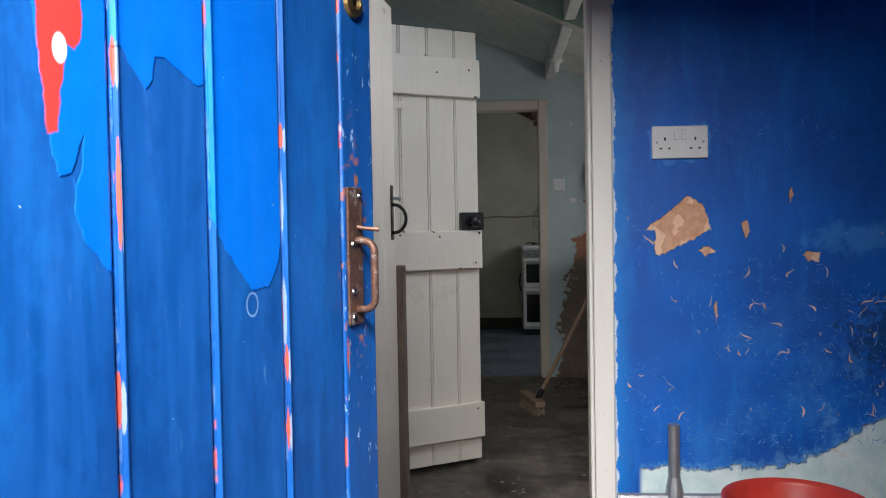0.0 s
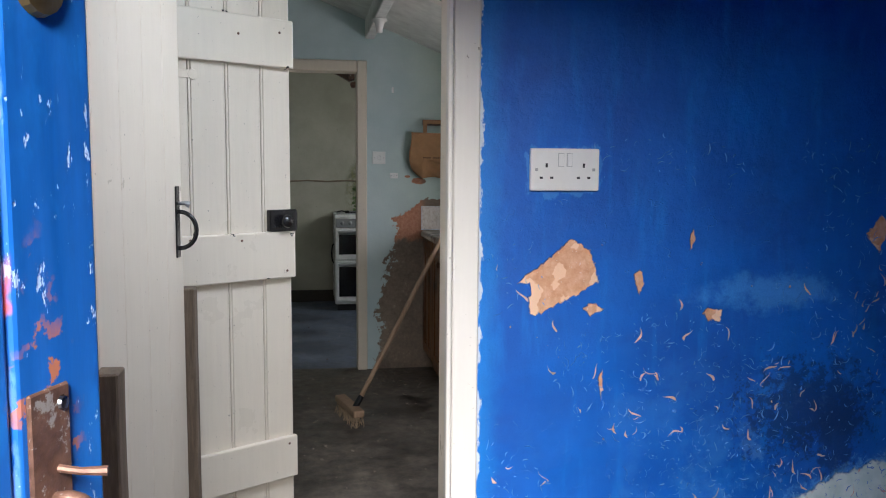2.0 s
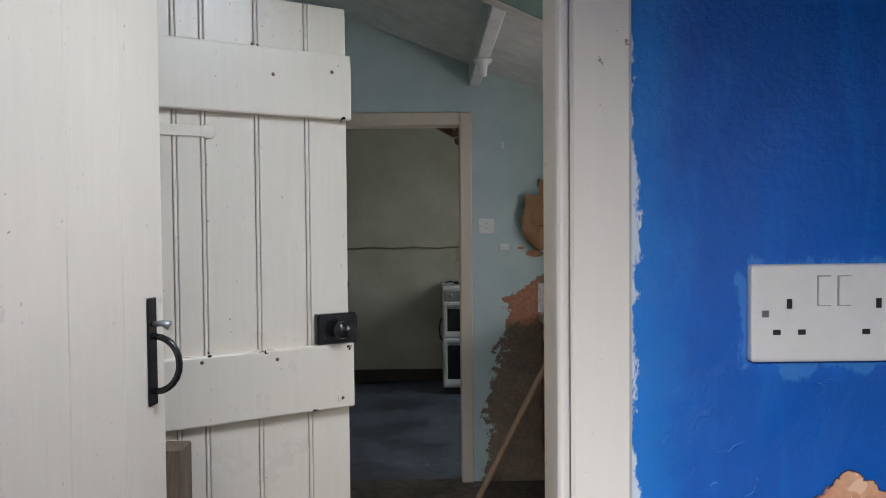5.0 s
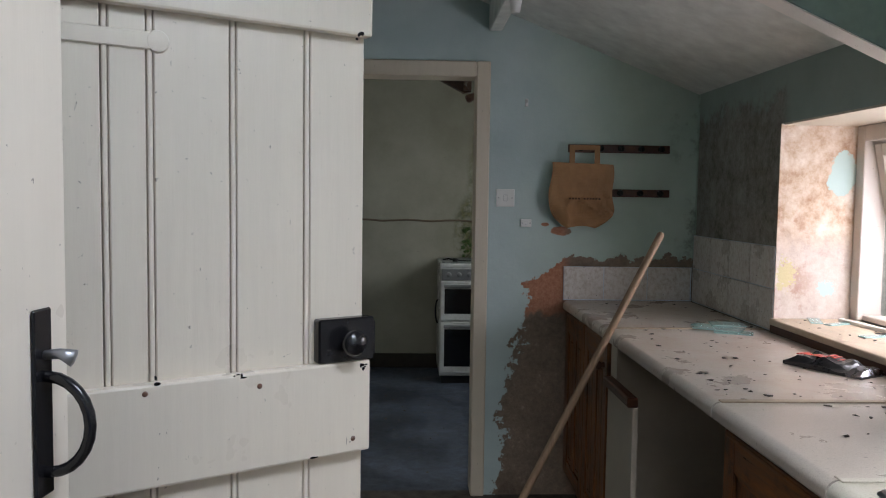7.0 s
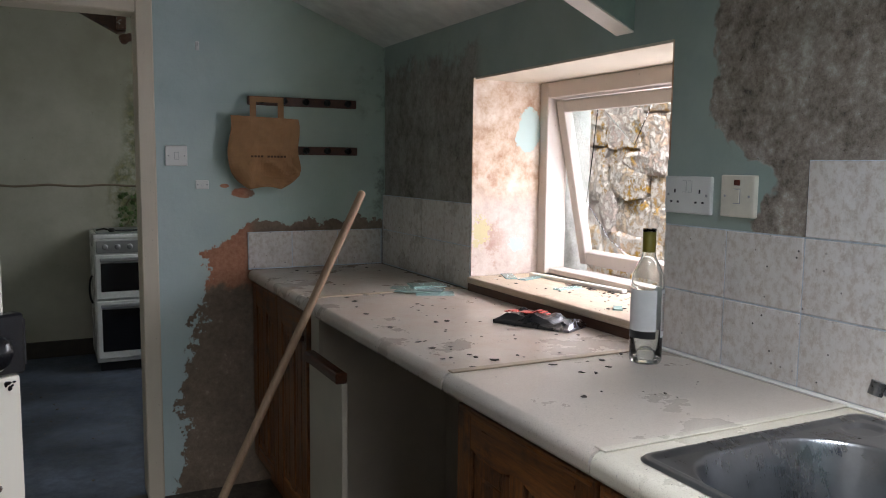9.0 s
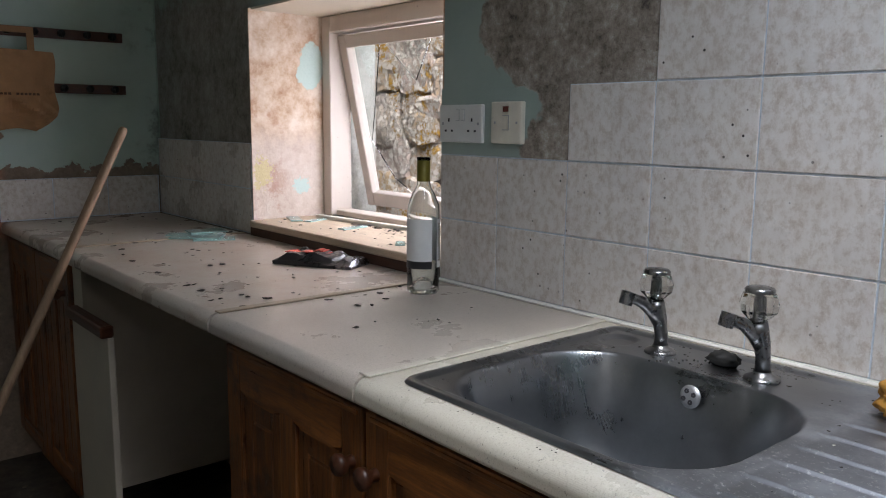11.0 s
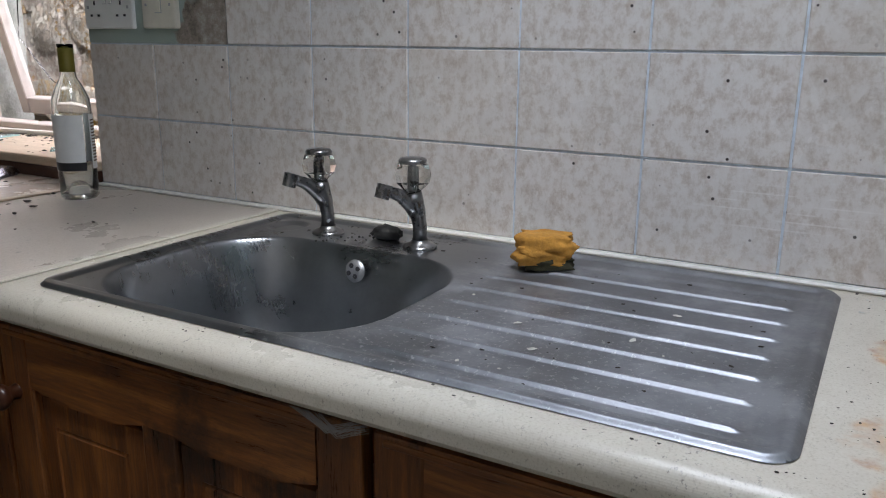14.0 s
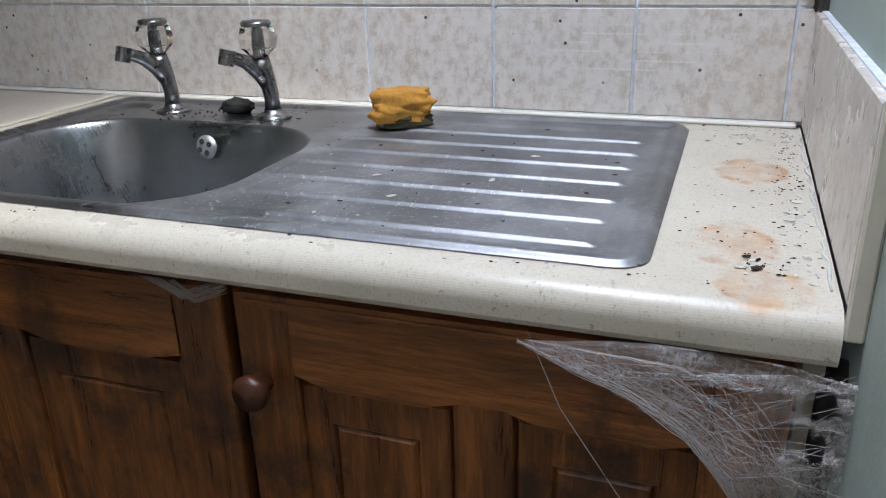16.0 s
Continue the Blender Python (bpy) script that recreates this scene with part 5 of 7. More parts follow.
# lamp holder on the purlin
lh = thing("lamp_holder", "white plastic lamp holder on the beam, no bulb", "lamp holder", (0.275, 4.97, 2.122))
bm = bmesh.new()
lathe(bm, (0.286, 4.97, 2.082), [(0.0005, 0.0395), (0.042, 0.0395), (0.044, 0.028), (0.026, 0.016), (0.019, -0.012), (0.017, -0.035), (0.0005, -0.035)], 20, None, False)
part("body", bm, WHITE_PLASTIC, lh, "", True)

# ---- worktop and units ----

def worktop(y0, y1, label):
    """Postformed top: a flat length and a rounded front edge."""
    prof = [(0.6405, CT), (0.64, CT)] + [(0.64 - 0.0215 * math.sin(radians(a)), CT - 0.0215 + 0.0215 * math.cos(radians(a))) for a in range(6, 91, 6)] + [(0.6185, CT - 0.033), (0.6215, CT - 0.0385), (0.627, CT - 0.04), (0.6405, CT - 0.04)]
    e = thing("worktop", label, "worktop", (0.92, (y0 + y1) / 2, CT - 0.04))
    b2 = bmesh.new()
    ra = [b2.verts.new((x, y0, z)) for x, z in prof]
    rb = [b2.verts.new((x, y1, z)) for x, z in prof]
    for i in range(len(prof)):
        j = (i + 1) % len(prof)
        b2.faces.new((ra[i], ra[j], rb[j], rb[i]))
    b2.faces.new(ra), b2.faces.new(list(reversed(rb)))
    part("front_edge", b2, LAMINATE, e, "rounded front edge")
    part("top_board", boxed((0.6405, y0, CT - 0.04), (1.2075, y1, CT)), LAMINATE, e)


# the sink length is cut out around the bowl
def sink_top():
    y0, y1, cx0, cx1, cy0, cy1 = 2.224, 3.340, 0.672, 1.168, 2.39, 3.27
    prof = [(cx0, CT), (0.64, CT)] + [(0.64 - 0.0215 * math.sin(radians(a)), CT - 0.0215 + 0.0215 * math.cos(radians(a))) for a in range(6, 91, 6)] + [(0.6185, CT - 0.033), (0.6215, CT - 0.0385), (0.627, CT - 0.04), (cx0, CT - 0.04)]
    e = thing("worktop", "cream speckled worktop around the sink, rust rings", "worktop", (0.9, 2.78, CT - 0.04))
    b2 = bmesh.new()
    ra = [b2.verts.new((x, y0, z)) for x, z in prof]
    rb = [b2.verts.new((x, y1, z)) for x, z in prof]
    for i in range(len(prof)):
        j = (i + 1) % len(prof)
        b2.faces.new((ra[i], ra[j], rb[j], rb[i]))
    b2.faces.new(ra), b2.faces.new(list(reversed(rb)))
    part("front_edge", b2, LAMINATE, e)
    part("end_run", boxed((cx0, y0, CT - 0.04), (1.2075, cy0, CT)), LAMINATE, e)
    part("end_run", boxed((cx0, cy1, CT - 0.04), (1.2075, y1, CT)), LAMINATE, e)
    part("back_run", boxed((cx1, cy0, CT - 0.04), (1.2075, cy1, CT)), LAMINATE, e)


sink_top()
worktop(3.346, 3.851, "cream laminate worktop beside the sink, dusty")
worktop(3.859, 4.883, "cream laminate worktop under the window, littered")
worktop(4.889, 5.655, "cream laminate worktop in the corner, dusty")
for y, lab in ((3.343, "thin cream joint strip in the worktop"), (3.855, "raised cream joint strip across the worktop"), (4.886, "thin joint strip across the worktop")):
    w = 0.011 if y > 3.4 else 0.014
    tagged(part("joint_strip", boxed((0.6375, y - w, CT + 0.0004), (1.206, y + w, CT + 0.0042), 0.0018, None, 2), JOINT_STRIP if y > 3.4 else LAMINATE), lab, "trim strip")

# sink
SX0, SX1, SY0, SY1 = 0.663, 1.182, 2.362, 3.296


def sd_round(px, py, x0, x1, y0, y1, r):
    qx = abs(px - (x0 + x1) / 2) - (x1 - x0) / 2 + r
    qy = abs(py - (y0 + y1) / 2) - (y1 - y0) / 2 + r
    return math.hypot(max(qx, 0), max(qy, 0)) + min(max(qx, qy), 0) - r


def smooth(a, b, v):
    t = min(1, max(0, (v - a) / (b - a)))
    return t * t * (3 - 2 * t)


RIBS = [0.709 + 0.0605 * i for i in range(7)]


def sink_height(x, y):
    edge = -sd_round(x, y, SX0, SX1, SY0, SY1, 0.03)
    h = 0.0012 + 0.005 * smooth(0, 0.007, edge) - 0.004 * smooth(0.014, 0.026, edge)
    bowl = -sd_round(x, y, 0.690, 1.036, 2.828, 3.250, 0.115)
    h -= 0.006 * smooth(-0.008, 0.004, bowl)
    h -= 0.165 * smooth(-0.010, 0.052, bowl) + 0.006 * smooth(0.05, 0.16, bowl)
    # drainer ribs, their inner ends following the bowl
    if y < 2.86:
        for i, rx in enumerate(RIBS):
            d = abs(x - rx)
            if d < 0.0056:
                inner = 2.812
                k = smooth(0.0056, 0.0008, d) * smooth(2.405, 2.420, y) * smooth(inner, inner - 0.035, y)
                h += 0.0036 * k
        pan = min(y - 2.400, 2.806 - y, x - 0.685, 1.128 - x)
        h -= 0.0022 * smooth(0, 0.012, pan)
    dish = -sd_round(x, y, 1.065, 1.145, 3.195, 3.265, 0.033)
    h -= 0.006 * smooth(0, 0.014, dish)
    return h


bm = bmesh.new()
NX, NY = 340, 300
grid = []
for i in range(NX + 1):
    row = []
    for j in range(NY + 1):
        x, y = SX0 + (SX1 - SX0) * i / NX, SY0 + (SY1 - SY0) * j / NY
        cx, cy = min(max(x, SX0 + 0.03), SX1 - 0.03), min(max(y, SY0 + 0.03), SY1 - 0.03)
        dx, dy = x - cx, y - cy
        if dx and dy and math.hypot(dx, dy) > 0.03:
            k = 0.03 / math.hypot(dx, dy)
            x, y = cx + dx * k, cy + dy * k
        row.append(bm.verts.new((x, y, CT + sink_height(x, y))))
    grid.append(row)
for i in range(NX):
    for j in range(NY):
        bm.faces.new((grid[i][j], grid[i + 1][j], grid[i + 1][j + 1], grid[i][j + 1]))
sink = thing("kitchen_sink", "stainless steel inset sink with ribbed drainer, grimy", "sink", (0.92, 2.83, CT))
part("basin_and_drainer", bm, STEEL, sink, "", True)
bm = bmesh.new()
lathe(bm, (0, 0, 0), [(0.0005, 0.004), (0.010, 0.005), (0.016, 0.003), (0.018, 0.0)], 20, Matrix.Translation((1.022, 3.030, CT - 0.030)) @ Matrix.Rotation(radians(-78), 4, "Y"), False)
ov = part("overflow", bm, ALUMINIUM, sink, "grimy round overflow grille", True)
for k in range(4):
    a = k * math.pi / 2 + 0.5
    bm = bmesh.new()
    lathe(bm, (0, 0, 0), [(0.0005, 0.0), (0.004, 0.0), (0.004, 0.001), (0.0005, 0.001)], 8, Matrix.Translation((1.022, 3.030, CT - 0.030)) @ Matrix.Rotation(radians(-78), 4, "Y") @ Matrix.Translation((0.009 * math.cos(a), 0.009 * math.sin(a), 0.0048)), False)
    part("overflow_hole", bm, SLOT, ov)
bm = bmesh.new()
lathe(bm, (0.88, 3.03, CT - 0.1725), [(0.0005, 0.001), (0.016, 0.001), (0.02, 0.003), (0.034, 0.0025), (0.036, 0.0)], 24, None, False)
part("waste", bm, CHROME, sink, "", True)


def tap(x, y):
    e = thing("tap", "tarnished chrome tap with clear faceted head", "tap", (x, y, CT), "sink taps")
    b2 = bmesh.new()
    lathe(b2, (x, y, CT + 0.0022), [(0.0005, 0.0), (0.027, 0.0), (0.027, 0.003), (0.023, 0.006), (0.014, 0.010), (0.0125, 0.014)], 24, None, False)
    part("flange", b2, CHROME, e, "", True)
    b2 = bmesh.new()
    tube(b2, [(x, y, CT + 0.01), (x, y, CT + 0.035), (x - 0.004, y + 0.002, CT + 0.06), (x - 0.01, y + 0.005, CT + 0.078), (x - 0.012, y + 0.006, CT + 0.092)], [0.0115, 0.0110, 0.0125, 0.0150, 0.0140], 18)
    tube(b2, [(x - 0.004, y + 0.002, CT + 0.052), (x - 0.014, y + 0.008, CT + 0.072), (x - 0.03, y + 0.017, CT + 0.088), (x - 0.046, y + 0.024, CT + 0.0955), (x - 0.056, y + 0.029, CT + 0.098)], [0.0105, 0.0120, 0.0105, 0.0088, 0.0092], 14)
    part("body", b2, CHROME, e, "", True)
    b2 = bmesh.new()
    rod(b2, (x - 0.0545, y + 0.028, CT + 0.108), (x - 0.0600, y + 0.031, CT + 0.087), 0.0118, 0.0112, 16)
    part("spout_tip", b2, CHROME, e)
    b2 = bmesh.new()
    lathe(b2, (x - 0.012, y + 0.006, CT + 0.092), [(0.010, 0.0), (0.0135, 0.003), (0.0262, 0.015), (0.0288, 0.028), (0.0240, 0.043), (0.0005, 0.0445)], 10, None, False)
    hd = part("head", b2, CRYSTAL, e, "clear faceted plastic tap head")
    b2 = bmesh.new()
    lathe(b2, (x - 0.012, y + 0.006, CT + 0.094), [(0.0005, 0.0), (0.008, 0.0), (0.0065, 0.02), (0.006, 0.038), (0.0005, 0.039)], 12, None, False)
    part("spindle", b2, CHROME, hd)
    b2 = bmesh.new()
    lathe(b2, (x - 0.012, y + 0.006, CT + 0.1368), [(0.0215, 0.0), (0.0222, 0.004), (0.019, 0.0075), (0.0005, 0.0085)], 20, None, False)
    part("cap", b2, CHROME, hd, "", True)


tap(1.096, 3.137)
tap(1.092, 2.955)
# dark rag and plug between the taps
bm = bmesh.new()
bmesh.ops.create_icosphere(bm, subdivisions=3, radius=1)
for vv in bm.verts:
    k = 1 + 0.35 * noise.noise(vv.co * 2.1) + 0.15 * noise.noise(vv.co * 6)
    vv.co = Vector((1.112 + 0.016 * vv.co.x * k, 3.03 + 0.026 * vv.co.y * k, CT + 0.0125 + 0.013 * vv.co.z * k))
tagged(part("plug", bm, RUBBER, None, "", True), "crumbled black rubber plug between the taps", "plug")
bm = bmesh.new()
for i in range(17):
    t = i / 16
    p = Vector((1.095 - 0.06 * t, 3.045 + 0.07 * t, CT + 0.006 + 0.004 * math.sin(i * 2.2)))
    bmesh.ops.create_icosphere(bm, subdivisions=1, radius=0.0022, matrix=Matrix.Translation(p))
tagged(part("plug_chain", bm, CHROME), "thin ball chain lying on the sink edge", "chain")


# pine units
def pine_door(y0, y1, z0, z1, knob_y, e, arched=True):
    """A framed door with a shaped top rail and a fielded panel; its face looks to -x."""
    xb, xf = 0.655, 0.634
    st = 0.058
    part("stile", boxed((xf, y0, z0), (xb, y0 + st, z1), 0.003, None, 2), PINE, e)
    part("stile", boxed((xf, y1 - st, z0), (xb, y1, z1), 0.003, None, 2), PINE, e)
    part("bottom_rail", boxed((xf, y0 + st, z0), (xb, y1 - st, z0 + st), 0.003), PINE_RAIL, e)
    b2 = bmesh.new()
    n = 20
    a0, a1 = y0 + st, y1 - st
    front, rear = [], []
    for x, lst in ((xf, front), (xb, rear)):
        for i in range(n + 1):
            t = i / n
            low = z1 - 0.080 - (0.011 * (smooth(0.44, 0.36, t) * smooth(0.0, 0.10, t) + smooth(0.56, 0.64, t) * smooth(1.0, 0.90, t)) if arched else 0)
            lst.append((b2.verts.new((x, a0 + (a1 - a0) * t, low)), b2.verts.new((x, a0 + (a1 - a0) * t, z1))))
    for i in range(n):
        b2.faces.new((front[i][0], front[i + 1][0], front[i + 1][1], front[i][1]))
        b2.faces.new((rear[i][0], rear[i][1], rear[i + 1][1], rear[i + 1][0]))
        b2.faces.new((front[i][0], rear[i][0], rear[i + 1][0], front[i + 1][0]))
        b2.faces.new((front[i][1], front[i + 1][1], rear[i + 1][1], rear[i][1]))
    part("top_rail", b2, PINE_RAIL, e)
    part("panel", boxed((xf + 0.012, y0 + st - 0.004, z0 + st - 0.004), (xb - 0.002, y1 - st + 0.004, z1 - 0.04)), PINE, e)
    # upright between two fielded panels
    ym = (a0 + a1) / 2
    part("muntin", boxed((xf + 0.0006, ym - 0.028, z0 + st), (xb - 0.004, ym + 0.028, z1 - 0.06), 0.004, None, 2), PINE, e)
    for p0, p1 in ((a0, ym - 0.028), (ym + 0.028, a1)):
        b2 = bmesh.new()
        g = 0.034 * min(1.0, (p1 - p0) / 0.15)
        top = z1 - 0.088
        rings = []
        for dx, ins in ((0.0118, 0.001), (0.0062, 0.004), (0.0058, g), (0.0092, g + 0.0025), (0.0056, g + 0.0055)):
            rings.append([b2.verts.new((xf + dx, yy, zz)) for yy, zz in ((p0 + ins, z0 + st + ins), (p1 - ins, z0 + st + ins), (p1 - ins, top - ins * 1.25), (p0 + ins, top - ins * 1.25))])
        for ra, rb in zip(rings, rings[1:]):
            for k in range(4):
                b2.faces.new((ra[k], rb[k], rb[(k + 1) % 4], ra[(k + 1) % 4]))
        b2.faces.new(list(reversed(rings[-1])))
        bmesh.ops.recalc_face_normals(b2, faces=b2.faces)
        part("raised_field", b2, PINE, e)
    # routed beads down the stiles and along the top edge
    for yy in (a0, a1):
        part("bead", boxed((xf + 0.0015, yy - 0.0035, z0 + st), (xf + 0.013, yy + 0.0035, z1 - 0.085), 0.0025, None, 2), PINE, e)
    part("top_bead", boxed((xf - 0.002, y0 + 0.012, z1 - 0.013), (xf + 0.0025, y1 - 0.012, z1 - 0.005), 0.0018, None, 2), PINE_RAIL, e)
    if knob_y is not None:
        b2 = bmesh.new()
        lathe(b2, (0, 0, 0), [(0.011, 0.0), (0.009, 0.010), (0.0165, 0.018), (0.0185, 0.025), (0.016, 0.031), (0.0005, 0.0335)], 24, Matrix.Translation((xf, knob_y, z1 - 0.092)) @ Matrix.Rotation(radians(-90), 4, "Y"), False)
        part("knob", b2, PINE_KNOB, e, "dark turned wooden knob", True)


def unit(y0, y1, label):
    e = thing("base_unit", label, "cabinet", ((0.92), (y0 + y1) / 2, 0.0), "pine base units")
    part("side_panel", boxed((0.656, y0, 0.12), (1.195, y0 + 0.016, CT - 0.0405)), MELAMINE, e, "white melamine side")
    part("side_panel", boxed((0.656, y1 - 0.016, 0.12), (1.195, y1, CT - 0.0405)), MELAMINE, e, "white melamine side")
    part("base_panel", boxed((0.656, y0 + 0.016, 0.12), (1.195, y1 - 0.016, 0.136)), MELAMINE, e)
    part("back_panel", boxed((1.185, y0 + 0.016, 0.136), (1.195, y1 - 0.016, CT - 0.24)), MELAMINE, e)
    part("top_rail", boxed((0.656, y0 + 0.016, CT - 0.1), (0.674, y1 - 0.016, CT - 0.0405)), PINE_RAIL, e)
    part("plinth", boxed((0.70, y0, 0.0), (0.718, y1, 0.12)), PINE_RAIL, e)
    return e


u1 = unit(2.226, 3.338, "stained pine sink cabinet with wooden knobs, cobwebbed")
pine_door(2.247, 2.733, 0.13, 0.862, 2.709, u1)
pine_door(2.746, 3.335, 0.13, 0.862, 3.308, u1)
u2 = unit(3.340, 3.818, "stained pine cabinet beside the sink")
pine_door(3.343, 3.812, 0.13, 0.862, 3.372, u2)
u3 = unit(4.886, 5.650, "dark stained pine corner cabinet, worn")
pine_door(4.892, 5.262, 0.13, 0.862, 4.93, u3)
pine_door(5.268, 5.645, 0.13, 0.862, None, u3)
# white drawer front left hanging in the gap
wd = thing("loose_cabinet_door", "white cabinet door with a wooden pull, hanging in the gap", "cabinet door", (0.64, 4.70, 0.0))
part("leaf", boxed((0.630, 4.53, 0.02), (0.648, 4.850, 0.715), 0.002), MELAMINE, wd)
part("pull", boxed((0.612, 4.53, 0.7155), (0.648, 4.850, 0.748), 0.004), PINE_KNOB, wd, "wooden pull rail along the top")
tagged(part("filler_panel", boxed((0.648, 4.80, 0.12), (0.66, 4.884, CT - 0.0405)), MELAMINE), "white filler panel under the worktop", "panel")
tagged(part("back_panel", boxed((1.15, 3.83, 0.0), (1.165, 4.88, 0.80)), MELAMINE), "grubby white panel behind the appliance gap", "panel")

# ---- broom ----
br = thing("broom", "wooden broom leaning on the worktop, bristles on the floor", "broom", (0.12, 4.5, 0.0))
top_p, low_p = Vector((0.756, 4.70, 1.262)), Vector((0.125, 4.56, 0.085))
bm = bmesh.new()
N = 14
tube(bm, [low_p.lerp(top_p, i / N) for i in range(N + 1)] + [top_p + (top_p - low_p).normalized() * 0.008], [0.0125] * (N + 1) + [0.008], 12)
part("handle", bm, BROOM_WOOD, br, "long pale wooden handle", True)
hd_dir = Vector((0.098, -0.38, 0)).normalized()
hm = Matrix.Translation((0.095, 4.62, 0.0)) @ Matrix.Rotation(math.atan2(hd_dir.y, hd_dir.x), 4, "Z")
part("head", boxed((-0.165, -0.03, 0.055), (0.165, 0.03, 0.092), 0.008, hm, 2), BROOM_WOOD, br)
bm = bmesh.new()
for i in range(220):
    px, py = RND.uniform(-0.158, 0.158), RND.uniform(-0.026, 0.026)
    rod(bm, (px, py, 0.056), (px + RND.uniform(-0.01, 0.01), py * 1.3 + RND.uniform(-0.01, 0.01), 0.002), 0.0018, 0.0012, 4)
bmesh.ops.transform(bm, matrix=hm, verts=bm.verts)
tagged(part("bristles", bm, simple("tan_bristle", (0.34, 0.25, 0.16), 0.9, 0, 0.3, 80), br), kind="stuff")
bm = bmesh.new()
rod(bm, low_p + Vector((-0.02, -0.004, -0.03)), low_p + Vector((0.03, 0.007, 0.055)), 0.017, 0.015, 12)
part("socket", bm, BLACK_IRON, br, "black metal handle socket")

# ---- end wall: peg rails and paper bag ----
for x0, x1, z0, z1, lab in ((0.626, 1.09, 1.588, 1.624, "dark wooden peg rail on the end wall"), (0.626, 1.094, 1.389, 1.424, "lower dark wooden peg rail on the end wall")):
    e = thing("peg_rail", lab, "rail", ((x0 + x1) / 2, KY1, z0), "peg rails")
    part("board", boxed((x0, KY1 - 0.018, z0), (x1, KY1 - 0.0004, z1), 0.002), DARK_WOOD, e)
    for i in range(5):
        px = x0 + 0.05 + i * 0.092
        bm = bmesh.new()
        lathe(bm, (0, 0, 0), [(0.009, 0), (0.008, 0.015), (0.015, 0.022), (0.013, 0.03), (0.0005, 0.032)], 12, Matrix.Translation((px, KY1 - 0.018, (z0 + z1) / 2)) @ Matrix.Rotation(radians(90), 4, "X"), False)
        part("peg", bm, BLACK_IRON, e, "", True)
bag = thing("paper_bag", "crumpled brown paper bag hanging from the peg rail", "bag", (0.68, KY1 - 0.05, 1.25))
bm = bmesh.new()
NXB, NZB = 26, 26
sides = {}
for s in (0, 1):
    for i in range(NXB + 1):
        for j in range(NZB + 1):
            t, w = i / NXB, j / NZB
            half = 0.150 - 0.012 * w - 0.085 * (1 - min(1.0, w / 0.34)) ** 2.2
            x = 0.682 + (t - 0.5) * 2 * half + 0.006 * math.sin(w * 9)
            z = 1.246 + 0.295 * w + 0.012 * math.cos((t - 0.5) * 3) * (1 - w) - 0.008 * t * w
            bulge = 0.026 * math.sin(math.pi * t) ** 0.6 * (0.5 + 0.5 * (1 - w))
            fold = 0.5 - abs(noise.noise(Vector((x * 9 + z * 6, z * 8, s * 3 + 2))))
            cr = 0.018 * noise.noise(Vector((x * 11, z * 13, s * 3))) * (1.25 - w) + 0.085 * (fold - 0.35) * (1 - smooth(0.05, 0.75, w)) + 0.005 * noise.noise(Vector((x * 34, z * 30, s)))
            y = KY1 - 0.058 - (bulge + cr if s == 0 else -bulge * 0.6 - cr * 0.4)
            sides[s, i, j] = bm.verts.new((x, min(y, KY1 - 0.020), z))
for s in (0, 1):
    for i in range(NXB):
        for j in range(NZB):
            q = [sides[s, i, j], sides[s, i + 1, j], sides[s, i + 1, j + 1], sides[s, i, j + 1]]
            bm.faces.new(q if s == 0 else list(reversed(q)))
for i in range(NXB):
    bm.faces.new((sides[0, i, 0], sides[1, i, 0], sides[1, i + 1, 0], sides[0, i + 1, 0]))
for j in range(NZB):
    bm.faces.new((sides[0, 0, j], sides[0, 0, j + 1], sides[1, 0, j + 1], sides[1, 0, j]))
    bm.faces.new((sides[0, NXB, j], sides[1, NXB, j], sides[1, NXB, j + 1], sides[0, NXB, j + 1]))
part("sack", bm, PAPER, bag, "")
for dy in (-0.004,):
    bm = bmesh.new()
    for x0 in (0.622, 0.735):
        box(bm, (x0, KY1 - 0.066, 1.52), (x0 + 0.024, KY1 - 0.062, 1.600))
    box(bm, (0.622, KY1 - 0.066, 1.596), (0.759, KY1 - 0.062, 1.618))
    part("handle", bm, PAPER, bag, "flat folded paper handle")
bm = bmesh.new()
for i in range(11):
    if i != 4:
        box(bm, (0.618 + i * 0.0132, KY1 - 0.0935, 1.3755), (0.618 + i * 0.0132 + 0.009, KY1 - 0.0905, 1.3835))
part("print", bm, INK, bag, "faded dark print")

# ---- far room: cooker ----
ck = thing("cooker", "white freestanding double-oven cooker with black glass doors", "cooker", (0.385, 8.09, 0.0))
cx0, cx1, cf, cb = 0.140, 0.640, 7.835, 8.39
part("body", boxed((cx0, cf + 0.02, 0.06), (cx1, cb, 0.86), 0.006), ENAMEL, ck)
part("plinth", boxed((cx0 + 0.02, cf + 0.05, 0.0), (cx1 - 0.02, cb - 0.03, 0.06)), SLOT, ck)
part("hob", boxed((cx0 - 0.003, cf + 0.012, 0.8605), (cx1 + 0.003, cb, 0.888), 0.008, None, 2), ENAMEL, ck)
part("lid_edge", boxed((cx0 + 0.02, cf + 0.10, 0.8885), (cx1 - 0.02, cb - 0.03, 0.897), 0.002), STEEL_TRIM, ck)
panel = part("control_panel", boxed((cx0 + 0.012, cf - 0.003, 0.772), (cx1 - 0.012, cf + 0.019, 0.852), 0.004), STEEL_TRIM, ck)
for i in range(6):
    bm = bmesh.new()
    lathe(bm, (0, 0, 0), [(0.018, 0), (0.017, 0.014), (0.013, 0.018), (0.0005, 0.0185)], 18, Matrix.Translation((cx0 + 0.065 + i * 0.074, cf - 0.003, 0.812)) @ Matrix.Rotation(radians(90), 4, "X"), False)
    part("knob", bm, STEEL_TRIM, panel, "", True)
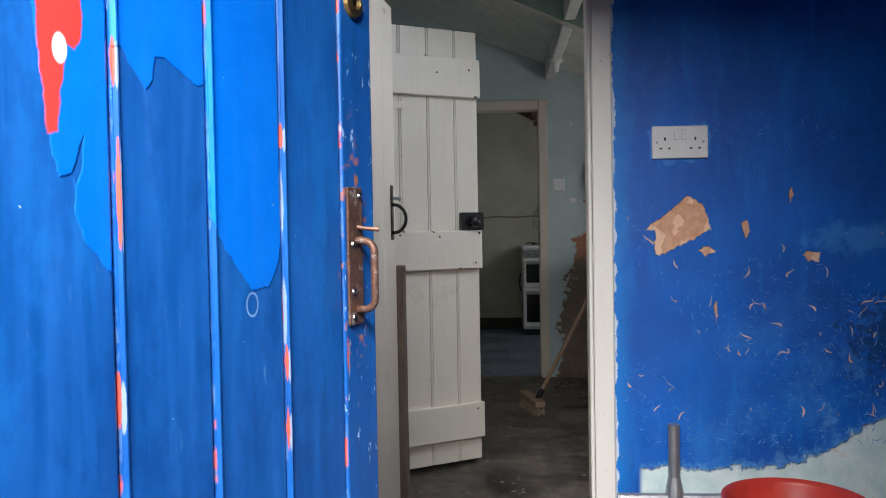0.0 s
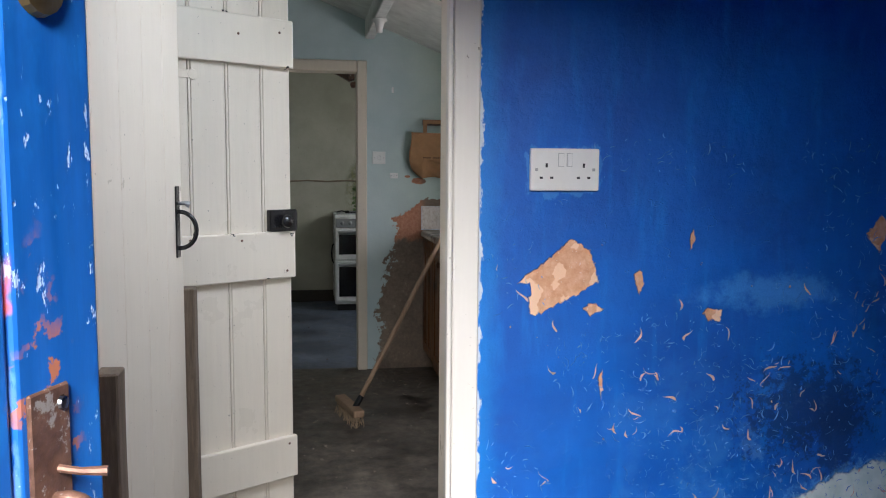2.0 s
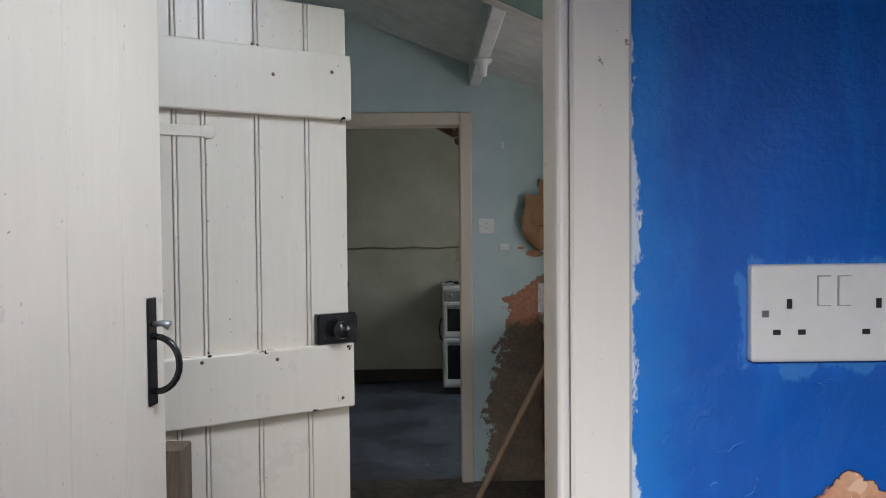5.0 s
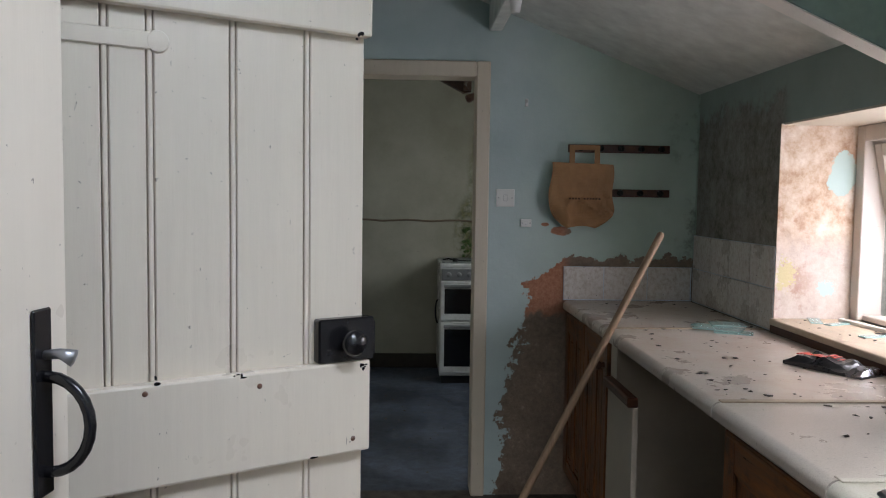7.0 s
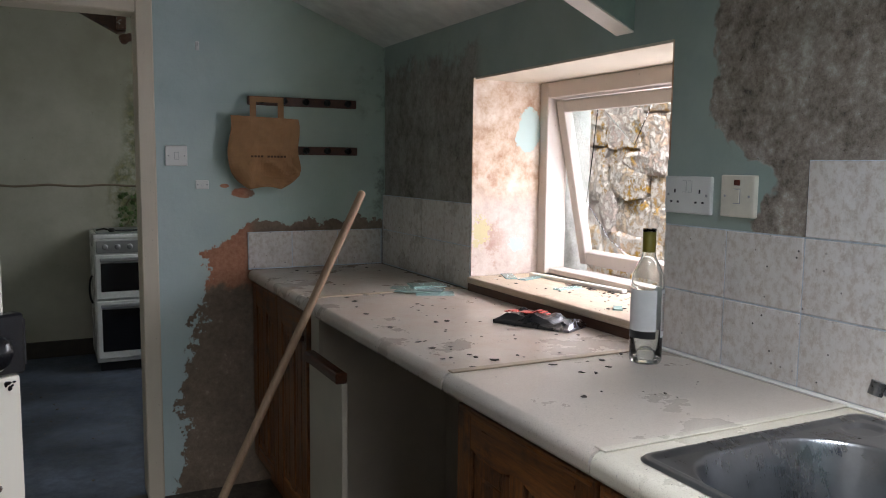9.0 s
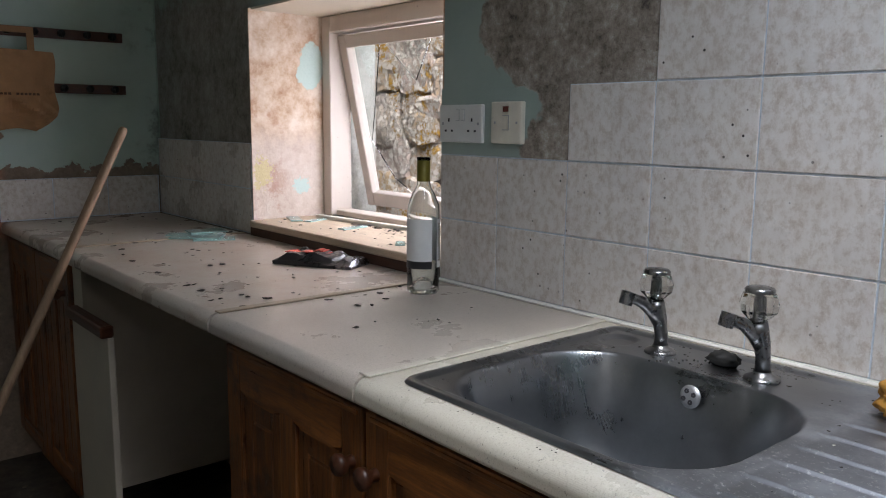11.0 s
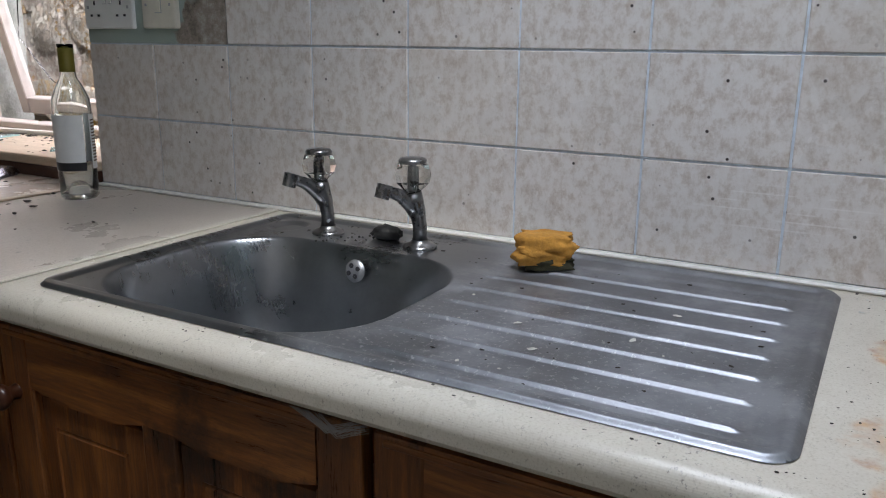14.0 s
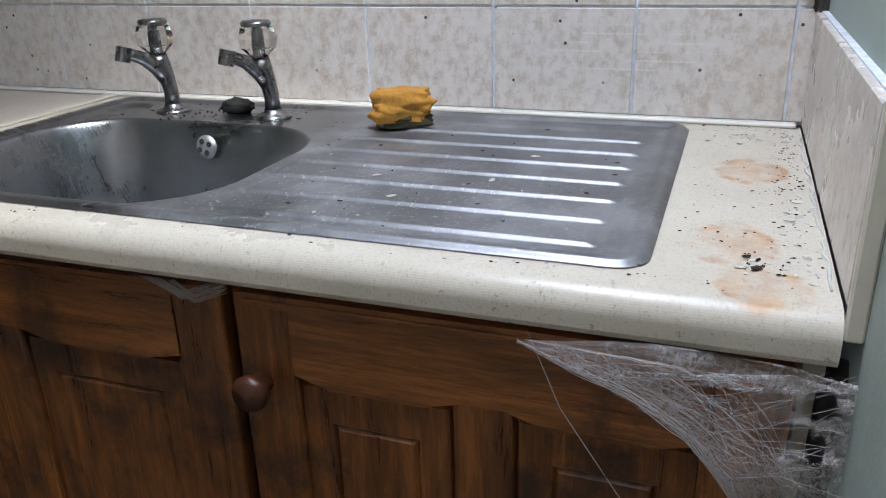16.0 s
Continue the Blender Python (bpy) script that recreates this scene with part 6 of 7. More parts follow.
for z0, z1 in ((0.475, 0.762), (0.085, 0.465)):
    dr = part("oven_door", boxed((cx0 + 0.004, cf - 0.006, z0), (cx1 - 0.004, cf + 0.019, z1), 0.006), ENAMEL, ck, "white oven door")
    part("door_glass", boxed((cx0 + 0.035, cf - 0.0085, z0 + 0.05), (cx1 - 0.035, cf - 0.0055, z1 - 0.055), 0.001), BLACK_GLASS, dr, "black glass")
    part("door_handle", boxed((cx0 + 0.03, cf - 0.024, z1 - 0.045), (cx1 - 0.03, cf - 0.007, z1 - 0.02), 0.005), STEEL_TRIM, dr)
bm = bmesh.new()
tube(bm, [(0.17, 8.05, 0.905), (0.21, 7.98, 0.918), (0.26, 7.95, 0.907), (0.34, 7.97, 0.905), (0.45, 8.0, 0.905)], 0.006, 8)
box(bm, (0.235, 7.93, 0.898), (0.275, 7.97, 0.922), 0.006)
tagged(part("power_cable", bm, RUBBER, None, "", True), "black plug and flex lying on the cooker", "cable")
bm = bmesh.new()
tube(bm, arc((cx0 - 0.004, 8.0, 0.52), 0.09, 95, 265, 10, (0.25, 0, 0), (0, 0, 1)), 0.006, 8)
part("side_cable", bm, RUBBER, ck, "black flex at the side")
# bracket under the far room's ceiling
bk = thing("wall_bracket", "dark iron bracket above the inner doorway", "bracket", (0.15, 6.27, 2.42))
bm = bmesh.new()
box(bm, (0.185, 6.20, 1.93), (0.225, 6.30, 2.419), 0.004)
part("post", bm, RUST_IRON, bk)
bm = bmesh.new()
front = [bm.verts.new((x, 6.225, z)) for x, z in ((-0.16, 2.10), (0.224, 2.10), (0.224, 1.925), (0.19, 1.917))]
rear = [bm.verts.new((v.co.x, 6.275, v.co.z)) for v in front]
bm.faces.new(front), bm.faces.new(list(reversed(rear)))
for k in range(4):
    bm.faces.new((front[k], front[(k + 1) % 4], rear[(k + 1) % 4], rear[k]))
part("gusset", bm, DARK_WOOD, bk, "dark triangular timber gusset")
bm = bmesh.new()
lathe(bm, (0, 0, 0), [(0.0005, 0.0), (0.020, 0.0), (0.024, 0.012), (0.018, 0.03), (0.018, 0.05), (0.0005, 0.052)], 14, Matrix.Translation((0.205, 6.235, 1.888)) @ Matrix.Rotation(radians(70), 4, "Y") @ Matrix.Rotation(radians(30), 4, "X"), False)
part("end_cap", bm, RUST_IRON, bk, "rusty pipe end", True)

# ivy grown in behind the cooker
iv = thing("ivy", "small green ivy growing on the damp wall behind the cooker", "plant", (0.42, 8.40, 0.90))
ivr = random.Random(6)
bm = bmesh.new()
tube(bm, [(0.36 + 0.03 * math.sin(k * 0.9) + 0.012 * k, 8.409, 0.89 + 0.033 * k) for k in range(9)], 0.003, 6)
part("stem", bm, simple("brown_ivy_stem", (0.12, 0.09, 0.04), 0.8), iv)
LEAF = simple("ivy_leaf", (0.085, 0.15, 0.035), 0.55, 0, 0.5, 40, 0.2)
for k in range(46):
    cx, cz, rad = ivr.uniform(0.34, 0.52), 0.90 + 0.23 * ivr.random(), ivr.uniform(0.010, 0.021)
    m = Matrix.Translation((cx, 8.40 - 0.02 * ivr.random(), cz)) @ Matrix.Rotation(ivr.uniform(-0.6, 0.6), 4, "X") @ Matrix.Rotation(ivr.uniform(-0.6, 0.6), 4, "Z") @ Matrix.Rotation(ivr.uniform(0, 6.28), 4, "Y")
    bm = bmesh.new()
    mid_v = bm.verts.new(m @ Vector((0, -0.003, 0)))
    ring = [bm.verts.new(m @ Vector((rad * q * math.cos(a * math.pi / 5), 0, rad * q * math.sin(a * math.pi / 5)))) for a, q in zip(range(10), (1.25, 0.7, 1.0, 0.65, 0.9, 0.45, 0.9, 0.65, 1.0, 0.7))]
    for a in range(10):
        bm.faces.new((mid_v, ring[a], ring[(a + 1) % 10]))
    part("leaf", bm, LEAF, iv)

# ---- bottle, packet, sponge ----
bo = thing("wine_bottle", "empty clear wine bottle with a pale label", "bottle", (1.088, 3.762, CT))
o = (1.088, 3.762, CT + 0.0006)
bm = bmesh.new()
prof = [(0.0005, 0.022), (0.016, 0.016), (0.026, 0.003), (0.033, 0.0), (0.0365, 0.006), (0.0368, 0.18), (0.0355, 0.198), (0.026, 0.222), (0.0165, 0.238), (0.0142, 0.255), (0.0138, 0.296), (0.0152, 0.298), (0.0150, 0.303)]
inner = [(0.0118, 0.303), (0.0115, 0.256), (0.0135, 0.240), (0.0225, 0.222), (0.0325, 0.197), (0.034, 0.18), (0.034, 0.012), (0.024, 0.009), (0.014, 0.022), (0.0005, 0.027)]
lathe(bm, o, prof + inner, 32, None, False)
bt = part("glass_body", bm, BOTTLE_GLASS, bo, "", True)
bt.visible_shadow = False


def sleeve(r, z0, z1, a0, a1, mat, nm, lab):
    b2 = bmesh.new()
    n = 24
    ra = [[], [], [], []]
    for i in range(n + 1):
        a = radians(a0 + (a1 - a0) * i / n)
        for k, (rr, zz) in enumerate(((r, z0), (r, z1), (r + 0.0004, z0), (r + 0.0004, z1))):
            ra[k].append(b2.verts.new((o[0] + rr * math.cos(a), o[1] + rr * math.sin(a), o[2] + zz)))
    for i in range(n):
        b2.faces.new((ra[0][i], ra[0][i + 1], ra[1][i + 1], ra[1][i]))
        b2.faces.new((ra[2][i], ra[3][i], ra[3][i + 1], ra[2][i + 1]))
    return part(nm, b2, mat, bo, lab, True)


sleeve(0.0371, 0.075, 0.168, 150, 262, PALE_PRINT, "label", "pale paper label")
sleeve(0.0371, 0.058, 0.0745, 150, 262, BLACK_PACK, "label_band", "black band of the label")
sleeve(0.0371, 0.060, 0.168, 285, 380, PALE_PRINT, "back_label", "printed back label")
for i in range(14):
    sleeve(0.0376, 0.075 + i * 0.0062, 0.0775 + i * 0.0062, 290, 318, INK, "print_line", "dark bars of print")
bm = bmesh.new()
lathe(bm, o, [(0.0146, 0.250), (0.0148, 0.2955), (0.0144, 0.2956)], 24, None, False)
part("capsule", bm, CAPSULE, bo, "olive capsule round the neck", True)
pk = thing("foil_packet", "torn black and red foil packet", "packet", (1.09, 4.22, CT))
pm = Matrix.Translation((1.095, 4.235, CT + 0.0008)) @ Matrix.Rotation(radians(-62), 4, "Z")


def crumple(w, d, h, seed, nx=18, ny=12):
    b2 = bmesh.new()
    g = {}
    for s in (0, 1):
        for i in range(nx + 1):
            for j in range(ny + 1):
                u, v2 = i / nx, j / ny
                x, y = (u - 0.5) * w, (v2 - 0.5) * d
                e2 = min(u, 1 - u, v2, 1 - v2)
                zz = h * (0.35 + 0.65 * smooth(0, 0.2, e2)) * (0.8 + 0.5 * noise.noise(Vector((x * 26, y * 26, seed)))) if s else 0.0
                x += 0.006 * noise.noise(Vector((v2 * 5, seed, 1)))
                g[s, i, j] = b2.verts.new((x, y, max(zz, 0.0005 * s)))
    for s in (0, 1):
        for i in range(nx):
            for j in range(ny):
                q = [g[s, i, j], g[s, i + 1, j], g[s, i + 1, j + 1], g[s, i, j + 1]]
                b2.faces.new(q)
    for i in range(nx):
        b2.faces.new((g[0, i, 0], g[0, i + 1, 0], g[1, i + 1, 0], g[1, i, 0]))
        b2.faces.new((g[0, i, ny], g[1, i, ny], g[1, i + 1, ny], g[0, i + 1, ny]))
    for j in range(ny):
        b2.faces.new((g[0, 0, j], g[1, 0, j], g[1, 0, j + 1], g[0, 0, j + 1]))
        b2.faces.new((g[0, nx, j], g[0, nx, j + 1], g[1, nx, j + 1], g[1, nx, j]))
    return b2


bm = crumple(0.19, 0.13, 0.036, 3.0)
bmesh.ops.transform(bm, matrix=pm, verts=bm.verts)
part("film", bm, BLACK_PACK, pk, "glossy black film")
bm = crumple(0.045, 0.125, 0.026, 8.0, 10, 12)
bmesh.ops.transform(bm, matrix=pm @ Matrix.Translation((0.118, 0.0, 0.0)), verts=bm.verts)
part("torn_end", bm, FOIL, pk, "torn silver foil end")
bm = bmesh.new()
for i in range(12):
    x0 = -0.09 + i * 0.011
    zz = 0.036 * (0.8 + 0.5 * noise.noise(Vector((x0 * 26 + 0.15, 0.1, 3.0)))) - 0.0005
    box(bm, (x0, -0.012 + 0.003 * math.sin(i), zz), (x0 + 0.0112, 0.020 + 0.003 * math.sin(i * 2), zz + 0.002))
bmesh.ops.transform(bm, matrix=pm, verts=bm.verts)
part("print", bm, RED_INK, pk, "red printed band")
spg = thing("sponge", "old orange sponge with a dark scourer, dried out", "sponge", (1.085, 2.74, CT))
for nm, mat, z0, z1, shift in (("scourer", SCOURER, 0.0035, 0.022, -0.003), ("foam", SPONGE, 0.010, 0.040, 0.003), ("foam", SPONGE, 0.024, 0.054, 0.000)):
    bm = bmesh.new()
    bmesh.ops.create_cube(bm, size=2.0)
    bmesh.ops.subdivide_edges(bm, edges=bm.edges, cuts=9, use_grid_fill=True)
    rot = Matrix.Rotation(radians(24), 4, "Z")
    for vv in bm.verts:
        c = vv.co.copy()
        q = c.lerp(c.normalized() * 1.12, 0.30)
        k = 1 + 0.34 * noise.noise(c * 1.1 + Vector((7, shift * 900, 1))) + 0.10 * noise.noise(c * 2.6 + Vector((1, 2, z0 * 90)))
        wd = 0.88 if nm == "scourer" else 1.0
        p = rot @ Vector((q.x * 0.026 * k * wd, (q.y * 0.037 * wd + shift) * k, 0))
        zz = (z0 + z1) / 2 + (z1 - z0) / 2 * q.z * (1 + 0.25 * noise.noise(c * 1.3 + Vector((3, 1, z0 * 70)))) + (0.008 * q.y * q.y - 0.005 * q.y + 0.004 * noise.noise(c * 1.1) if z0 > 0.03 else 0)
        vv.co = Vector((1.085 + p.x, 2.742 + p.y, CT + max(zz, 0.0032)))
    part(nm, bm, mat, spg, "", True)

# ---- entrance room things ----
bu = thing("bucket", "red plastic builder's bucket with grey splashes", "bucket", (0.72, 1.86, 0.0))
o = (0.625, 1.895, 0.104)
bm = bmesh.new()
lathe(bm, o, [(0.0005, 0.0), (0.115, 0.0), (0.125, 0.006), (0.162, 0.302), (0.171, 0.304), (0.172, 0.316), (0.166, 0.318), (0.1585, 0.302), (0.121, 0.008), (0.0005, 0.008)], 40, None, False)
part("tub", bm, RED_PLASTIC, bu, "", True)
bm = bmesh.new()
tube(bm, arc((o[0], o[1], 0.394), 0.176, 180, 360, 24, (1, 0, 0), (0, 0.35, 0.93)), 0.0035, 8)
part("bail", bm, ALUMINIUM, bu, "thin wire handle", True)
tagged(part("plank", boxed((0.42, 1.74, 0.0), (1.15, 2.04, 0.1032), 0.004), GREY_POST), "low grey timber block under the bucket", "plank")
st = thing("tube_stand", "dull grey metal tube stand against the blue wall", "stand", (0.375, 2.078, 0.0))
bm = bmesh.new()
tube(bm, [(0.375, 2.08, 0.012), (0.375, 2.08, 0.557)], 0.0155, 18)
part("upright", bm, ALUMINIUM, st, "dull aluminium tube")
bm = bmesh.new()
tube(bm, [(0.225, 2.075, 0.360), (0.365, 2.075, 0.360)], 0.014, 14)
tube(bm, [(0.385, 2.075, 0.360), (0.50, 2.075, 0.360)], 0.014, 14)
tube(bm, [(0.375, 2.0785, 0.350), (0.375, 2.0785, 0.375), (0.375, 2.0795, 0.415)], [0.027, 0.024, 0.0165], 18)
part("crossbar", bm, ALUMINIUM, st)
part("foot", boxed((0.33, 2.045, 0.0), (0.42, 2.105, 0.012), 0.002), ALUMINIUM, st)

# curled slivers of paint standing off the blue wall
cr = random.Random(33)
bm = bmesh.new()
count = 0
while count < 1200:
    x, z = cr.uniform(0.25, 1.3), 0.5 + 0.88 * cr.random() ** 1.3
    if noise.noise(Vector((x * 4, z * 4, 2.0))) + 0.60 * (1.02 - z) + 0.50 * (x - 0.62) < 0.0:
        continue
    ln, wd, cv = 0.004 + 0.021 * cr.random() ** 2, cr.uniform(0.0005, 0.0018), cr.uniform(-1.2, 1.2)
    a = cr.uniform(0, 6.28)
    prev = None
    for i in range(6):
        t = i / 5 - 0.5
        px = x + ln * (t * math.cos(a) - cv * t * t * math.sin(a))
        pz = z + ln * (t * math.sin(a) + cv * t * t * math.cos(a))
        w2 = wd * (1 - 3.2 * t * t)
        ox, oz = -math.sin(a) * w2, math.cos(a) * w2
        row = [bm.verts.new((px, 2.1096, pz)), bm.verts.new((px + ox, 2.1096 - 0.0012 - abs(w2) * 0.8, pz + oz)), bm.verts.new((px + ox * 1.1, 2.1096 - 0.0004 - abs(w2) * 0.7, pz + oz * 1.15))]
        if prev:
            for k in range(2):
                bm.faces.new((prev[k], prev[k + 1], row[k + 1], row[k]))
        prev = row
    count += 1
tagged(part("paint_curls", bm, simple("pale_blue_paint_back", (0.14, 0.36, 0.75), 0.6, 0, 0.5, 60, 0.2)), "curled slivers of blue paint on the wall", "paint flakes", "", "stuff")

# narrow tears in the blue paint that show the plaster
sc = random.Random(51)
bm = bmesh.new()
count = 0
while count < 75:
    x, z = sc.uniform(0.26, 1.25), sc.uniform(0.56, 1.12)
    if noise.noise(Vector((x * 4, z * 4, 2.0))) + 0.40 * (1.0 - z) + 0.3 * (x - 0.62) < 0.0:
        continue
    for arm in range(sc.choice((1, 1, 2))):
        ln, wd, a = sc.uniform(0.008, 0.034), sc.uniform(0.0008, 0.0030), sc.gauss(1.57, 0.6) + arm * sc.uniform(0.7, 1.6)
        prev = None
        for i in range(7):
            t = i / 6
            bend = 0.25 * ln * math.sin(t * 3.0 + count)
            px, pz = x + ln * t * math.cos(a) - bend * math.sin(a), z + ln * t * math.sin(a) + bend * math.cos(a)
            w2 = wd * (0.25 + math.sin(math.pi * min(1, t + 0.12)) * sc.uniform(0.5, 1.1)) if i < 6 else 0.0003
            row = [bm.verts.new((px - w2 * math.sin(a), 2.1092, pz + w2 * math.cos(a))), bm.verts.new((px + w2 * math.sin(a), 2.1092, pz - w2 * math.cos(a)))]
            if prev:
                bm.faces.new((prev[0], prev[1], row[1], row[0]))
            prev = row
    count += 1
tagged(part("paint_tears", bm, simple("pink_plaster_tear", (0.74, 0.46, 0.38), 0.9, 0, 0.3, 60, 0.3)), "narrow pink tears in the blue paint", "paint flakes", "", "stuff")

# ---- litter ----
def litter(name, label, spots, mat, seed, size, thin=0.35):
    rr = random.Random(seed)
    b2 = bmesh.new()
    for (x0, x1, y0, y1, z, n) in spots:
        for _ in range(n):
            s = size * rr.uniform(0.35, 1.0) ** 2
            res = bmesh.ops.create_icosphere(b2, subdivisions=1, radius=1)
            c = Vector((rr.uniform(x0, x1), rr.uniform(y0, y1), z))
            rz = Matrix.Rotation(rr.uniform(0, 6.28), 3, "Z")
            el = rr.uniform(0.4, 1.0)
            for vv in res["verts"]:
                k = 1 + rr.uniform(-0.35, 0.35)
                p = rz @ Vector((vv.co.x * s * k, vv.co.y * s * el * k, 0))
                vv.co = c + p + Vector((0, 0, (vv.co.z + 1) * s * thin * 0.5 * k))
    return tagged(part(name, b2, mat), label, "litter", "", "stuff")


litter("crumbs", "dead flies and crumbs scattered on the worktop", [(0.66, 1.15, 3.37, 3.84, CT + 0.0005, 20), (0.66, 1.15, 3.88, 4.87, CT + 0.0005, 70), (0.68, 1.17, 4.91, 5.62, CT + 0.0005, 26), (1.10, 1.19, 4.86, 5.0, CT + 0.0005, 40), (0.66, 0.78, 3.87, 4.05, CT + 0.0005, 12), (1.215, 1.48, 3.9, 4.8, 0.964, 60), (1.40, 1.49, 4.2, 4.55, 0.964, 90)], DEBRIS, 3, 0.0105)
litter("grit", "fine dark grit along the worktop", [(0.70, 1.19, 2.235, 2.35, CT + 0.0005, 90), (1.185, 1.195, 2.3, 3.3, CT + 0.0005, 120), (0.642, 0.662, 2.3, 3.3, CT + 0.0005, 60), (0.9, 1.19, 2.235, 2.26, CT + 0.0005, 90), (0.66, 1.1, 2.232, 2.27, CT + 0.0005, 110)], DEBRIS, 13, 0.0022)
litter("dead_moth", "crumpled dead moth in web on the worktop", [(0.685, 0.715, 2.274, 2.292, CT + 0.0008, 16)], DEBRIS, 31, 0.0045, 0.6)
litter("web_fluff", "grey fluff of web on the worktop", [(0.68, 0.72, 2.268, 2.296, CT + 0.0006, 10), (1.12, 1.19, 2.236, 2.30, CT + 0.0006, 22), (0.66, 0.75, 2.230, 2.246, CT + 0.0006, 10)], PALE_FLAKE, 41, 0.0045, 0.3)
litter("crumbs_in_sink", "dark grit and flakes on the sink", [(0.74, 1.0, 2.9, 3.15, CT - 0.1712, 16), (0.69, 1.12, 2.42, 2.83, CT + 0.0003, 70), (1.05, 1.17, 2.8, 3.25, CT + 0.0022, 40)], DEBRIS, 5, 0.004)
litter("paint_flakes", "pale flakes of paint and plaster on the surfaces", [(0.70, 0.78, 3.72, 3.80, CT + 0.0005, 6), (0.74, 1.0, 2.9, 3.15, CT - 0.1712, 10), (0.72, 1.1, 2.45, 2.8, CT + 0.0003, 14), (1.1, 1.2, 2.235, 2.34, CT + 0.0005, 26), (0.68, 0.9, 2.228, 2.26, CT + 0.0005, 20), (1.0, 1.18, 4.6, 5.0, CT + 0.0005, 20), (1.25, 1.46, 4.0, 4.75, 0.964, 30)], PALE_FLAKE, 9, 0.007, 0.2)
litter("floor_rubble", "bits of plaster and dust on the floor", [(-0.4, 0.6, 2.3, 5.5, 0.0, 200), (-0.5, 0.1, 2.15, 3.2, 0.0, 120), (0.25, 0.6, 5.2, 5.65, 0.0, 60), (-0.5, 0.2, 5.9, 7.7, 0.0, 60)], simple("dusty_rubble", (0.24, 0.20, 0.16), 0.9, 0, 0.4, 60, 0.5), 11, 0.011, 0.6)
gs = thing("glass_shards", "broken pieces of window glass on the worktop", "glass", (1.06, 4.86, CT))
rr = random.Random(4)
for cx, cy, w, d, zz in ((1.06, 4.80, 0.13, 0.07, 0.0006), (1.03, 4.86, 0.16, 0.10, 0.0052), (1.09, 4.93, 0.12, 0.09, 0.0098), (1.02, 4.96, 0.1, 0.05, 0.0006)):
    bm = boxed((-w / 2, -d / 2, 0), (w / 2, d / 2, 0.004), 0.0, Matrix.Translation((cx, cy, CT + zz)) @ Matrix.Rotation(rr.uniform(-0.8, 0.8), 4, "Z"))
    part("shard", bm, EDGE_GLASS, gs)
gs2 = thing("sill_glass", "slivers of broken glass on the window board", "glass", (1.40, 4.65, 0.9636))
for cx, cy, w, d, a in ((1.40, 4.70, 0.16, 0.03, 0.4), (1.33, 4.76, 0.12, 0.04, 1.2), (1.36, 4.45, 0.1, 0.03, 0.2), (1.28, 4.1, 0.06, 0.025, 0.9)):
    part("shard", boxed((-w / 2, -d / 2, 0), (w / 2, d / 2, 0.004), 0.0, Matrix.Translation((cx, cy, 0.9638)) @ Matrix.Rotation(a, 4, "Z")), EDGE_GLASS, gs2)
tagged(part("loose_bead", boxed((1.438, 4.30, 0.9637), (1.458, 4.76, 0.976), 0.002, Matrix.Translation((1.448, 4.5, 0)) @ Matrix.Rotation(radians(6), 4, "Z") @ Matrix.Translation((-1.448, -4.5, 0))), WHITE_TRIM), "loose white glazing bead on the window board", "glazing bead")
# cobweb in the corner under the worktop
cw = random.Random(12)
bm = bmesh.new()
LINE = [Vector(p) for p in ((0.606, 2.452, 0.868), (0.600, 2.41, 0.853), (0.597, 2.365, 0.838), (0.594, 2.32, 0.812), (0.592, 2.285, 0.77), (0.596, 2.262, 0.70), (0.60, 2.25, 0.62))]


def on_line(t):
    k = min(int(t * (len(LINE) - 1)), len(LINE) - 2)
    return LINE[k].lerp(LINE[k + 1], t * (len(LINE) - 1) - k)


for i in range(7):
    tube(bm, [on_line(j / 24) + Vector((0, 0, 0.0016 * math.sin(j * (1 + 0.3 * i) + i) + 0.004 * (j / 24) * i)) for j in range(25)], 0.00035, 3)
for i in range(330):
    t0 = cw.random() ** 0.8 * 0.9
    kind = cw.random()
    if kind < 0.75:
        # long threads lying along the hanging edge
        t1 = min(1.0, t0 + cw.uniform(0.15, 0.6))
        up0, up1 = 0.06 * cw.random() ** 3, 0.07 * cw.random() ** 2
        pts = []
        for k in range(7):
            q = on_line(t0 + (t1 - t0) * k / 6) + Vector((0.004 * cw.random(), -0.5 * (up0 + (up1 - up0) * k / 6), up0 + (up1 - up0) * k / 6 + cw.uniform(-0.0012, 0.0012)))
            q.y, q.z = max(q.y, 2.2262), min(q.z, 0.870)
            pts.append(q)
    else:
        a = on_line(0.3 + 0.7 * cw.random())
        b = Vector((0.59 + 0.035 * cw.random(), 2.2115 + 0.03 * cw.random() ** 3, min(0.87, a.z + cw.uniform(-0.05, 0.08))))
        c = a.lerp(b, 0.5) + Vector((0, 0, cw.uniform(-0.012, 0.02)))
        c.z = min(c.z, 0.87)
        pts = [a, a.lerp(c, 0.5) + Vector((0, 0, cw.uniform(-0.003, 0.003))), c, c.lerp(b, 0.5) + Vector((0, 0, cw.uniform(-0.003, 0.003))), b]
    tube(bm, pts, cw.choice([0.00006, 0.00009, 0.00012, 0.00020]), 3)
for i in range(60):
    p = on_line(cw.uniform(0.1, 1)) + Vector((0.004, -0.06 * cw.random() ** 2, 0.04 * cw.random()))
    p.y, p.z = max(p.y, 2.228), min(p.z, 0.868)
    bmesh.ops.create_icosphere(bm, subdivisions=1, radius=cw.uniform(0.0004, 0.0011), matrix=Matrix.Translation(p))
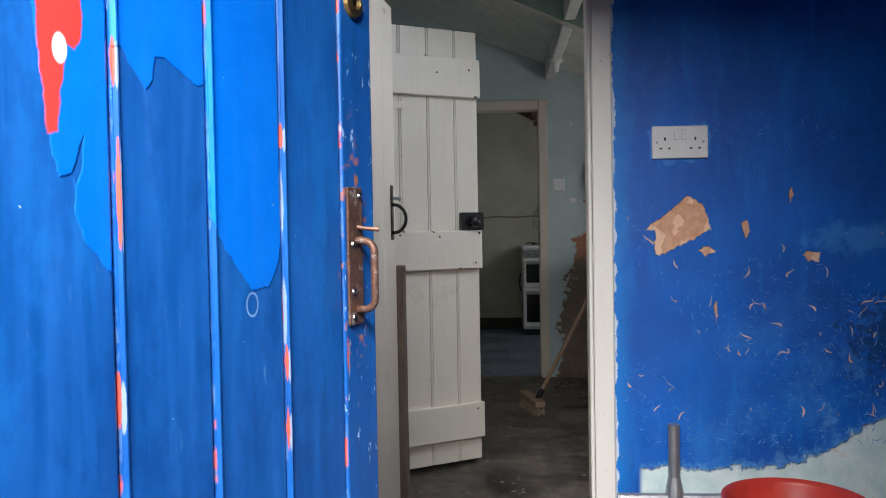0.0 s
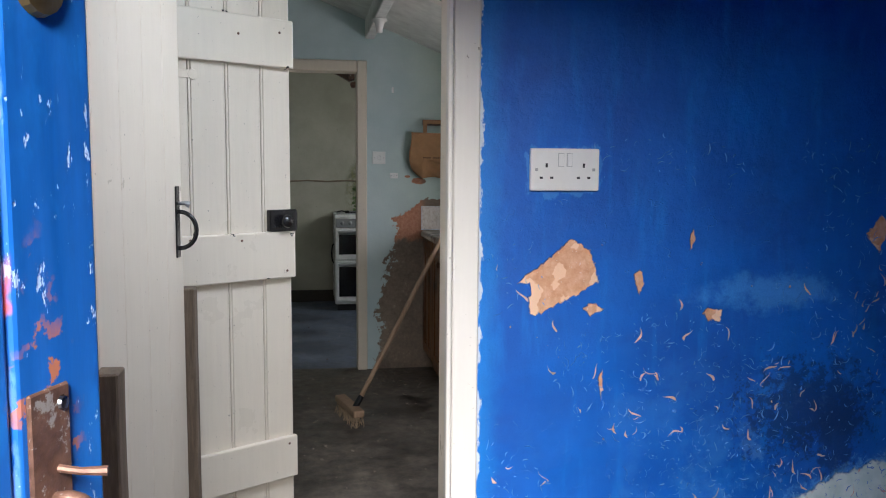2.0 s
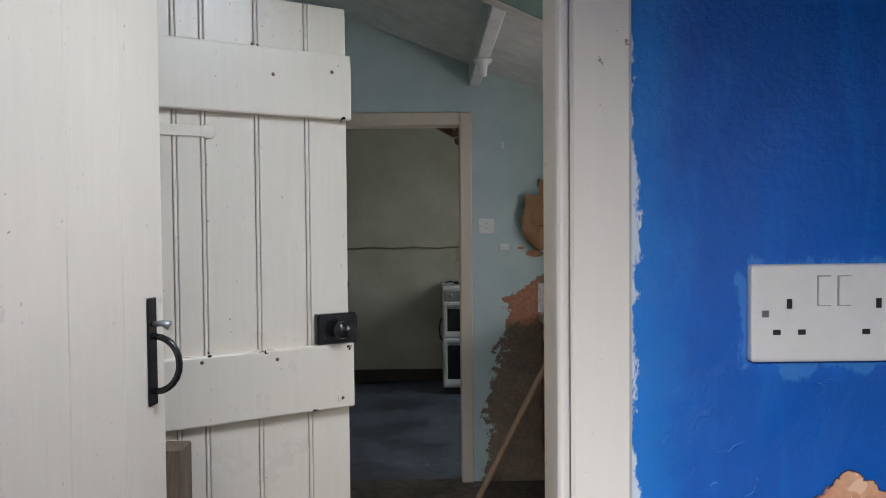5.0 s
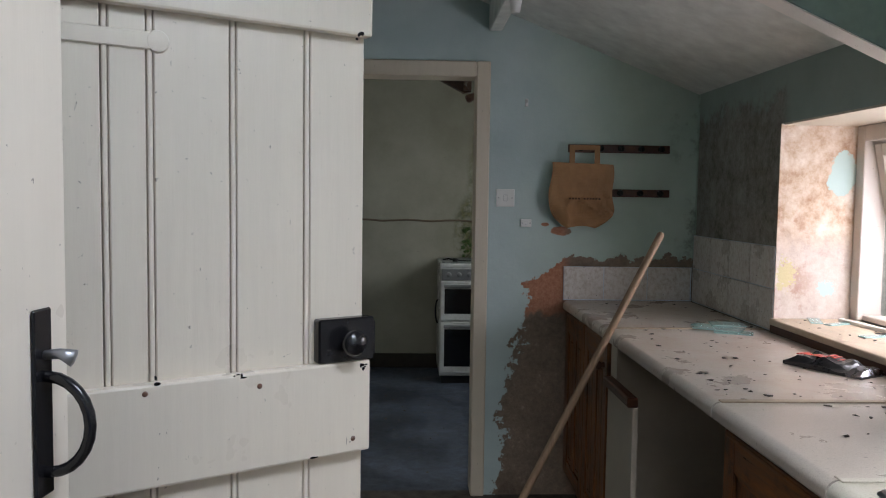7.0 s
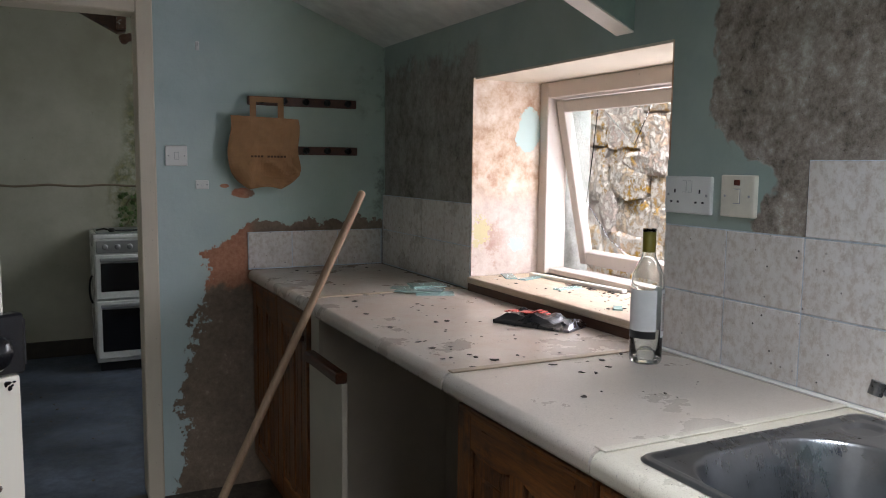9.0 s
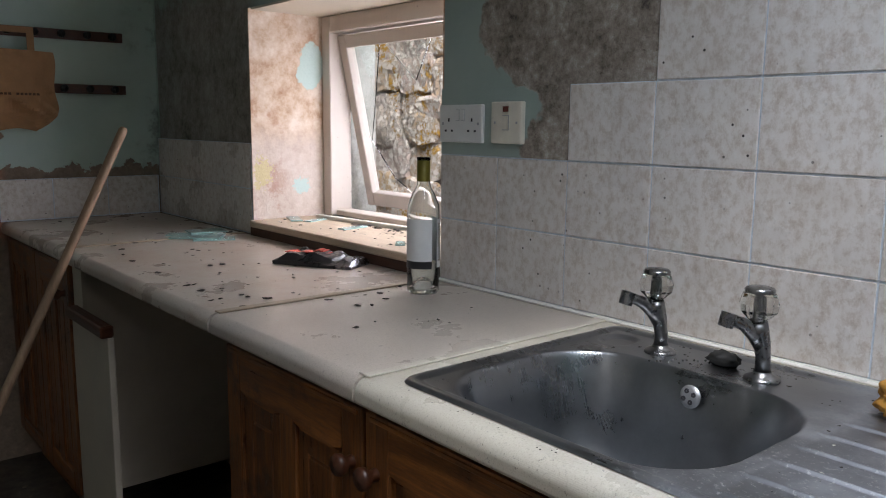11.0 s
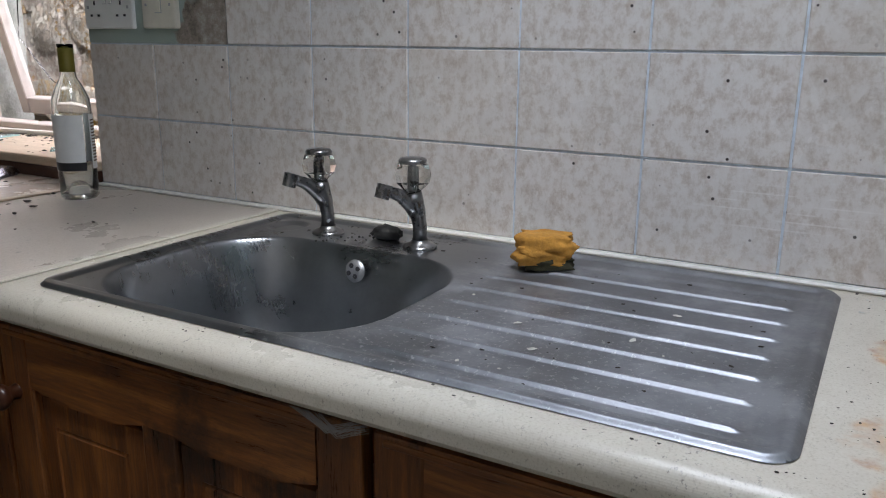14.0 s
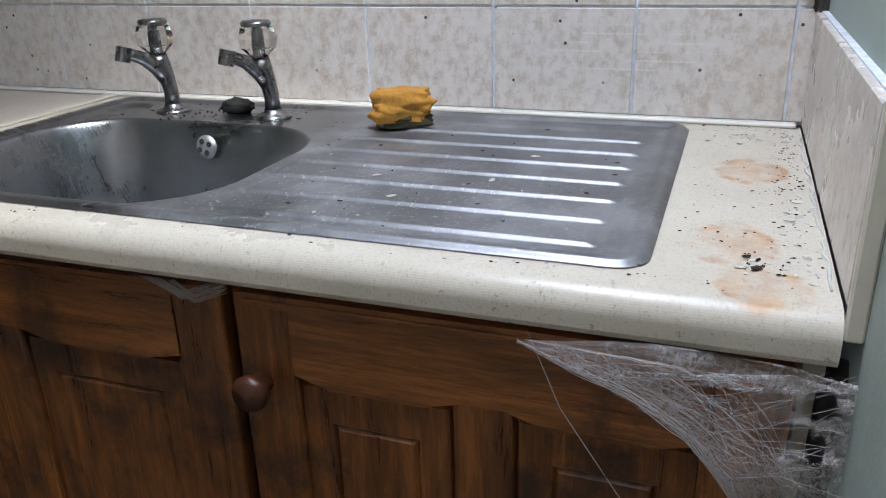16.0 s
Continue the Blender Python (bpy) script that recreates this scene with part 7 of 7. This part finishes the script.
tube(bm, [(0.630, 2.45, 0.866), (0.626, 2.42, 0.80), (0.622, 2.37, 0.73), (0.62, 2.33, 0.68), (0.62, 2.30, 0.655)], 0.0005, 3)
web = tagged(part("cobweb", bm, WEB), "grey dusty cobweb below the worktop corner", "cobweb", "", "stuff")
bm = bmesh.new()
rows = []
for i in range(41):
    t = i / 40
    a = on_line(t)
    end = Vector((0.606, 2.2115, min(0.870, a.z + 0.02 + 0.012 * math.sin(i * 1.3))))
    rows.append([bm.verts.new(a.lerp(end, j / 12) + Vector((0.004 * noise.noise(Vector((t * 9, j * 0.5, 1))), 0, 0.012 * math.sin(math.pi * j / 12) + 0.006 * noise.noise(Vector((t * 7, j * 0.4, 5)))))) for j in range(13)])
for ra, rb in zip(rows, rows[1:]):
    for j in range(12):
        bm.faces.new((ra[j], rb[j], rb[j + 1], ra[j + 1]))
part("gauze", bm, GAUZE, web, "thin dusty web sheet", True)
bm = bmesh.new()
for i in range(26):
    a = Vector((0.632, 2.84 - 0.05 * cw.random(), 0.866))
    b = Vector((0.632, 2.735 + 0.02 * cw.random(), 0.869 - 0.01 * cw.random()))
    tube(bm, [a, a.lerp(b, 0.5) + Vector((-0.002, 0, -0.012 - 0.006 * cw.random())), b], 0.0004, 3)
tagged(part("cobweb", bm, WEB), "strands of cobweb over the cabinet doors", "cobweb", "", "stuff")
# black tube added to darken the gap beside the cabinet
bm = bmesh.new()
tube(bm, [(0.67, 2.2135, 0.85), (0.65, 2.22, 0.84), (0.652, 2.222, 0.70), (0.655, 2.222, 0.45)], 0.011, 10)
tagged(part("waste_hose", bm, RUBBER, None, "", True), "black tube standing for the dark gap beside the cabinet", "hose")

# smeared sealant along the back and the end of the sink worktop
sr = random.Random(21)
bm = bmesh.new()
tube(bm, [(1.2045 - 0.003 * sr.random(), 2.23 + 0.02 * i, CT + 0.003) for i in range(55)], [sr.uniform(0.003, 0.006) for _ in range(55)], 7)
part("sealant", bm, PALE_FLAKE, None, "", True)
tagged(bpy.data.objects["sealant"], "lumpy white sealant along the worktop's back", "sealant", "", "structure")
bm = bmesh.new()
tube(bm, [(0.665 + 0.0145 * i, 2.226 + 0.004 * sr.random(), CT + 0.001) for i in range(37)], [sr.uniform(0.0006, 0.0020) for _ in range(37)], 7)
tagged(part("sealant", bm, PALE_FLAKE, None, "", True), "lumpy white sealant at the worktop's end", "sealant", "", "structure")

# torn plaster and paint in the corner above the worktop's end
tc = thing("torn_plaster", "torn plaster with a dark crevice lump and pale green paint scraps", "plaster", (1.20, 2.222, 1.07))
tr = random.Random(17)
# dark lump puts the crevice's shade into its colour
bm = bmesh.new()
bmesh.ops.create_icosphere(bm, subdivisions=4, radius=1)
for vv in bm.verts:
    k = 1 + 0.45 * noise.noise(vv.co * 2.3) + 0.3 * noise.noise(vv.co * 6.1)
    vv.co = Vector((min(1.2135, 1.2125 + 0.007 * vv.co.x * k), max(2.2102, 2.219 + 0.017 * vv.co.y * k), 1.148 + 0.088 * vv.co.z * k))
part("hole", bm, simple("dark_crevice_fill", (0.06, 0.05, 0.04), 0.95, 0, 0.6, 60, 0.9), tc)
SCRAP = simple("pale_green_paint_scrap", (0.36, 0.44, 0.39), 0.8, 0, 0.5, 60, 0.5)
for cy, cz, w, h, a in ((2.236, 1.096, 0.008, 0.020, -0.35), (2.231, 1.150, 0.006, 0.022, 0.2), (2.226, 1.195, 0.009, 0.014, -0.1)):
    bm = bmesh.new()
    ring = []
    for k in range(9):
        q = k * 2 * math.pi / 9
        f = tr.uniform(0.65, 1.1)
        py, pz = w * f * math.cos(q), h * f * math.sin(q)
        ring.append((cy + py * math.cos(a) - pz * math.sin(a), cz + py * math.sin(a) + pz * math.cos(a)))
    low = [bm.verts.new((1.2070, p, q)) for p, q in ring]
    top = [bm.verts.new((1.2045 - 0.003 * tr.random(), p, q)) for p, q in ring]
    bm.faces.new(top), bm.faces.new(list(reversed(low)))
    for k in range(9):
        bm.faces.new((low[k], low[(k + 1) % 9], top[(k + 1) % 9], top[k]))
    part("paint_scrap", bm, SCRAP, tc, "pale green paint scrap")

# ---- wall tiles ----
TW, TH, TG = 0.202, 0.152, 0.0038
TY, TZ = 3.255, 1.218


def tile_mesh(w, h):
    b2 = boxed((-0.0075, -w / 2, -h / 2), (0.0, w / 2, h / 2), 0.0011)
    me = bpy.data.meshes.new("tile")
    bmesh.ops.recalc_face_normals(b2, faces=b2.faces)
    b2.to_mesh(me)
    b2.free()
    me.materials.append(TILE)
    return me


FULL = tile_mesh(TW - TG, TH - TG)
trnd = random.Random(21)


def tiles_on(bed, placed):
    for me, m in placed:
        ob = new("tile", me)
        ob.parent = bed
        ob.matrix_basis = m @ Matrix.Rotation(trnd.uniform(-0.003, 0.003), 4, "Y")


bed = structure("wall_tiles_sink", boxed((1.2163, 2.2105, CT + 0.001), (1.2219, 3.852, 1.2190)), GROUT, "mottled cream wall tiles, spotted")
bed_mid = structure("wall_tiles_middle", boxed((1.2163, 2.2105, 1.2192), (1.2219, 3.4575, 1.370)), GROUT, "middle row of mottled cream tiles")
structure("wall_render_patch", boxed((1.2145, 3.4577, 1.2192), (1.2219, 3.852, 1.370)), GREEN, "bare grey render round the sockets")
bed_top = structure("wall_tiles_upper", boxed((1.2163, 2.651, 1.3702), (1.2219, 3.255, 1.83)), GROUT, "upper rows of mottled cream tiles")
placed, middle, upper = [], [], []
for r in range(-2, 4):
    c0 = {-2: -3, -1: -3, 0: -1}.get(r, 0)
    c1 = {-2: 5, -1: 5, 0: 5}.get(r, 3)
    for c in range(c0, c1 + 1):
        ya, yb = TY - TW * c, TY - TW * (c + 1)
        if r >= 1 and c >= 3:
            continue
        ya, yb = min(ya, 3.853), max(yb, 2.2108)
        if ya - yb < 0.03:
            continue
        za, zb = max(TZ + TH * r, CT + 0.004), TZ + TH * (r + 1)
        full = abs(ya - yb - TW) < 1e-6 and abs(zb - za - TH) < 1e-6
        me = FULL if full else tile_mesh(ya - yb - TG, zb - za - TG)
        (upper if r >= 1 else middle if r == 0 else placed).append((me, Matrix.Translation((1.2205, (ya + yb) / 2, (za + zb) / 2))))
tiles_on(bed, placed)
tiles_on(bed_mid, middle)
tiles_on(bed_top, upper)
bed2 = structure("wall_tiles_corner", boxed((1.2163, 4.84, CT + 0.001), (1.2219, KY1 - 0.009, 1.219)), GROUT, "dull cream tiles beyond the window")
placed = []
y = 4.84
while y < KY1 - 0.03:
    y2 = min(y + TW, KY1 - 0.009)
    for za, zb in ((CT + 0.004, 1.067), (1.067, 1.219)):
        placed.append((tile_mesh(y2 - y - TG, zb - za - TG), Matrix.Translation((1.2205, (y + y2) / 2, (za + zb) / 2))))
    y = y2
tiles_on(bed2, placed)
ZM = Matrix.Rotation(radians(-90), 4, "Z")
bed3 = structure("wall_tiles_end", boxed((0.62, KY1 - 0.0075, CT + 0.001), (1.212, KY1 - 0.0003, 1.069)), GROUT, "single row of cream tiles on the end wall")
placed = []
for x0, x1 in ((0.62, 0.805), (0.805, 1.007), (1.007, 1.209)):
    placed.append((tile_mesh(x1 - x0 - TG, 1.069 - CT - 0.004 - TG), Matrix.Translation(((x0 + x1) / 2, KY1 - 0.0015, (CT + 0.004 + 1.069) / 2)) @ Matrix.Rotation(radians(90), 4, "Z")))
tiles_on(bed3, placed)
bed4 = structure("wall_tiles_near", boxed((0.628, 2.2103, CT + 0.001), (1.212, 2.2175, 1.062)), GROUT, "single row of cream tiles at the worktop's end")
placed = []
for x0, x1 in ((0.628, 0.868), (0.868, 1.07), (1.07, 1.211)):
    placed.append((tile_mesh(x1 - x0 - TG, 1.062 - CT - 0.004 - TG), Matrix.Translation(((x0 + x1) / 2, 2.2165, (CT + 0.004 + 1.062) / 2)) @ Matrix.Rotation(radians(-90), 4, "Z")))
tiles_on(bed4, placed)
structure("trim_tile_end", boxed((0.6195, 2.2103, 0.895), (0.627, 2.224, 1.064), 0.002), CREAM_PLASTIC, "yellowed edge strip at the tiles")
structure("trim_counter_seal", boxed((1.196, 2.23, CT + 0.0005), (1.2128, 3.85, CT + 0.006), 0.002), WHITE_TRIM, "grubby white sealant")
